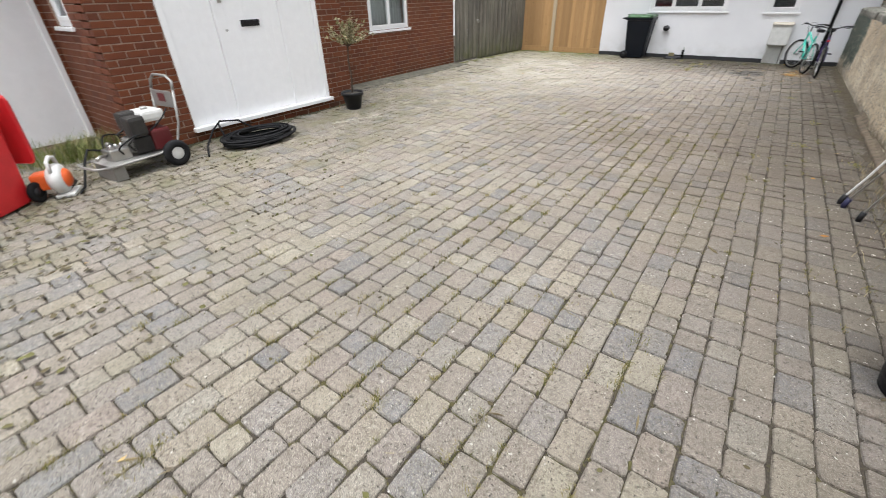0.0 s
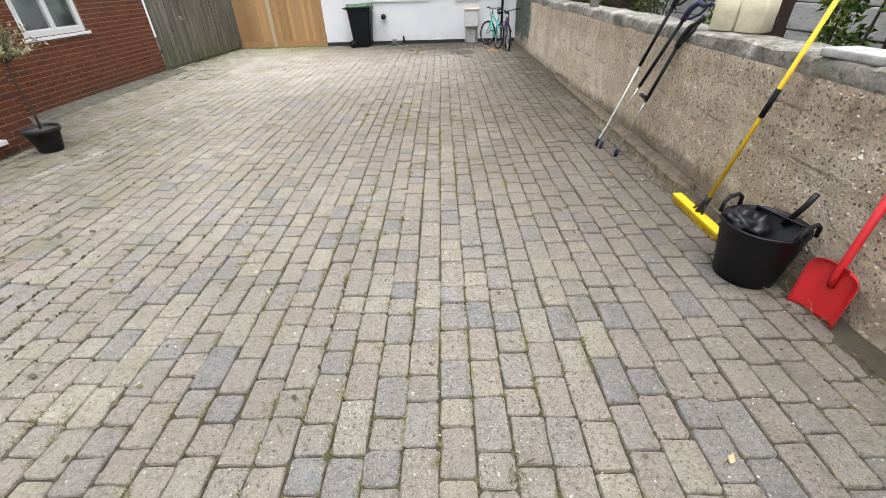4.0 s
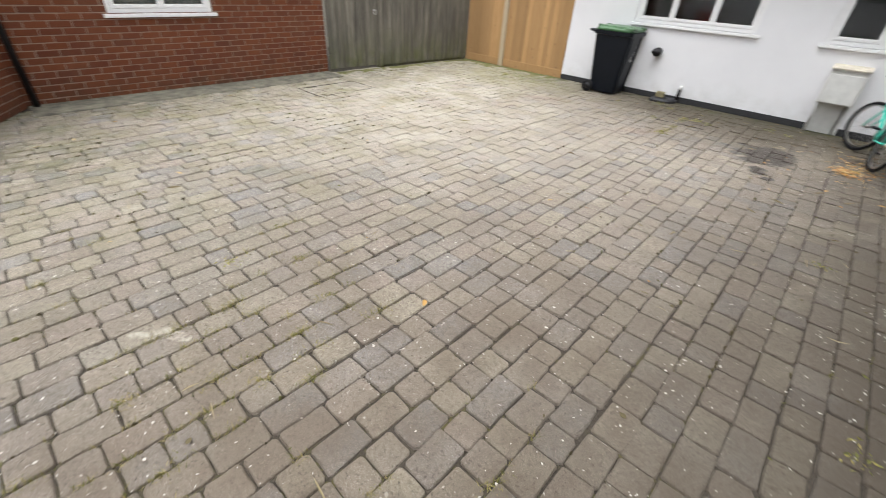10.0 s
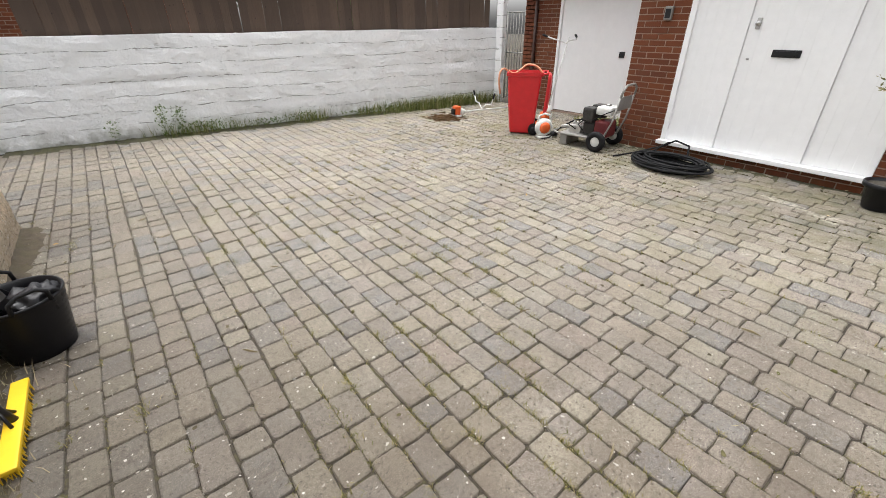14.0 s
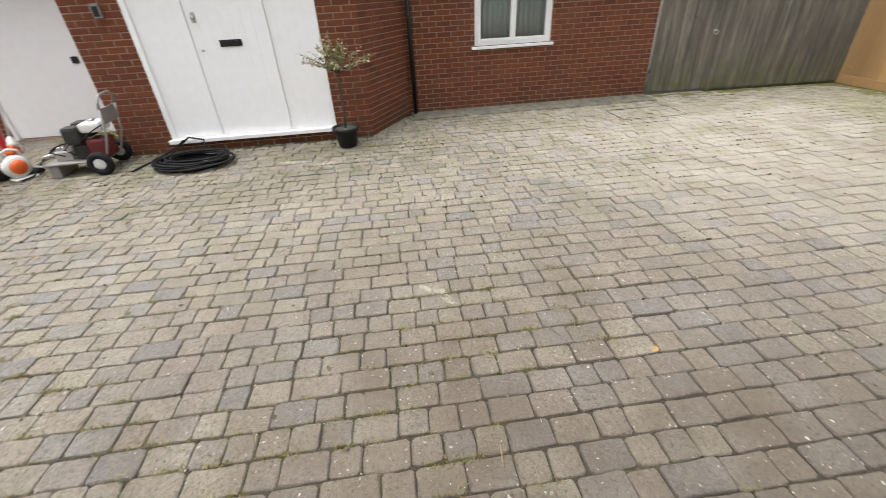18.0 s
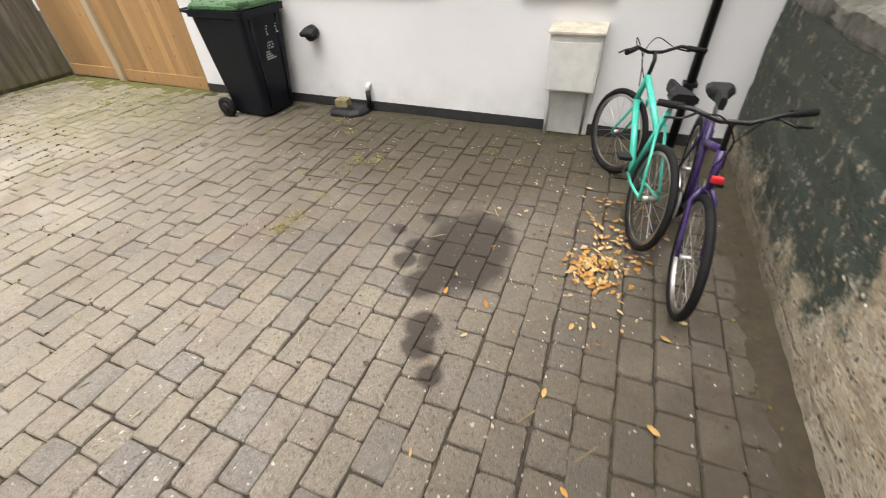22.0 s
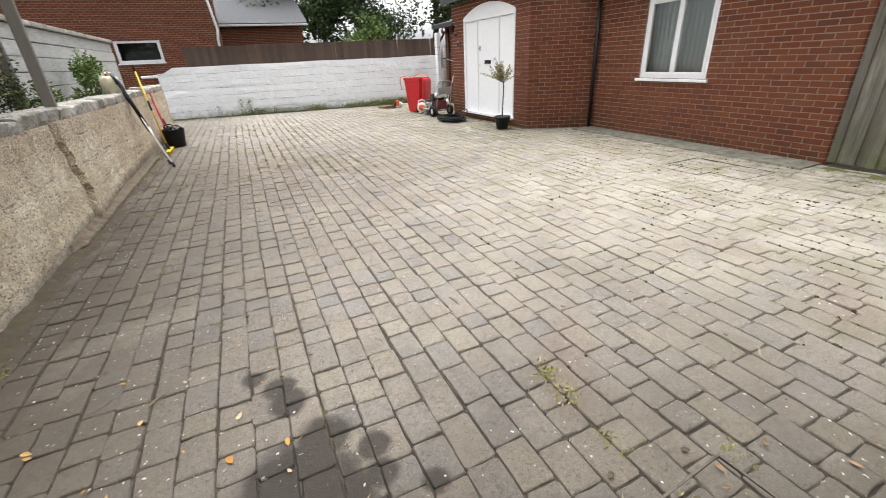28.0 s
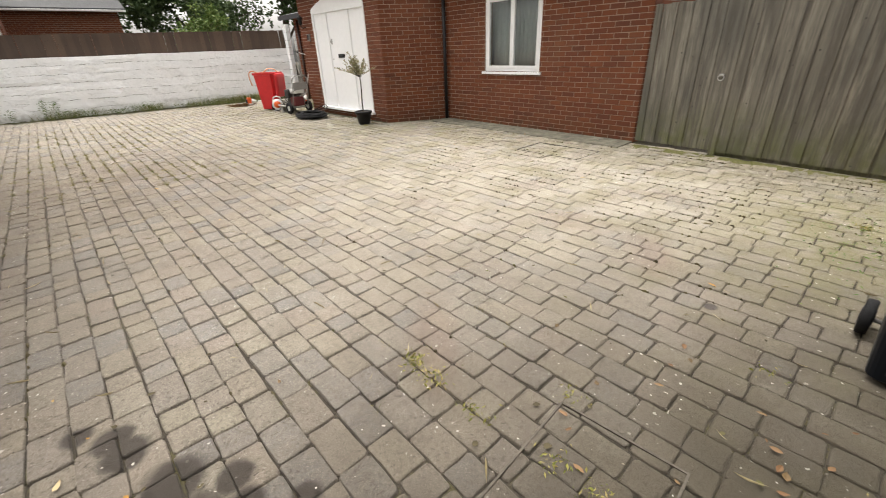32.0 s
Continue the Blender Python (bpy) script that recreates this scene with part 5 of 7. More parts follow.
def shovel():
    b = thing("grain_shovel", 1.36, 1.08, "red plastic shovel leaning on the concrete wall", "shovel")
    up = Vector((0.085, 0.05, 1.0)).normalized()
    side = Vector((-0.16, 1.0, 0.0))
    side = (side - up * side.dot(up)).normalized()
    nrm = side.cross(up)
    if nrm.x > 0:
        nrm = -nrm
    bm = bmesh.new()
    n, mrow = 14, 16
    grid = []
    for j in range(mrow + 1):
        v = j / mrow
        row = []
        w = 0.135 * (1 - 0.0 * v) if v < 0.75 else 0.135 * math.sqrt(max(0.02, 1 - ((v - 0.75) / 0.27) ** 2 * 0.75))
        for i in range(n + 1):
            u = -1 + 2 * i / n
            dish = 0.045 * abs(u) ** 5 + 0.03 * max(0.0, (v - 0.8) / 0.2) ** 3
            row.append(bm.verts.new(side * (u * w) + up * (0.33 * v) + nrm * dish))
        grid.append(row)
    for j in range(mrow):
        for i in range(n):
            bm.faces.new((grid[j][i], grid[j][i + 1], grid[j + 1][i + 1], grid[j + 1][i])).smooth = True
    r = bmesh.ops.extrude_face_region(bm, geom=bm.faces[:])
    for v in [g for g in r["geom"] if isinstance(g, bmesh.types.BMVert)]:
        v.co -= nrm * 0.006
    part("blade", bm, RED, b)
    part("shaft", tube(bmesh.new(), [up * 0.19 + nrm * 0.004, up * 0.27 + nrm * 0.02, up * 0.36 + nrm * 0.012, up * 1.02], 0.019, 12), RED, b)
    g = bmesh.new()
    tube(g, [up * 1.0, up * 1.06 - side * 0.06, up * 1.14 - side * 0.06, up * 1.14 + side * 0.06, up * 1.06 + side * 0.06, up * 1.0], 0.013, 8)
    part("grip", g, RED, b)


shovel()


def lance(x, y, bend, top, label, tip, twist, bare=None):
    """A pressure-washer lance: trigger gun, insulated barrel, bare tube and nozzle."""
    b = thing("spray_lance", x, y, label, "spray lance", group="spray lances on the wall")
    t = Vector(top)
    foot = Vector((0, 0, 0.05))
    mid = foot.lerp(t, 0.55 if bare else 0.47)
    tb = bmesh.new()
    pts = [Vector((0, 0, 0.03)), foot, foot.lerp(t, 0.12) + Vector(bend), foot.lerp(t, 0.3) + Vector(bend) * 0.9, mid]
    tube(tb, pts, 0.0085, 10)
    part("tube", tb, bare or STEEL, b)
    nz = bmesh.new()
    tube(nz, [Vector((0, 0, 0.0)), Vector((0, 0, 0.03)), foot.lerp(t, 0.03)], 0.021, 12)
    part("nozzle", nz, tip, b)
    part("barrel", tube(bmesh.new(), [mid, foot.lerp(t, 0.9)], 0.0165, 12), BLACKRUB, b)
    d = (t - foot).normalized()
    s = Vector(twist)
    g = bmesh.new()
    p = foot.lerp(t, 0.9)
    tube(g, [p, p + d * 0.10, p + d * 0.15 + s * 0.05, p + d * 0.13 + s * 0.13, p + d * 0.15 + s * 0.2], 0.027, 10, True, 0.02)
    tube(g, [p + d * 0.02, p + d * 0.02 + s * 0.07, p + d * 0.07 + s * 0.15, p + d * 0.12 + s * 0.15], 0.011, 8)
    part("trigger_gun", g, tip if tip is NAVY else BLACKPL, b)
    part("coupling", tube(bmesh.new(), [p + d * 0.15 + s * 0.2, p + d * 0.155 + s * 0.245], 0.011, 10), STEEL, b)
    return b


lance(1.02, 3.88, (0.02, 0.0, 0.03), (0.46, -0.16, 1.50), "pale spray lance with a black trigger gun on the wall", BLACKPL, (0.25, -0.95, 0.1), CHALK)
lance(1.04, 3.80, (0.0, 0.0, 0.0), (0.44, -0.34, 1.40), "steel spray lance with a navy trigger gun on the wall", NAVY, (0.25, -0.95, 0.0))
third = lance(1.12, 3.55, (0, 0, 0), (0.33, -0.12, 1.17), "short spray lance with a side handle on the wall", BLACKPL, (0.2, -0.75, 0.55))
part("side_handle", tube(bmesh.new(), [(0.14, -0.08, 0.62), (0.14, 0.04, 0.62)], 0.019, 12), BLACKPL, third)


def jerrycan():
    b = thing("jerrycan", 1.68, 3.06, "cream double plastic jerrycan with a red cap on the wall", "jerrycan", z=1.218, turn=-63)
    b.scale = (0.93, 0.93, 0.9)
    for s in (-1, 1):
        bm = bmesh.new()
        loft(bm, [rrect(0.205, 0.19, 0.03, 0.0, cx=s * 0.112), rrect(0.222, 0.205, 0.034, 0.012, cx=s * 0.112), rrect(0.218, 0.20, 0.034, 0.13, cx=s * 0.112), rrect(0.222, 0.205, 0.034, 0.145, cx=s * 0.112), rrect(0.222, 0.205, 0.036, 0.245, cx=s * 0.112), rrect(0.195, 0.17, 0.036, 0.285, cx=s * 0.104), rrect(0.10, 0.10, 0.03, 0.30, cx=s * 0.07)])
        bmesh.ops.bevel(bm, geom=bm.edges[:], offset=0.006, segments=2, affect="EDGES")
        tank = part("tank", bm, CREAM, b, smooth=True)
        part("handle", tube(bmesh.new(), [(s * 0.05, 0, 0.28), (s * 0.055, 0, 0.335), (s * 0.085, 0, 0.352), (s * 0.15, 0, 0.348), (s * 0.195, 0, 0.325), (s * 0.205, 0, 0.26)], 0.019, 10), CREAM, tank)
    part("cap", lathe(bmesh.new(), [(0.0, 0.345), (0.034, 0.345), (0.038, 0.335), (0.038, 0.30), (0.034, 0.295)], 20), RED, b)
    part("cap", tube(bmesh.new(), [(-0.04, 0.0, 0.305), (0.05, 0.0, 0.31)], 0.024, 10), RED, b)


jerrycan()


def coil():
    b = thing("hose_coil", -5.20, 2.18, "coil of black high-pressure hose on the paving", "hose")
    rr = random.Random(2)
    bm = bmesh.new()
    pts = []
    ctr = [(rr.gauss(0, 0.035), rr.gauss(0, 0.05), rr.uniform(0.26, 0.43), rr.uniform(-0.05, 0.05), rr.uniform(0, 6.28)) for _ in range(20)]
    for i in range(18 * 24):
        a = 2 * math.pi * i / 24
        k, f = divmod(i / 24, 1)
        k = int(k)
        c0, c1 = ctr[k], ctr[k + 1]
        cx, cy, r, tl, ph = (u + (v - u) * f for u, v in zip(c0, c1))
        pts.append((cx + r * 0.8 * math.cos(a), cy + r * 1.28 * math.sin(a), 0.014 + 0.0055 * (i / 24) + 0.012 * (1 + math.sin(a + ph)) * min(1, i / 48)))
    tube(bm, pts, 0.0125, 7)
    part("coil", bm, BLACKRUB, b)
    for s in ((-0.30, -0.35), (-0.35, 0.12)):
        part("strand", tube(bmesh.new(), [(s[0] * 0.6, s[1], 0.10), (-0.45, s[1] * 0.6 - 0.05, 0.21), (-0.52, -0.2, 0.235), (-0.5, -0.34, 0.14), (-0.2, -0.6, 0.04), (0.1, -0.75, 0.014)], 0.0125, 7), BLACKRUB, b)


coil()


def pressure_washer():
    b = thing("pressure_washer", -5.40, 1.02, "petrol pressure washer on a two-wheeled trolley", "pressure washer", turn=-84)
    b.scale = (1.0, 1.0, 1.0)
    fr = bmesh.new()
    for s in (-0.22, 0.22):
        tube(fr, [(-0.28, s, 0.80), (-0.22, s, 0.45), (-0.12, s, 0.20), (0.1, s, 0.17), (0.62, s, 0.17)], 0.014, 10)
    tube(fr, [(0.62, -0.22, 0.17), (0.74, -0.18, 0.18), (0.76, 0, 0.18), (0.74, 0.18, 0.18), (0.62, 0.22, 0.17)], 0.014, 10)
    box(fr, 0.0, 0.62, -0.21, 0.21, 0.165, 0.18, 0.004)
    part("trolley_frame", fr, GALV, b)
    h = bmesh.new()
    tube(h, [(-0.28, -0.22, 0.79), (-0.30, -0.21, 0.88), (-0.30, -0.12, 0.94), (-0.30, 0.12, 0.94), (-0.30, 0.21, 0.88), (-0.28, 0.22, 0.79)], 0.016, 10)
    part("handle", h, GALV, b)
    part("back_plate", boxm(-0.265, -0.25, -0.20, 0.20, 0.60, 0.78, 0.004), GALV, b)
    part("foot", boxm(0.48, 0.60, -0.20, 0.20, 0.0, 0.165, 0.008), GALV, b)
    part("axle", tube(bmesh.new(), [(-0.05, -0.30, 0.15), (-0.05, 0.30, 0.15)], 0.012, 8), GALV, b)
    for s in (-0.29, 0.29):
        w = part("wheel", ring_at(0.105, 0.045, pose(-0.05, s, 0.15, 90), 28, 12), BLACKRUB, b)
        part("hub", lathe(bmesh.new(), [(0.0, -0.03), (0.03, -0.03), (0.05, -0.02), (0.078, -0.028), (0.078, 0.028), (0.05, 0.02), (0.03, 0.03), (0.0, 0.03)], 20, pose(-0.05, s, 0.15, 90)), WHITEPL, w)
    e = part("engine", boxm(-0.14, 0.08, -0.13, 0.15, 0.19, 0.42, 0.03), ENGRED, b, "dark red engine housing")
    fins = bmesh.new()
    for i in range(7):
        box(fins, 0.16, 0.30, -0.09, 0.09, 0.22 + i * 0.022, 0.232 + i * 0.022, 0.003)
    part("cylinder_fins", fins, GALV, e)
    part("fuel_tank", boxm(-0.15, 0.10, -0.17, 0.13, 0.50, 0.62, 0.035), WHITEPL, b, "cream fuel tank")
    part("filler_cap", lathe(bmesh.new(), [(0.0, 0.65), (0.035, 0.648), (0.04, 0.64), (0.04, 0.615)], 20, pose(-0.02, -0.02, 0)), STEEL, b)
    OILY = plain("oil_stained_grey_plastic", (0.035, 0.032, 0.028), 0.6, wear=0.4, scale=16)
    part("air_filter", boxm(0.04, 0.24, -0.19, 0.0, 0.42, 0.62, 0.04), OILY, b)
    part("silencer", boxm(0.10, 0.28, 0.01, 0.19, 0.38, 0.60, 0.04), OILY, b)
    blk = bmesh.new()
    box(blk, 0.08, 0.26, -0.13, 0.14, 0.20, 0.37, 0.02)
    tube(blk, [(0.10, -0.15, 0.26), (0.24, -0.17, 0.30), (0.30, -0.12, 0.40), (0.22, -0.10, 0.44)], 0.012, 8)
    tube(blk, [(0.28, 0.10, 0.24), (0.34, 0.15, 0.33), (0.26, 0.16, 0.40)], 0.010, 8)
    part("crankcase", blk, plain("oily_dark_casting", (0.035, 0.033, 0.031), 0.5, 0.3, wear=0.3), b, "oily dark crankcase")
    part("starter", lathe(bmesh.new(), [(0.0, 0.05), (0.07, 0.05), (0.1, 0.03), (0.105, 0.0)], 24, pose(0.0, -0.15, 0.31, 90)), GALV, b)
    pu = bmesh.new()
    box(pu, 0.32, 0.52, -0.10, 0.10, 0.18, 0.30, 0.015)
    for i in range(3):
        lathe(pu, [(0.022, 0.30), (0.022, 0.33), (0.014, 0.345), (0.0, 0.35)], 12, pose(0.36 + i * 0.055, 0.03, 0))
    tube(pu, [(0.52, 0.0, 0.24), (0.60, 0.04, 0.26), (0.66, 0.1, 0.25)], 0.016, 10)
    part("pump", pu, STEEL, b, "bare metal pump")
    pipe = bmesh.new()
    tube(pipe, [(0.45, -0.12, 0.26), (0.6, -0.2, 0.3), (0.72, -0.05, 0.22), (0.86, 0.1, 0.03), (0.95, 0.2, 0.015)], 0.011, 8)
    part("pipe", pipe, BLACKRUB, b)
    for pts in (((0.40, 0.10, 0.24), (0.46, 0.22, 0.34), (0.30, 0.24, 0.42), (0.18, 0.16, 0.40)), ((0.50, -0.08, 0.28), (0.40, -0.20, 0.40), (0.20, -0.22, 0.36)), ((-0.20, 0.10, 0.60), (-0.05, 0.20, 0.52), (0.10, 0.18, 0.42))):
        part("lead", tube(bmesh.new(), curve_pts(pts), 0.008, 7), BLACKRUB, b)
    part("gauge", lathe(bmesh.new(), [(0.0, 0.03), (0.03, 0.028), (0.034, 0.0), (0.034, -0.01)], 16, pose(0.42, -0.11, 0.31, 70)), STEEL, b, "round pressure gauge")
    part("warning_label", boxm(-0.249, -0.247, -0.08, 0.06, 0.66, 0.75), ENGRED, b, "dark red label on the back plate")


pressure_washer()


def leaf_blower():
    b = thing("leaf_blower", -5.24, 0.02, "white and orange petrol leaf blower on the paving", "leaf blower", turn=150)
    v = part("volute", lathe(bmesh.new(), [(0.03, -0.07), (0.11, -0.065), (0.145, -0.03), (0.15, 0.0), (0.14, 0.04), (0.1, 0.06), (0.03, 0.06)], 28, pose(0, 0, 0.17, 90), True), WHITEPL, b)
    part("fan_cover", lathe(bmesh.new(), [(0.0, 0.10), (0.05, 0.098), (0.085, 0.08), (0.095, 0.055)], 26, pose(0, 0.0, 0.17, 90)), ORANGE, v, "orange fan cover")
    part("motor_cover", boxm(-0.09, 0.09, 0.05, 0.20, 0.09, 0.25, 0.03), ORANGE, b)
    part("foot", boxm(-0.11, 0.13, -0.10, 0.06, 0.0, 0.035, 0.01), WHITEPL, b)
    part("handle", tube(bmesh.new(), [(-0.11, 0, 0.26), (-0.09, 0, 0.36), (0.0, 0, 0.39), (0.09, 0, 0.36), (0.12, 0, 0.25)], 0.017, 10), WHITEPL, b)
    part("outlet", tube(bmesh.new(), [(0.02, 0.0, 0.05), (0.16, 0.0, 0.06), (0.24, 0, 0.055)], 0.045, 14), BLACKPL, b)


leaf_blower()


def strimmer(x, y, turn, tilt, label, grip_at=0.62, reach=1.55):
    b = thing("strimmer", x, y, label, "strimmer", turn=turn)
    m = pose(0, 0, 0.11, 0, tilt, 0)
    sh = bmesh.new()
    tube(sh, [m @ Vector((0.12, 0, 0)), m @ Vector((reach, 0, 0))], 0.0135, 10)
    part("shaft", sh, WHITEPL, b)
    eng = bmesh.new()
    lathe(eng, [(0.0, -0.02), (0.075, -0.015), (0.085, 0.03), (0.06, 0.08), (0.025, 0.15)], 16, m @ pose(0, 0, 0, 0, 90, 0))
    part("clutch_cover", eng, WHITEPL, b)
    sh2 = bmesh.new()
    box(sh2, -0.13, 0.0, -0.075, 0.075, -0.06, 0.12, 0.03, m)
    part("engine_cover", sh2, ORANGE, b, "orange engine cover")
    part("fuel_tank", boxm(-0.11, 0.02, -0.08, 0.08, -0.105, -0.05, 0.02, m), WHITEPL, b)
    part("starter_cover", boxm(-0.165, -0.125, -0.06, 0.06, -0.05, 0.07, 0.015, m), BLACKPL, b)
    bar = bmesh.new()
    tube(bar, [m @ Vector(p) for p in ((grip_at, 0.34, 0.28), (grip_at, 0.26, 0.13), (grip_at - 0.02, 0.12, 0.12), (grip_at - 0.04, 0.0, 0.02), (grip_at - 0.02, -0.12, 0.12), (grip_at, -0.26, 0.13), (grip_at, -0.34, 0.28))], 0.012, 10)
    bars = part("handlebar", bar, WHITEPL, b)
    for s in (-1, 1):
        part("grip", tube(bmesh.new(), [m @ Vector((grip_at, s * 0.325, 0.25)), m @ Vector((grip_at, s * 0.36, 0.36))], 0.019, 10), BLACKPL, bars)
    if reach < 1.5:
        return b
    hd = bmesh.new()
    lathe(hd, [(0.0, -0.04), (0.055, -0.035), (0.06, 0.0), (0.045, 0.035), (0.02, 0.05)], 18, m @ pose(1.57, 0, -0.02, 0, 60, 0))
    part("cutting_head", hd, BLACKPL, b)
    return b


strimmer(-5.30, -2.25, 174, 2, "white and orange strimmer lying on the paving")
# the second strimmer leans its head end up against the garage door
strim = strimmer(-6.55, -0.98, 184, -70, "white and orange strimmer leaning on the garage door", 1.36, 1.44)

# ---- pot with a small willow ----
LEAFWILLOW = make_leaf("variegated_willow_leaf", [(0, (0.15, 0.15, 0.06)), (0.35, (0.30, 0.28, 0.13)), (0.7, (0.50, 0.46, 0.30)), (1, (0.40, 0.27, 0.17))])


def leaf_mesh(name, places, size, material, rnd, parent=None, long=2.2, droop=0.3):
    """Many small bent leaves, each four triangles, at the places given as (point, outward)."""
    vs, fs = [], []
    for p, out in places:
        d = Vector((rnd.gauss(0, 1), rnd.gauss(0, 1), rnd.gauss(0, 0.8))) * 0.7 + out
        d.z -= droop * rnd.random()
        d.normalize()
        s = d.cross(Vector((rnd.gauss(0, 1), rnd.gauss(0, 1), rnd.gauss(0, 1)))).normalized()
        u = s.cross(d)
        k = size * rnd.uniform(0.6, 1.35)
        n = len(vs)
        w = k / long / 2
        vs += [p, p + d * k * 0.45 + s * w + u * w * 0.35, p + d * k * 0.45 - s * w + u * w * 0.35, p + d * k * 0.5, p + d * k]
        fs += [(n, n + 3, n + 1), (n, n + 2, n + 3), (n + 1, n + 3, n + 4), (n + 3, n + 2, n + 4)]
    ob = raw(name, [tuple(v) for v in vs], fs, material, parent)
    return ob


def potted_tree():
    b = thing("plant_pot", -5.45, 4.20, "black plastic plant pot beside the porch door", "plant pot")
    part("pot", lathe(bmesh.new(), [(0.0, 0.005), (0.115, 0.0), (0.125, 0.02), (0.165, 0.22), (0.185, 0.225), (0.19, 0.25), (0.19, 0.275), (0.18, 0.278), (0.165, 0.25), (0.155, 0.23), (0.0, 0.232)], 32), BLACKPL, b)
    part("soil", lathe(bmesh.new(), [(0.0, 0.262), (0.08, 0.258), (0.165, 0.245)], 24), SOIL, b)
    t = thing("willow_tree", -5.45, 4.20, "small grafted variegated willow standing in a pot", "tree", z=0.24)
    rnd = random.Random(31)
    part("trunk", tube(bmesh.new(), [(0, 0, 0), (0.012, 0.02, 0.25), (-0.01, 0.015, 0.5), (0.0, 0.03, 0.74)], 0.015, 9, True, 0.012), BARK, t)
    places = []
    tw = bmesh.new()
    for i in range(36):
        a = rnd.uniform(0, 6.28)
        up = rnd.uniform(0.45, 1.7)
        ln = rnd.uniform(0.22, 0.58)
        d = Vector((math.cos(a) * (1.1 - 0.35 * up), math.sin(a) * (1.1 - 0.35 * up), up)).normalized()
        p0 = Vector((0, 0.03, 0.72))
        pts = [p0 + d * ln * k + Vector((0, 0, -0.12 * k * k * ln)) for k in (0, 0.35, 0.7, 1)]
        tube(tw, pts, 0.004, 5, False, 0.0015)
        for k in range(40):
            f = rnd.uniform(0.25, 1.03)
            places.append((p0 + d * ln * f + Vector((rnd.gauss(0, .008), rnd.gauss(0, .008), -0.12 * f * f * ln)), d * 0.7))
    br = part("branch_rest", tw, BARK, t)
    lf = leaf_mesh("leaves", places, 0.04, LEAFWILLOW, rnd, t)
    lf["kind"] = "stuff"
    br["kind"] = "stuff"


potted_tree()

# ---- fixtures on the cottage ----
FY = 13.14


def cottage_fixtures():
    m = thing("meter_box", 0.165, FY, "off-white wall-mounted meter box with a rust-stained hood", "meter box")
    bx = part("box", boxm(-0.20, 0.20, -0.20, -0.002, 0.42, 0.86, 0.008), plain("aged_white_box", (0.70, 0.69, 0.65), 0.5, wear=0.12), m)
    part("door", boxm(-0.185, 0.185, -0.212, -0.20, 0.435, 0.80, 0.004), WHITEPL, bx)
    hd = bmesh.new()
    loft(hd, [[(-0.21, -0.225, 0.86), (0.21, -0.225, 0.86), (0.21, 0.0, 0.86), (-0.21, 0.0, 0.86)], [(-0.21, -0.225, 0.875), (0.21, -0.225, 0.875), (0.21, 0.0, 0.91), (-0.21, 0.0, 0.91)]])
    part("hood", hd, RUST, m)
    part("pipe", tube(bmesh.new(), [(-0.17, -0.10, 0.43), (-0.17, -0.10, 0.0)], 0.016, 10), WHITEPL, m)
    part("pipe", tube(bmesh.new(), [(0.14, -0.06, 0.43), (0.14, -0.06, 0.0)], 0.012, 10), GALV, m)
    part("panel", boxm(-0.19, 0.19, -0.03, -0.018, 0.0, 0.42, 0.004), WHITEPL, m)
    v = thing("flue_cowl", -2.40, FY, "black plastic vent cowl on the white wall", "vent", z=0.73)
    cw = bmesh.new()
    tube(cw, [(0, 0, 0), (0, -0.06, 0)], 0.055, 20)
    lathe(cw, [(0.0, 0.0), (0.075, 0.0), (0.08, 0.012), (0.055, 0.05), (0.0, 0.06)], 20, pose(0, -0.055, 0.0, 60))
    part("cowl", cw, BLACKPL, v)
    part("hood", boxm(-0.07, 0.07, -0.16, -0.03, 0.03, 0.075, 0.02, pose(0, 0, 0, 18)), BLACKPL, v)
    for nm, x, z, r, lab in (("extractor_vent", -3.55, 2.33, 0.085, "round black extractor vent on the white wall"),):
        e = thing(nm, x, FY, lab, "vent", z=z)
        part("ring", lathe(bmesh.new(), [(r, 0.0), (r, 0.03), (r * 0.85, 0.045), (r * 0.6, 0.03), (r * 0.5, 0.04), (0, 0.045)], 24, pose(0, 0, 0, 90)), BLACKPL, e)
    w = thing("wall_lamp", -3.80, FY, "black cylinder wall lamp on the white wall", "lamp", z=2.27)
    part("tube", tube(bmesh.new(), [(0, -0.06, -0.12), (0, -0.06, 0.12)], 0.035, 16), BLACKPL, w)
    part("bracket", boxm(-0.02, 0.02, -0.04, 0.0, -0.03, 0.03, 0.005), BLACKPL, w)
    p = thing("wall_plaque", -3.77, FY, "round black plaque with pale bars on the white wall", "plaque", z=1.86)
    part("disc", lathe(bmesh.new(), [(0.0, 0.014), (0.1, 0.014), (0.106, 0.006), (0.106, 0.0)], 32, pose(0, 0, 0, 90)), BLACKPL, p)
    for i, x in enumerate((-0.03, 0.03)):
        part("print_mark", boxm(x - 0.018, x + 0.018, -0.0175, -0.0142, -0.045, 0.045), WHITEPL, p)
    d = thing("downpipe", 1.05, FY, "black plastic downpipe on the cottage wall", "pipe")
    part("pipe", tube(bmesh.new(), [(0, -0.06, 0.0), (0, -0.06, 2.35), (0, -0.16, 2.5), (0, -0.25, 2.55)], 0.034, 14), BLACKPL, d)
    for z in (0.5, 1.5, 2.2):
        part("clip", boxm(-0.05, 0.05, -0.10, 0.0, z, z + 0.03, 0.004), BLACKPL, d)
    g = thing("gutter", -1.2, FY, "black plastic gutter along the cottage eaves", "gutter", z=2.5)
    part("channel", boxm(-3.0, 2.95, -0.40, -0.305, 0.0, 0.09, 0.03), BLACKPL, g)
    t = thing("drain_hopper", -2.04, 13.0, "dark plastic gully hopper on the paving", "drain")
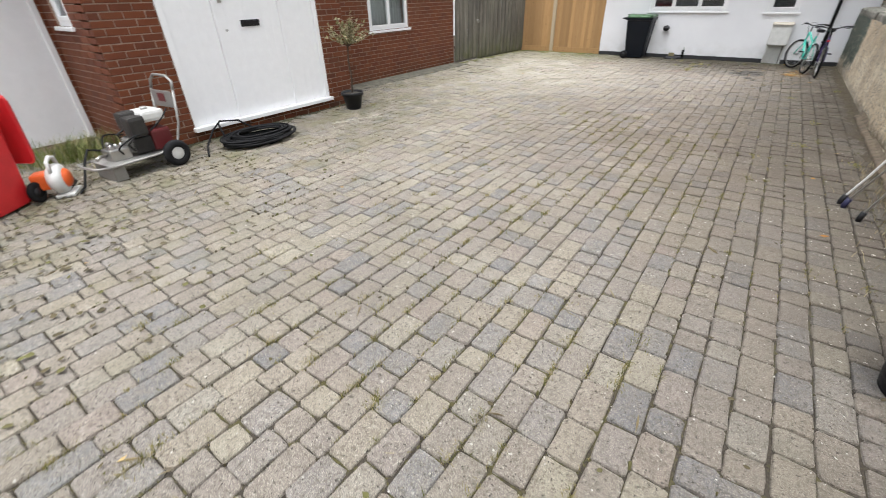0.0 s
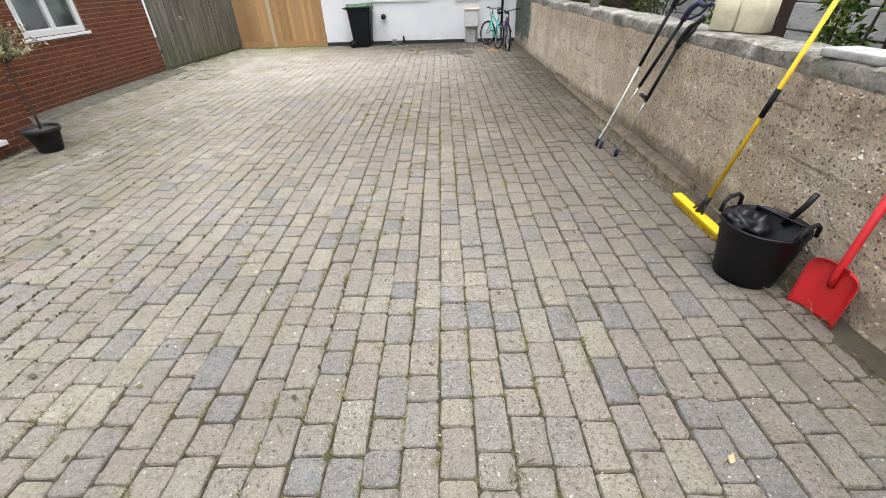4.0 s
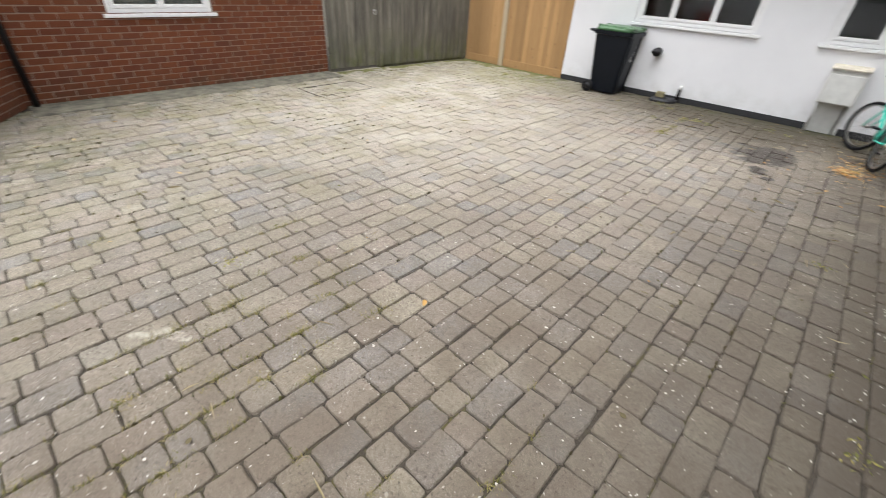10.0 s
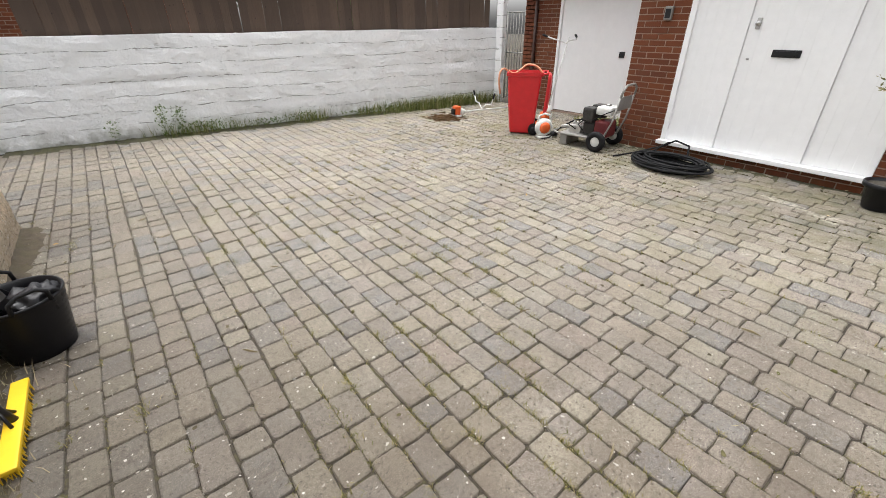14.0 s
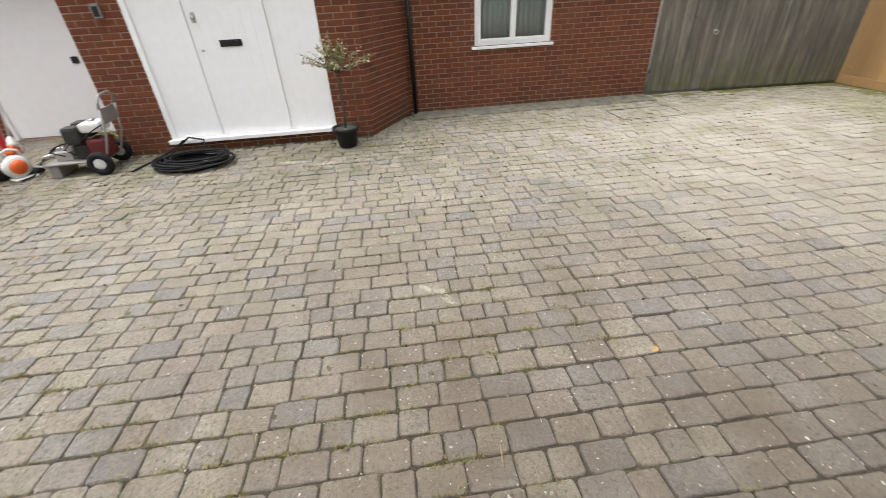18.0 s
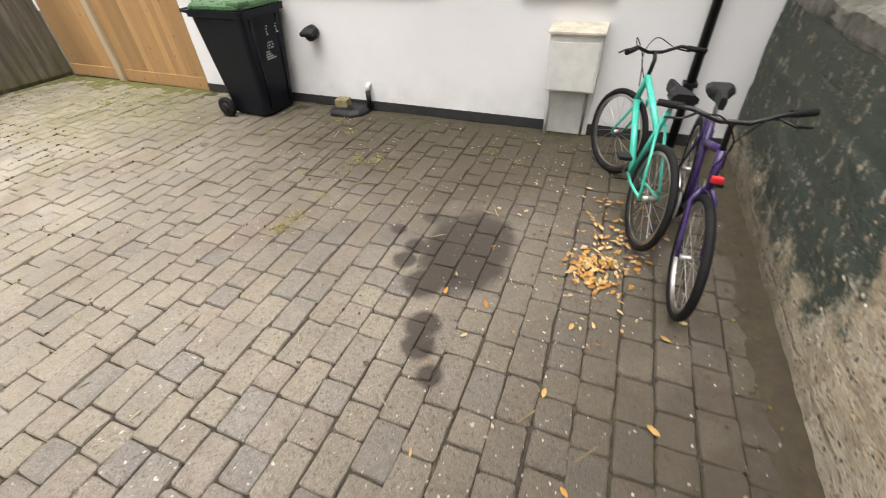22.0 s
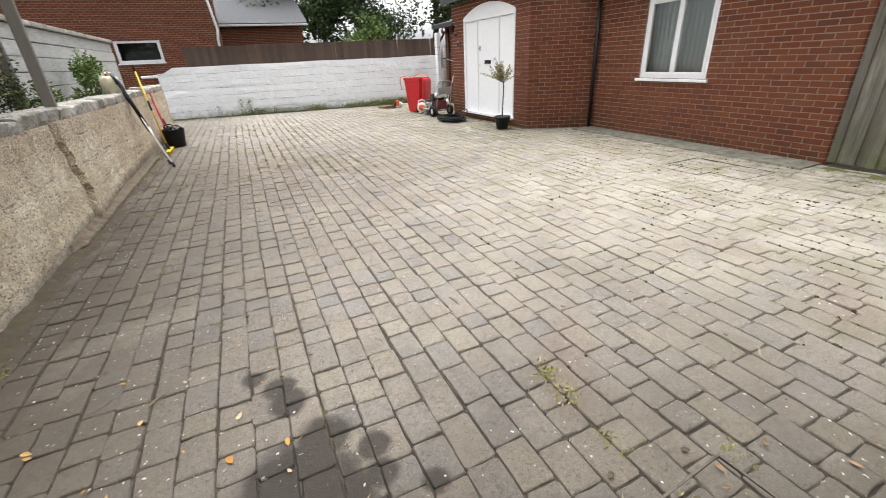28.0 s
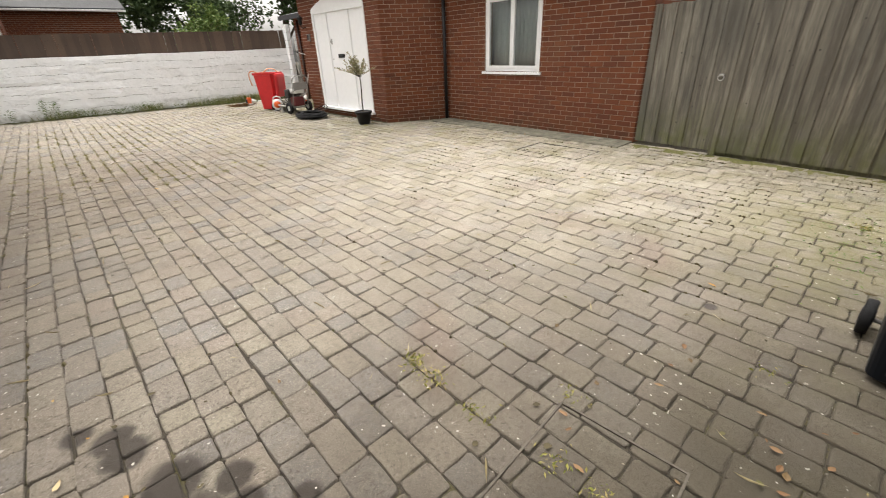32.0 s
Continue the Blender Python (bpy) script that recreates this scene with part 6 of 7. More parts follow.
    hp = bmesh.new()
    def pad(k, z):
        ring = [(-0.19, 0.13), (-0.20, -0.10), (-0.16, -0.155), (0.08, -0.165), (0.16, -0.10), (0.20, 0.02), (0.20, 0.13)]
        return [(a * k, 0.13 + (b - 0.13) * k, z) for a, b in ring]
    loft(hp, [pad(1.0, 0.0), pad(0.99, 0.03), pad(0.95, 0.045), pad(0.86, 0.062), pad(0.80, 0.066)])
    part("hopper", hp, plain("dusty_black_plastic", (0.017, 0.017, 0.020), 0.5, wear=0.25, spec=0.35), t)
    for i in range(7):
        part("slot", boxm(-0.02 + i * 0.016, -0.013 + i * 0.016, -0.09, -0.035, 0.064, 0.0685), BLACKRUB, t)
    sp = part("stone", boxm(-0.08, 0.055, -0.075, 0.05, 0.0665, 0.148, 0.012), SPONGE)
    tagged(sp, "mossy half paving stone resting on the hopper", "stone")
    sp.matrix_basis = pose(-2.10, 13.0, 0.0, 0, 0, 8)
    o = thing("waste_pipe", -1.85, FY, "white elbow waste pipe running into the hopper", "pipe")
    part("elbow", tube(bmesh.new(), [(0, 0.0, 0.26), (0, -0.03, 0.27), (0, -0.055, 0.255), (0, -0.06, 0.22)], 0.024, 12), WHITEPL, o)
    part("tail", tube(bmesh.new(), [(0, -0.06, 0.22), (0, -0.06, 0.055)], 0.026, 12), BLACKPL, o, "dark plastic tail pipe")


cottage_fixtures()


def house_fixtures():
    d = thing("downpipe", -6.98, 5.26, "black downpipe in the corner of the brick house", "pipe")
    part("pipe", tube(bmesh.new(), [(0.03, 0.02, 0.0), (0.03, 0.02, 2.5)], 0.036, 14), BLACKPL, d)
    d2 = thing("downpipe", -7.20, -2.02, "brown downpipe beside the white garage door", "pipe")
    part("pipe", tube(bmesh.new(), [(0.0, 0, 0.0), (0.0, 0, 2.4)], 0.034, 14), plain("brown_plastic", (0.06, 0.03, 0.022), 0.5), d2)
    l = thing("wall_lantern", -5.855, 1.30, "black carriage lantern on the brick porch", "lamp", z=2.1)
    part("arm", tube(bmesh.new(), [(0.0, 0, -0.06), (0.08, 0, -0.08), (0.13, 0, -0.03), (0.13, 0, 0.0)], 0.009, 8), BLACKPL, l)
    part("cage", lathe(bmesh.new(), [(0.045, 0.0), (0.06, 0.13), (0.085, 0.14), (0.03, 0.19), (0.01, 0.22), (0.0, 0.22)], 6, pose(0.13, 0, 0)), BLACKPL, l)
    k = thing("key_safe", -5.855, 1.43, "small grey keypad box on the brick porch", "key safe", z=1.80)
    part("case", boxm(0.0, 0.05, -0.05, 0.05, -0.07, 0.09, 0.008), GALV, k)
    part("cover", boxm(0.05, 0.058, -0.035, 0.035, -0.05, 0.06, 0.003), BLACKPL, k)
    g = thing("metal_gate", -7.45, -2.45, "narrow grey barred gate beside the white wall", "gate", turn=-98)
    fr = bmesh.new()
    for a in (0.0, 0.72):
        tube(fr, [(a, 0, 0.05), (a, 0, 1.95)], 0.018, 8)
    for z in (0.1, 1.1, 1.93):
        tube(fr, [(0, 0, z), (0.72, 0, z)], 0.014, 8)
    part("gate_frame", fr, GALV, g)
    for i in range(6):
        part("bar", tube(bmesh.new(), [(0.1 + i * 0.1, 0, 0.1), (0.1 + i * 0.1, 0, 1.93)], 0.009, 8), GALV, g)
    p = part("gate_post", boxm(-0.07, 0.07, -0.09, 0.09, 0, 2.35, 0.01), WHITEWASH)
    tagged(p, "white painted post at the end of the wall", "post")
    p.matrix_basis = pose(-7.28, -3.10, 0, 0, 0, 8)


house_fixtures()


EDGE = plain("dull_brown_steel", (0.13, 0.11, 0.085), 0.7, 0.3, wear=0.35, scale=30)


def cover(x, y, w, d, turn):
    """A recessed inspection cover: thin steel edge round set-in blocks."""
    c = thing("inspection_cover", x, y, "recessed steel-edged inspection cover set in the paving", "drain cover", z=0.0, turn=turn)
    for i, (a, b, e, f) in enumerate(((-w / 2, w / 2, -d / 2, -d / 2 + 0.01), (-w / 2, w / 2, d / 2 - 0.01, d / 2), (-w / 2, -w / 2 + 0.01, -d / 2 + .01, d / 2 - .01), (w / 2 - 0.01, w / 2, -d / 2 + .01, d / 2 - .01))):
        part("edge", boxm(a, b, e, f, -0.02, 0.007, 0.001), EDGE, c)


cover(-1.38, 11.98, 0.66, 0.54, 4)
cover(-5.85, 8.9, 0.62, 1.05, 0)

# ---- beyond the walls ----
HEDGE = make_leaf("hedge_leaf", [(0, (0.018, 0.030, 0.006)), (0.45, (0.045, 0.065, 0.012)), (0.75, (0.085, 0.11, 0.022)), (0.93, (0.17, 0.18, 0.045)), (1, (0.26, 0.21, 0.10))])
TREELEAF = make_leaf("tree_leaf", [(0, (0.03, 0.055, 0.018)), (0.5, (0.055, 0.09, 0.03)), (1, (0.10, 0.14, 0.05))])
WEEDLEAF = make_leaf("weed_leaf", [(0, (0.05, 0.10, 0.015)), (0.5, (0.10, 0.16, 0.03)), (1, (0.20, 0.24, 0.07))])
GRASS = make_leaf("grass_blade", [(0, (0.085, 0.12, 0.025)), (0.5, (0.18, 0.21, 0.055)), (0.8, (0.32, 0.30, 0.13)), (1, (0.44, 0.38, 0.22))])
DRYLEAF = make_leaf("fallen_leaf", [(0, (0.30, 0.13, 0.03)), (0.3, (0.42, 0.22, 0.05)), (0.6, (0.46, 0.33, 0.15)), (0.85, (0.52, 0.42, 0.24)), (1, (0.20, 0.085, 0.04))], 0.7)
YELLOWWEED = make_leaf("yellowing_weed_leaf", [(0, (0.12, 0.14, 0.03)), (0.5, (0.26, 0.25, 0.06)), (1, (0.38, 0.30, 0.12))])
STRAW = make_leaf("dry_straw", [(0, (0.30, 0.24, 0.13)), (0.6, (0.42, 0.36, 0.22)), (1, (0.20, 0.15, 0.09))])
CRUMB = make_leaf("pale_grit", [(0, (0.46, 0.43, 0.37)), (0.7, (0.60, 0.57, 0.51)), (1, (0.28, 0.24, 0.18))], 0.9)
CLOD = make_leaf("dark_soil_clod", [(0, (0.06, 0.05, 0.03)), (0.6, (0.11, 0.09, 0.05)), (1, (0.12, 0.12, 0.04))], 1.0)


def make_panel():
    k = Mat("weathered_grey_panel")
    col = k.mix(k.noise(3, 5, 0.6, (1, 1, 3)), (0.46, 0.455, 0.43), (0.33, 0.325, 0.30))
    col = k.mix(k.math("MULTIPLY", k.noise(14, 5, 0.7, (0.5, 0.5, 3), lo=0.55, hi=0.68), 0.7), col, (0.12, 0.115, 0.095))
    col = k.mix(k.math("MULTIPLY", k.piece(), 0.3), col, (0.66, 0.66, 0.64))
    k.bump(k.noise(20, 5, 0.7, (1, 1, 4)), 0.5, 0.012)
    return k.done(col, 0.92)


PANEL = make_panel()
shed = thing("panel_shed", 2.6, -2.8, "long grey concrete-panel shed behind the boundary wall", "shed")
for j in range(9):
    z = 0.25 + j * 0.225
    for a, b_ in ((0.0, 3.3), (3.34, 6.6), (7.05, 9.95)):
        pb = boxm(0.0, 0.05, a, b_, 0, 0.217, 0.012)
        bmesh.ops.subdivide_edges(pb, edges=[e for e in pb.edges if abs(e.verts[0].co.y - e.verts[1].co.y) > 1], cuts=24)
        for v in pb.verts:
            v.co.x += 0.012 * noise.noise(Vector((0, v.co.y * 1.6, z * 4)))
            v.co.z += 0.006 * noise.noise(Vector((3, v.co.y * 2.1, z * 4)))
        q = part("panel", pb, PANEL, shed)
        q.location = (random.Random(j * 7 + int(a)).uniform(-0.008, 0.008), 0, z)
part("footing", boxm(0.0, 0.3, 0.0, 9.95, 0.0, 0.25, 0.01), CONCRETE, shed)
part("cap", boxm(-0.06, 0.30, -0.05, 10.0, 2.275, 2.36, 0.02), COPING, shed)
part("post", boxm(0.02, 0.12, 6.62, 7.03, 0.25, 2.27, 0.01), plain("dark_brown_timber", (0.05, 0.025, 0.018), 0.8, wear=0.3), shed, "dark brown timber infill between panels")
part("rear_wall", boxm(0.06, 0.3, 0.0, 9.95, 0.25, 2.27), CONCRETE, shed)
PALEPOST = make_wood("bleached_post_timber", (0.33, 0.30, 0.25), (0.21, 0.19, 0.15), (0.38, 0.35, 0.30), 0.9)
tp = part("timber_post", boxm(-0.05, 0.05, -0.05, 0.05, 0.0, 3.2, 0.010), PALEPOST)
tagged(tp, "tall grey timber post standing on the concrete wall", "post")
tp.matrix_basis = pose(1.56, 6.40, 1.17, 0, 0, 10)


def trunk_tree(x, y, h, r, label, spread, count, size, seed, base=0.45, material=None):
    """A tapered trunk, forking limbs and a crown of separate leaves in uneven clumps."""
    rnd = random.Random(seed)
    t = thing("tree", x, y, label, "tree")
    tr = bmesh.new()
    top = h * 0.75
    tube(tr, [(0, 0, 0), (0.02 * h, 0.01 * h, h * 0.2), (-0.01 * h, 0.02 * h, h * 0.45), (0.01 * h, 0, top)], r, 12, True, r * 0.35)
    part("trunk", tr, BARK, t)
    clumps = []
    lb = bmesh.new()
    for i in range(11):
        a = rnd.uniform(0, 6.28)
        z0 = h * rnd.uniform(base * 0.8, 0.7)
        ln = spread * rnd.uniform(0.5, 1.0)
        e = Vector((math.cos(a) * ln, math.sin(a) * ln, z0 + h * rnd.uniform(0.05, 0.35)))
        m = Vector((e.x * 0.45, e.y * 0.45, z0 + (e.z - z0) * 0.6))
        tube(lb, [(0, 0, z0), m, e], r * 0.3, 7, False, r * 0.07)
        clumps += [(e, ln * 0.45), (m + Vector((rnd.gauss(0, .3), rnd.gauss(0, .3), 0.5)), ln * 0.4)]
        for k in range(3):
            clumps.append((m.lerp(e, rnd.random()) + Vector((rnd.gauss(0, 0.25 * ln), rnd.gauss(0, 0.25 * ln), rnd.gauss(0, 0.2 * ln))), ln * rnd.uniform(0.2, 0.4)))
    part("limbs", lb, BARK, t)
    places = []
    for i in range(count):
        c, rad = clumps[rnd.randrange(len(clumps))]
        d = Vector((rnd.gauss(0, 1), rnd.gauss(0, 1), rnd.gauss(0, 0.75)))
        d = d.normalized() * rad * rnd.random() ** 0.4
        places.append((c + d, d.normalized() * 0.5))
    lf = leaf_mesh("crown", places, size, material or TREELEAF, rnd, t, 1.7)
    return t


def hedge(label, x0, x1, y0, y1, z0, z1, count, size, seed, lumps=22, material=None, lump=(0.25, 0.55)):
    rnd = random.Random(seed)
    t = thing("hedge", (x0 + x1) / 2, (y0 + y1) / 2, label, "hedge", z=0.0)
    cx, cy = (x0 + x1) / 2, (y0 + y1) / 2
    blobs = [(Vector((rnd.uniform(x0, x1) - cx, rnd.uniform(y0, y1) - cy, rnd.uniform(z0, z1))), rnd.uniform(*lump)) for _ in range(lumps)]
    st = bmesh.new()
    for c, r in blobs:
        p = Vector((c.x * 0.6, c.y + rnd.uniform(-.3, .3), 0.0))
        tube(st, [p, p.lerp(c, 0.5) + Vector((rnd.gauss(0, .08), rnd.gauss(0, .08), 0)), c], 0.02, 5, False, 0.006)
    part("stem_rest", st, BARK, t)["kind"] = "stuff"
    places = []
    for i in range(count):
        c, r = blobs[rnd.randrange(lumps)]
        d = Vector((rnd.gauss(0, 1), rnd.gauss(0, 1), rnd.gauss(0, 1))).normalized() * r * rnd.random() ** 0.35
        q = c + d
        if q.x + cx < 1.68 or (q.x + cx < 1.9 and q.z < 1.26):
            continue
        places.append((q, d.normalized() * 0.6))
    leaf_mesh("foliage", places, size, material or HEDGE, rnd, t, 2.0)["kind"] = "stuff"
    return t


trunk_tree(2.28, 7.45, 7.0, 0.30, "thick-trunked tree behind the concrete wall", 2.6, 9000, 0.12, 41, 0.62)
hedge("dense green shrubs overhanging the concrete wall", 1.95, 3.6, 7.3, 13.6, 0.9, 3.0, 42000, 0.075, 42, 80)
hedge("dark evergreen shrub beside the white cottage", 1.95, 2.8, 11.6, 14.2, 0.9, 3.2, 15000, 0.07, 48, 26)
hedge("green shrubs beside the timber post", 2.1, 2.9, 7.1, 8.3, 0.9, 2.3, 9000, 0.045, 43, 12, None, (0.2, 0.35))
hedge("broad-leaved weeds growing over the wall coping", 2.05, 2.35, 1.9, 2.75, 1.05, 1.7, 2200, 0.06, 44, 9, WEEDLEAF, (0.12, 0.26))
hedge("broad-leaved weeds growing beside the shed", 2.15, 2.4, 4.1, 4.5, 1.1, 1.5, 900, 0.05, 45, 5, WEEDLEAF, (0.1, 0.2))
hedge("broad-leaved weeds growing beside the shed", 2.0, 2.25, 0.6, 1.6, 1.0, 1.3, 800, 0.055, 46, 5, WEEDLEAF, (0.1, 0.2))
hedge("leafy shrub trailing by the timber post", 1.95, 2.25, 5.55, 6.05, 1.1, 1.7, 1500, 0.04, 47, 6, None, (0.12, 0.22))
# raised bed behind the wall, from which the shrubs grow
bank = part("garden_bank", boxm(1.81, 9.0, -0.9, 16.0, -0.2, 0.9, 0.05), SOIL)
tagged(bank, "dark soil of the raised garden behind the wall", "ground", kind="structure")


# ---- buildings to the north ----
def white_house(x, y, w, d, h, openings, label, roof_h, fascia=True):
    b = thing("white_house", x, y, label, "house")
    f = part("front_wall", wall_mesh(w, 0.25, h, openings), RENDER, b)
    part("side_wall", boxm(0, 0.25, 0.252, d, 0, h), RENDER, b)
    part("side_wall", boxm(w - 0.25, w, 0.252, d, 0, h), RENDER, b)
    part("rear_wall", boxm(0.252, w - 0.252, d - 0.25, d, 0, h), RENDER, b)
    # added dark board, its colour stands for the shade indoors
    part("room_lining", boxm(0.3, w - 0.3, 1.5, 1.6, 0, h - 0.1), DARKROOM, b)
    r = bmesh.new()
    loft(r, [[(-0.25, -0.3, h - 0.02), (w + 0.25, -0.3, h - 0.02), (w + 0.25, -0.3, h + 0.12), (-0.25, -0.3, h + 0.12)], [(-0.25, d / 2, h + roof_h), (w + 0.25, d / 2, h + roof_h), (w + 0.25, d / 2, h + roof_h + 0.1), (-0.25, d / 2, h + roof_h + 0.1)], [(-0.25, d + 0.3, h - 0.02), (w + 0.25, d + 0.3, h - 0.02), (w + 0.25, d + 0.3, h + 0.12), (-0.25, d + 0.3, h + 0.12)]])
    part("roof", r, SLATE, b)
    for o in openings:
        at(window(f, "window", o[1] - o[0], o[3] - o[2], (0.5, 0.5) if o[1] - o[0] > 0.6 else (1.0,)), pose(o[0], 0.03, o[2]))
    return b


white_house(-15.0, 18.0, 6.8, 6.0, 5.4, [(3.4, 4.05, 2.62, 3.6), (5.15, 5.75, 2.72, 3.7), (1.2, 2.0, 2.6, 3.6)], "white rendered two-storey house beyond the fences", 1.8)
leanto = thing("lean_to", -15.0, 17.0, "low lean-to with a dark felt roof beyond the fence", "shed")
part("front_wall", boxm(0, 6.6, 0.0, 0.2, 0, 2.1, 0.01), RENDER, leanto)
ro = bmesh.new()
loft(ro, [[(-0.1, -0.2, 2.08), (6.7, -0.2, 2.08), (6.7, 0.95, 2.28), (-0.1, 0.95, 2.28)], [(-0.1, -0.2, 2.18), (6.7, -0.2, 2.18), (6.7, 0.95, 2.38), (-0.1, 0.95, 2.38)]])
part("roof", ro, SLATE, leanto)
white_house(-7.35, 16.2, 4.2, 4.0, 2.62, [(0.55, 1.10, 1.55, 2.25), (1.18, 1.78, 1.55, 2.25), (2.15, 2.75, 1.55, 2.25)], "low white rendered extension beyond the golden fence", 0.5)

# ---- to the south ----
pier = thing("brick_pier", 2.22, -4.95, "brick gate pier with a white cap at the wall end", "pier", turn=-6)
core = part("shaft", boxm(-0.165, 0.165, -0.165, 0.165, 0, 1.34), MORTAR, pier)
for k in range(4):
    face = part("face", boxm(0, 0.33, 0.0, 0.002, 0, 1.34), MORTAR, pier)
    face.matrix_basis = pose(0, 0, 0, 0, 0, 90 * k) @ pose(-0.165, -0.167, 0)
    lay_bricks(face, brick_rects(0.33, 1.34), lambda u, z: True, BRICK, 50 + k)
part("cap", boxm(-0.22, 0.22, -0.22, 0.22, 1.34, 1.42, 0.03), WHITEWASH, pier, "white painted cap stone")


def brick_house(x, y, w, h, holes, label, roof_h, seed):
    """A house whose front looks north."""
    b = thing("brick_house", x, y, label, "house")
    bpy.context.view_layer.update()
    wl = brick_wall("front_wall", b, x + w, y, 180, w, h, holes, lambda u, z: False, "", seed)
    for xx in (0.0, w - 0.25):
        s = part("side_wall", boxm(xx, xx + 0.25, -6.0, -0.252, 0, h), BRICK, b)
    part("rear_wall", boxm(0.252, w - 0.252, -6.0, -5.75, 0, h), BRICK, b)
    # added dark board so that the openings look unlit
    part("room_lining", boxm(0.4, w - 0.4, -1.6, -1.5, 0, h), DARKROOM, b)
    r = bmesh.new()
    loft(r, [[(-0.3, 0.35, h), (w + 0.3, 0.35, h), (w + 0.3, 0.35, h + 0.12), (-0.3, 0.35, h + 0.12)], [(-0.3, -3.0, h + roof_h), (w + 0.3, -3.0, h + roof_h), (w + 0.3, -3.0, h + roof_h + 0.1), (-0.3, -3.0, h + roof_h + 0.1)], [(-0.3, -6.3, h), (w + 0.3, -6.3, h), (w + 0.3, -6.3, h + 0.12), (-0.3, -6.3, h + 0.12)]])
    part("roof", r, SLATE, b)
    part("gutter", boxm(-0.3, w + 0.3, 0.36, 0.46, h - 0.03, h + 0.06, 0.02), WHITEPL, b)
    for o in holes:
        at(window(wl, "window", o[1] - o[0], o[3] - o[2], (1.0,)), pose(o[0], 0.03, o[2]))
    return b


bh = brick_house(-0.1, -9.0, 8.5, 5.2, [(4.72, 6.27, 1.87, 2.69)], "red brick neighbouring house with a small white window", 2.2, 61)
part("downpipe", tube(bmesh.new(), [(0.12, 0.06, 0.0), (0.12, 0.06, 2.6), (0.05, 0.06, 3.0), (0.3, 0.06, 5.1)], 0.05, 10), WHITEPL, bh, "white downpipe")
brick_house(-4.3, -15.0, 4.6, 3.55, [], "red brick house with a slate roof in the distance", 1.5, 62)
trunk_tree(-3.8, -21.0, 9.5, 0.3, "large leafy tree beyond the dark fence", 3.6, 16000, 0.24, 51, 0.25)
trunk_tree(-8.6, -19.0, 9.0, 0.3, "large leafy tree beyond the dark fence", 3.6, 16000, 0.24, 52, 0.25)
trunk_tree(-13.5, -17.0, 9.0, 0.3, "large leafy tree beyond the dark fence", 3.6, 12000, 0.24, 53, 0.25)
trunk_tree(-6.2, -9.0, 3.4, 0.08, "young bright-leaved tree beyond the dark fence", 1.1, 4000, 0.12, 54, 0.4, WEEDLEAF)
trunk_tree(6.8, 10.0, 8.0, 0.26, "tall leafy tree beyond the garden shrubs", 3.2, 9000, 0.22, 55, 0.3)


# ---- growth and litter on the ground ----
def scatter(name, label, category, places, size, material, seed, long=2.2, droop=0.3, flat=False):
    rnd = random.Random(seed)
    ob = leaf_mesh(name, places, size, material, rnd, None, long, droop)
    return tagged(ob, label, category, kind="stuff")


def blades(places, h, rnd, lean=0.5):
    """Upright grass blades as thin bent triangles."""
    vs, fs = [], []
    for p in places:
        a = rnd.uniform(0, 6.28)
        k = h * rnd.uniform(0.4, 1.3)
        d = Vector((math.cos(a), math.sin(a), 0)) * k * rnd.uniform(0.1, lean)
        s = Vector((-math.sin(a), math.cos(a), 0)) * (0.002 + 0.012 * k)
        n = len(vs)
        vs += [p + s, p - s, p + d * 0.35 + Vector((0, 0, k * 0.6)) + s * 0.6, p + d * 0.35 + Vector((0, 0, k * 0.6)) - s * 0.6, p + d + Vector((0, 0, k * 0.95))]
        fs += [(n, n + 1, n + 3, n + 2), (n + 2, n + 3, n + 4)]
    return [tuple(v) for v in vs], fs


rg = random.Random(71)
ww_dir = (WW1 - WW0).normalized()
ww_out = Vector((-ww_dir.y, ww_dir.x, 0))


def ww_point(u, off):
    return WW0 + ww_dir * u + ww_out * off


grass_pts = []
for i in range(2600):
    u = rg.uniform(0.4, 7.6)
    if noise.noise(Vector((u * 1.4, 0, 4))) + 0.25 > rg.random() * 0.8:
        grass_pts.append(ww_point(u, 0.02 + abs(rg.gauss(0, 0.10))))
for i in range(2600):
    u = rg.gauss(1.5, 0.75)
    grass_pts.append(ww_point(max(0.1, u), 0.02 + abs(rg.gauss(0, 0.14))))
for i in range(900):
    grass_pts.append(Vector((-6.75 + abs(rg.gauss(0, 0.28)), rg.gauss(0.5, 0.3), 0.0)))
v, f = blades(grass_pts, 0.24, rg, 0.9)
tagged(raw("grass_verge", v, f, GRASS), "rough grass at the foot of the white wall and garage door", "grass", kind="stuff")
weeds = []
for u0, n, hh, sp in ((6.5, 260, 0.22, 0.22), (6.9, 160, 0.5, 0.05), (7.15, 160, 0.55, 0.05), (5.4, 160, 0.15, 0.2), (4.7, 140, 0.2, 0.2), (7.9, 70, 0.35, 0.06), (3.6, 120, 0.12, 0.25), (2.6, 160, 0.12, 0.3)):
    for i in range(n):
        p = ww_point(u0 + rg.gauss(0, sp), 0.05 + abs(rg.gauss(0, 0.07)))
        weeds.append((Vector((p.x, p.y, rg.random() ** 0.7 * hh)), Vector((0, 0, 0.5))))
scatter("wall_weeds", "leafy green weeds at the foot of the white wall", "weeds", weeds, 0.042, WEEDLEAF, 72)

TUFT = make_leaf("joint_grass_blade", [(0, (0.085, 0.088, 0.022)), (0.5, (0.16, 0.145, 0.042)), (0.85, (0.28, 0.235, 0.09)), (1, (0.36, 0.28, 0.15))])
tufts = []
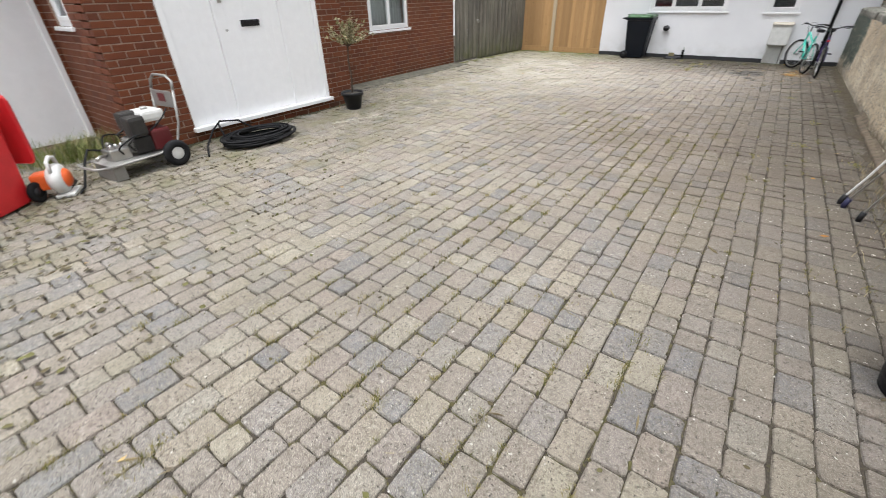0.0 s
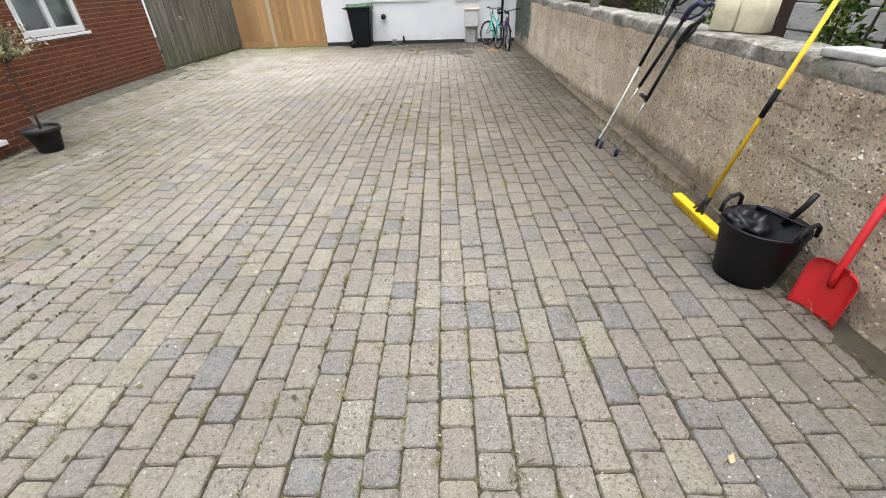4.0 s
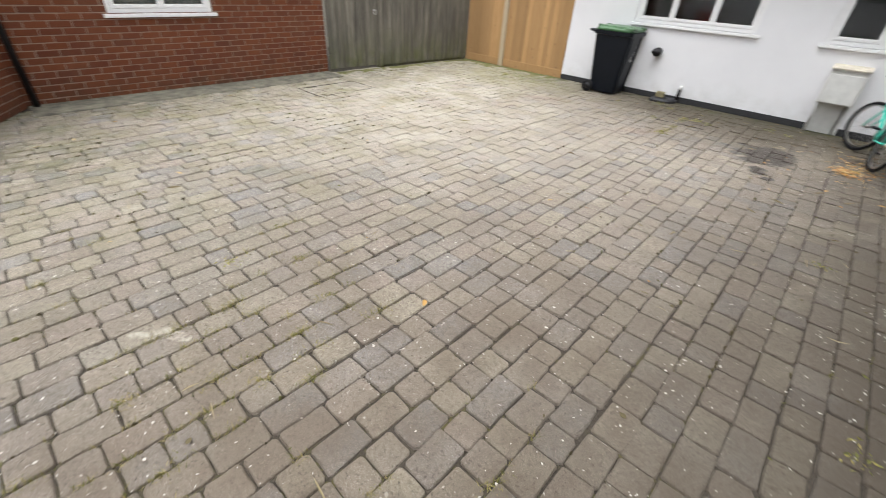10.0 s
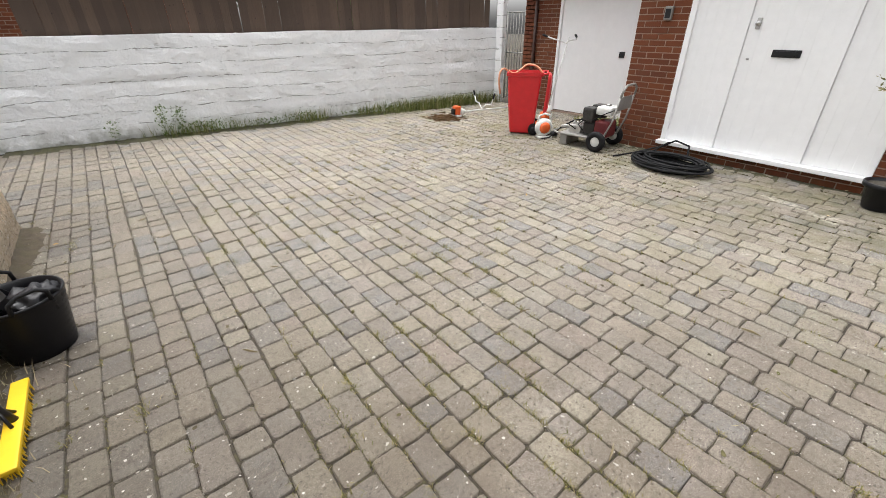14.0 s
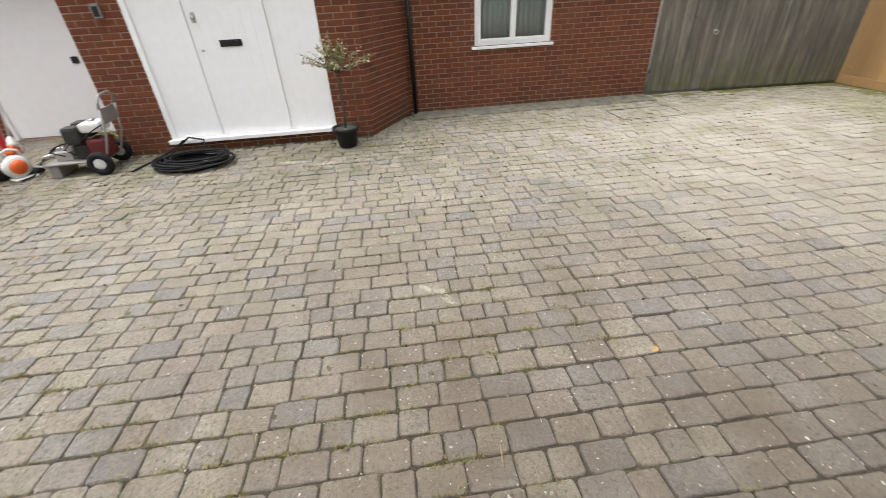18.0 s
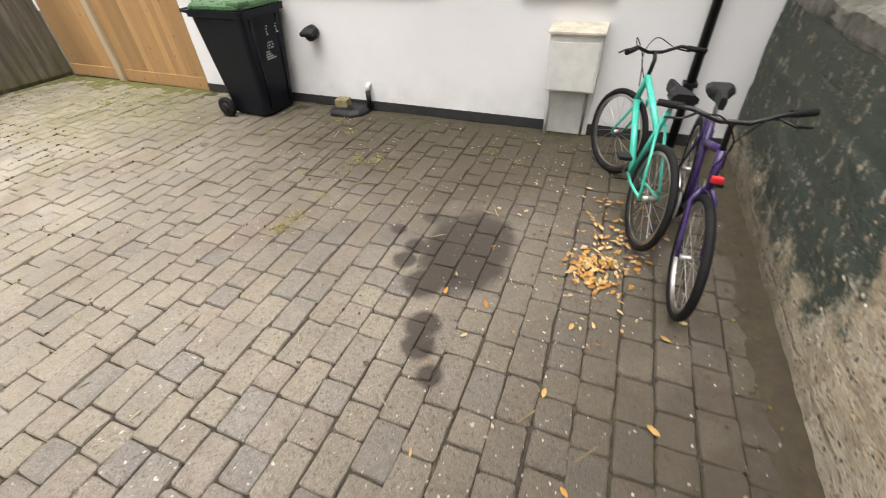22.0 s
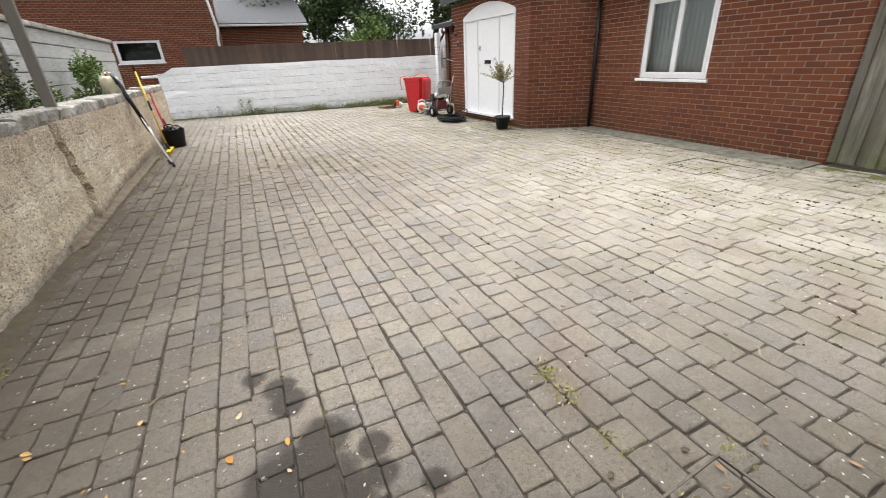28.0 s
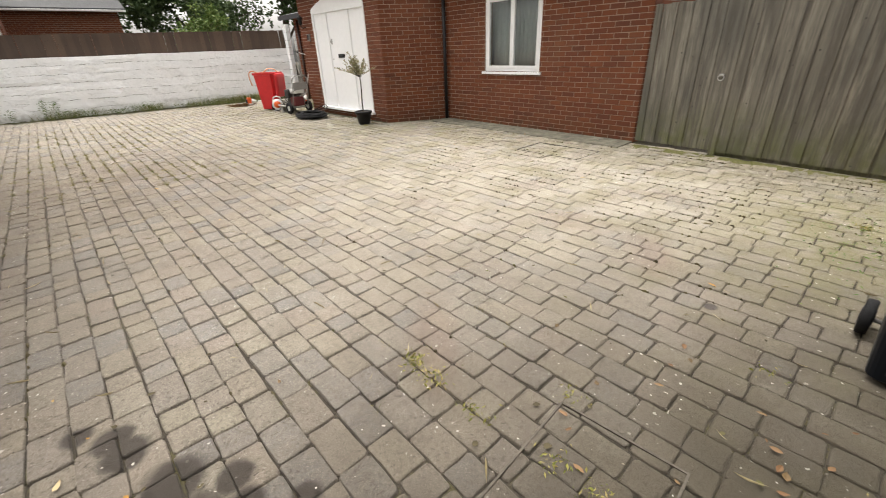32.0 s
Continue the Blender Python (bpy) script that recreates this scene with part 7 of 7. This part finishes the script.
for i in range(800):
    x, y = rg.gauss(-1.05, 1.0), rg.uniform(-1.6, 6.2)
    x = -7.3 + round((x + 7.3) / 0.1525) * 0.1525 - 0.004
    if noise.noise(Vector((x * 0.9, y * 0.9, 7))) > -0.12:
        big = rg.choice((12, 18, 26, 40, 60))
        tufts += [Vector((x + rg.gauss(0, .007 + big * 0.0003), y + rg.gauss(0, .010 + big * 0.0005), -0.006)) for _ in range(big)]
for i in range(1100):
    x, y = rg.gauss(-0.75, 0.9), rg.uniform(-1.0, 5.0)
    x = -7.3 + round((x + 7.3) / 0.1525) * 0.1525 - 0.004
    if noise.noise(Vector((x * 1.1, y * 1.1, 7))) > -0.05:
        c = Vector((x, y, -0.006))
        tufts += [c + Vector((rg.gauss(0, .006), rg.gauss(0, .02), 0)) for _ in range(6)]
for i in range(700):
    x, y = rg.uniform(-6.0, 1.0), rg.uniform(-3.5, 13.0)
    x = -7.3 + round((x + 7.3) / 0.1525) * 0.1525 - 0.004
    if noise.noise(Vector((x * 0.6, y * 0.6, 9))) > 0.18:
        c = Vector((x, y, -0.006))
        tufts += [c + Vector((rg.gauss(0, .006), rg.gauss(0, .02), 0)) for _ in range(6)]
v, f = blades(tufts, 0.021, rg, 1.6)
tagged(raw("joint_moss", v, f, TUFT), "tufts of moss and grass in the paving joints", "moss", kind="stuff")
# clumps of weed standing in joints
clump = []
for cx, cy, n in ((-1.37, 11.0, 110), (-1.37, 11.17, 70), (-1.35, 11.46, 45), (-1.40, 11.84, 40), (-1.39, 12.02, 60), (-1.24, 12.08, 80), (-2.01, 12.72, 45), (-1.75, 12.51, 35), (-1.05, 12.0, 30), (0.68, 11.35, 40), (-0.35, 12.5, 30), (-0.1, 12.4, 25), (-2.55, 12.3, 25), (0.75, 5.6, 40), (0.9, 6.9, 40), (0.62, 8.6, 30), (-2.2, 5.6, 40), (1.2, 5.1, 40), (-1.75, 11.7, 30), (1.3, 9.6, 40), (-5.3, 4.5, 60), (-5.6, 4.3, 60), (-7.0, 0.6, 120), (-7.0, 0.0, 120), (-6.9, -0.5, 120), (-5.0, 12.4, 70), (-4.6, 12.75, 60)):
    for i in range(n):
        clump.append((Vector((cx + rg.gauss(0, .032), cy + rg.gauss(0, .036), rg.random() * 0.035)), Vector((rg.gauss(0, .5), rg.gauss(0, .5), 0.25))))
scatter("paving_weeds", "small weeds rooted in the paving joints", "weeds", clump, 0.022, YELLOWWEED, 73, 2.6)
dry = []
for i in range(520):
    p = Vector((1.40 - abs(rg.gauss(0, .12)), rg.uniform(1.0, 5.2), rg.random() ** 2 * 0.12))
    dry.append(p)
v, f = blades([Vector((p.x, p.y, 0)) for p in dry], 0.06, rg, 1.6)
tagged(raw("dry_grass", v, f, STRAW), "dry straw-coloured grass along the concrete wall", "grass", kind="stuff")


RUSTSTRAW = make_leaf("rusty_dead_stalk", [(0, (0.16, 0.085, 0.04)), (0.6, (0.26, 0.16, 0.08)), (1, (0.10, 0.07, 0.03))])


def litter(label, name, n, size, material, seed, sampler, long=2.2):
    rnd = random.Random(seed)
    vs, fs = [], []
    for i in range(n):
        x, y = sampler(rnd)
        a = rnd.uniform(0, 6.28)
        k = size * rnd.uniform(0.5, 1.4)
        d = Vector((math.cos(a), math.sin(a), rnd.uniform(-0.05, 0.25))) * k
        s = Vector((-math.sin(a), math.cos(a), rnd.uniform(-0.2, 0.2))) * k / long / 2
        c = Vector((x, y, 0.011 + rnd.random() * 0.008))
        m = len(vs)
        curl = rnd.uniform(-0.1, 0.35) * k
        cup = rnd.uniform(0.0, 0.25) * k
        prof = [(q, w * rnd.uniform(0.7, 1.25)) for q, w in ((-0.5, 0.0), (-0.28, 0.75), (0.0, 1.0), (0.26, 0.62), (0.5, 0.0))]
        for q, w in prof:
            lift = Vector((0, 0, curl * (q * q * 4) * 0.5))
            e = Vector((0, 0, cup * w * 0.5))
            vs += [c + d * q + s * w + lift + e, c + d * q + lift, c + d * q - s * w + lift + e]
        for r in range(4):
            b = m + 3 * r
            fs += [(b, b + 1, b + 4, b + 3), (b + 1, b + 2, b + 5, b + 4)]
    return tagged(raw(name, [tuple(q) for q in vs], fs, material), label, "litter", kind="stuff")


litter("fallen orange and yellow leaves round the bicycles", "fallen_leaves", 300, 0.042, DRYLEAF, 81, lambda r: ((r.gauss(0.58, 0.07), r.gauss(11.28, 0.10)) if r.random() < 0.45 else (r.gauss(0.70, 0.10), r.gauss(11.5, 0.35))) if r.random() < 0.85 else (r.uniform(-0.2, 1.25), r.uniform(10.3, 12.9)))
litter("scattered dry leaves on the block paving", "fallen_leaves", 45, 0.045, DRYLEAF, 82, lambda r: (r.uniform(-6.5, 1.3), r.uniform(-2, 13)))
litter("scattered pale grit and petals on the paving", "pale_grit", 900, 0.011, CRUMB, 83, lambda r: (1.3 - abs(r.gauss(0, 2.2)), r.uniform(-1, 13)), 1.3)
litter("dark soil clods strewn over the paving", "soil_clods", 900, 0.042, CLOD, 84, lambda r: (r.gauss(-4.2, 0.95), r.gauss(-0.6, 1.3)), 1.4)
litter("dark leaf mould crumbs on the paving", "leaf_crumbs", 480, 0.028, CLOD, 85, lambda r: (r.uniform(-6.8, 1.3), r.uniform(-3, 13)), 1.5)
litter("dry grass stalks strewn on the paving", "dry_stalks", 260, 0.09, STRAW, 86, lambda r: (r.gauss(-2.0, 2.3), r.uniform(-1, 12.8)), 14)
litter("heap of dry twigs beside the strimmer", "twig_heap", 700, 0.12, RUSTSTRAW, 87, lambda r: (r.gauss(-5.0, 0.16), r.gauss(-2.35, 0.16)), 12)
litter("yellow-green clippings by the golden fence", "clippings", 420, 0.03, WEEDLEAF, 88, lambda r: (r.gauss(-4.7, 0.5), r.gauss(12.55, 0.25)), 3)
litter("brown crumbs along the foot of the concrete wall", "wall_crumbs", 420, 0.025, CLOD, 89, lambda r: (1.42 - abs(r.gauss(0, 0.16)), r.uniform(0, 13)), 1.4)


litter("shrivelled leaves and petals strewn before the cottage", "leaf_scraps", 90, 0.036, RUSTSTRAW, 92, lambda r: (r.uniform(-2.6, 1.2), 13.0 - abs(r.gauss(0, 0.8))), 2.0)
litter("crumbs of soil and petals near the concrete wall", "leaf_scraps", 220, 0.014, CRUMB, 93, lambda r: (1.35 - abs(r.gauss(0, 0.5)), r.uniform(2.0, 12.5)), 1.8)


litter("small pale petals and husks strewn over the paving", "petal_scraps", 2800, 0.0105, CRUMB, 94, lambda r: (r.gauss(-0.9, 1.5), r.uniform(-1.5, 6.5)) if r.random() < 0.7 else (r.uniform(-6, 1.3), r.uniform(-2, 13)), 2.4)


def clods():
    """Low lumps of moss and soil sitting in the joints near the house."""
    rnd = random.Random(91)
    vs, fs = [], []
    for i in range(11000):
        x, y = rnd.uniform(-6.6, 1.2), rnd.uniform(-3.4, 12.9)
        near = max(0.0, min(1.0, (-2.2 - x) / 2.5))
        if rnd.random() > (0.10 + 0.9 * near) * max(0.0, 3.2 * noise.fractal(Vector((x * 1.1, y * 1.1, 3)), 1.0, 2.0, 3)):
            continue
        x = -7.3 + round((x + 7.3) / 0.1525) * 0.1525 - 0.004 + rnd.gauss(0, 0.004)
        r = rnd.uniform(0.004, 0.011) * rnd.choice((1, 1, 1.6))
        n = len(vs)
        k = 7
        ring = [(x + r * rnd.uniform(0.5, 1.1) * math.cos(6.283 * j / k), y + 1.6 * r * rnd.uniform(0.5, 1.2) * math.sin(6.283 * j / k), -0.012) for j in range(k)]
        mid = [(x + (a - x) * 0.6, y + (b - y) * 0.6, 0.001 + rnd.random() * 0.007) for a, b, _ in ring]
        vs += ring + mid + [(x, y, 0.006 + rnd.random() * 0.006)]
        for j in range(k):
            fs += [(n + j, n + (j + 1) % k, n + k + (j + 1) % k, n + k + j), (n + k + j, n + k + (j + 1) % k, n + 2 * k)]
    tagged(raw("moss_clods", vs, fs, CLOD), "lumps of moss and soil in the paving joints", "moss", kind="stuff")


clods()


def drift(name, label, category, origin, along, out, length, width, height, material, seed, base=-0.009):
    """A thin uneven film of silt or moss against a wall; the block tops break through it."""
    o, a, b = Vector(origin), Vector(along).normalized(), Vector(out).normalized()
    nu, nv = int(length / 0.03), max(4, int(width / 0.03))
    vs, fs = [], []
    for i in range(nu + 1):
        for j in range(nv + 1):
            u, v = length * i / nu, width * j / nv
            p = o + a * u + b * v
            reach = 0.62 + 0.38 * noise.noise(Vector((u * 1.3, seed, 0))) + 0.12 * noise.noise(Vector((u * 6, seed, 3)))
            f = max(0.0, 1.0 - v / width / max(0.15, reach))
            z = base - 0.012 * (f <= 0) + height * f ** 1.4 * (1 + 0.4 * noise.noise(p * 6)) + 0.012 * f ** 0.3 * (0.45 + 0.9 * noise.noise(p * 11)) + 0.003 * noise.noise(p * 45)
            vs.append((p.x, p.y, z))
    for i in range(nu):
        for j in range(nv):
            n = i * (nv + 1) + j
            fs.append((n, n + 1, n + nv + 2, n + nv + 1))
    ob = raw(name, vs, fs, material)
    ob.data.shade_smooth()
    return tagged(ob, label, category, kind="stuff")


def make_silt(name, a, b, green):
    k = Mat(name)
    col = k.mix(k.noise(14, 6, 0.75), a, b)
    col = k.mix(k.math("MULTIPLY", k.noise(5, 5, 0.7, lo=0.45, hi=0.6), green), col, (0.11, 0.11, 0.03))
    k.bump(k.noise(70, 5, 0.8), 0.8, 0.012)
    return k.done(col, 1.0)


SILT = make_silt("dark_damp_silt", (0.105, 0.082, 0.055), (0.06, 0.047, 0.032), 0.2)
MOSSFILM = make_silt("dark_moss_film", (0.072, 0.066, 0.036), (0.036, 0.034, 0.02), 0.35)
YMOSS = make_silt("yellow_green_moss", (0.17, 0.165, 0.05), (0.085, 0.085, 0.025), 0.7)
drift("silt_bank", "drift of dark silt along the foot of the wall", "soil", (1.455, -0.85, 0), (0, 1, 0), (-1, 0, 0), 13.9, 0.30, 0.034, SILT, 5)
drift("moss_film", "dark damp moss along the foot of the white cottage", "moss", (-4.1, 13.12, 0), (1, 0, 0), (0, -1, 0), 5.5, 0.45, 0.003, MOSSFILM, 6)
drift("moss_film", "yellow-green moss along the foot of the golden fence", "moss", (-6.75, 13.12, 0), (1, 0, 0), (0, -1, 0), 2.65, 0.6, 0.012, YMOSS, 7)
drift("moss_film", "green moss along the foot of the weathered gate", "moss", (-6.9, 9.6, 0), (0.06, 1, 0), (1, 0, 0), 3.5, 0.35, 0.010, YMOSS, 8)
drift("moss_film", "mossy soil along the foot of the brick porch", "moss", (-5.84, 1.0, 0), (0, 1, 0), (1, 0, 0), 3.6, 0.3, 0.008, MOSSFILM, 9)
drift("soil_verge", "soil verge along the foot of the white wall", "soil", (-7.2, -3.3, 0), ww_dir, ww_out, 9.2, 0.42, 0.035, MOSSFILM, 10)

# ---- block paving ----
def paving():
    """Tumbled blocks in courses that run along y; worn corners, uneven seat."""
    rnd = random.Random(21)
    pitch = 0.1525
    lengths = (0.152, 0.152, 0.152, 0.222, 0.222, 0.222, 0.27)
    pav = tagged(new("pavement"), "tumbled buff and grey concrete block paving with mossy joints", "paving", kind="structure")
    vs, fs, singles, shared = [], [], 0, {}

    def block(w, l, jit, worn=1.0):
        """Eight-sided top with a rounded shoulder."""
        out = []
        k = jit.uniform(0.009, 0.017) * (0.5 + 0.5 * worn)
        ring = [(k, 0), (w / 2, 0), (w - k, 0), (w, k), (w, l / 2), (w, l - k), (w - k, l), (w / 2, l), (k, l), (0, l - k), (0, l / 2), (0, k)]
        ring = [(a + jit.uniform(-.0036, .0036), b + jit.uniform(-.0036, .0036)) for a, b in ring]
        cx, cy = w / 2, l / 2
        for s, z in ((0.0, -0.04), (0.0, -0.012), (0.0035, -0.0032), (0.011, 0.0)):
            for a, b in ring:
                da, db = cx - a, cy - b
                n = math.hypot(da, db)
                s2 = s * worn * jit.uniform(0.7, 1.4)
                out.append((a + da / n * s2, b + db / n * s2, z + (jit.uniform(-.0016, .0016) if s else 0)))
        out.append((cx, cy, 0.0012))
        f = [(36 + i, 36 + (i + 1) % 12, 48) for i in range(12)]
        for r in (0, 12, 24):
            f += [(r + i, r + (i + 1) % 12, r + 12 + (i + 1) % 12, r + 12 + i) for i in range(12)]
        return out, f

    x = YARD_X0
    while x < YARD_X1 - 0.02:
        y = YARD_Y0 - rnd.uniform(0, 0.2)
        drift = rnd.uniform(0, 6.28)
        while y < YARD_Y1 - 0.02:
            l = rnd.choice(lengths)
            tight = max(0.0, min(1.0, (y - 5.0) / 3.5))
            g = max(0.003, rnd.gauss(0.0066 - 0.0014 * tight, 0.0014))
            w = round(pitch - g, 3)
            ll = min(l, YARD_Y1 - y) - g
            if ll < 0.03:
                break
            x0 = x + 0.006 * math.sin(y * 0.9 + drift * 0.2) + rnd.gauss(0, 0.0013)
            z = 0.003 * noise.noise(Vector((x0 * 0.7, y * 0.7, 0))) + rnd.uniform(-0.0035, 0.0035)
            ta, tb = rnd.gauss(0, 0.013), rnd.gauss(0, 0.013)
            rot = rnd.gauss(0, 0.013)
            blocked = (x0 < -7.0 and y > 4.4) or (x0 < -5.9 - (y - 4.3) * 1.8 and 4.2 < y < 5.0) or (x0 > 1.44 and y > -0.95) or (x0 < -5.95 and 0.95 < y < 4.3) or (y < WW0.y + (x0 - WW0.x) * (WW1.y - WW0.y) / (WW1.x - WW0.x))
            if not blocked:
                one = -1.3 < x0 < 0.3 and ((0.4 < y < 3.1 and rnd.random() < 0.9) )
                if one and singles < 300:
                    key = (w, round(ll, 3), rnd.randrange(2))
                    if key not in shared:
                        v, f = block(w, ll, rnd)
                        me = bpy.data.meshes.new("paving_block")
                        me.from_pydata(v, [], f)
                        me.materials.append(BLOCK)
                        shared[key] = me
                    ob = new("paving_block", shared[key])
                    ob.parent = pav
                    ob.location, ob.rotation_euler = (x0, y, z), (ta, tb, rot)
                    singles += 1
                else:
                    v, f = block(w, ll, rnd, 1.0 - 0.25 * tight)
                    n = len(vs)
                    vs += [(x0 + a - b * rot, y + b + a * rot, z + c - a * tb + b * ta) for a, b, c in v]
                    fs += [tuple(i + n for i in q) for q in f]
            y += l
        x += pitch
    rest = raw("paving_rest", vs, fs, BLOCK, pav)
    rest["kind"] = "stuff"


paving()
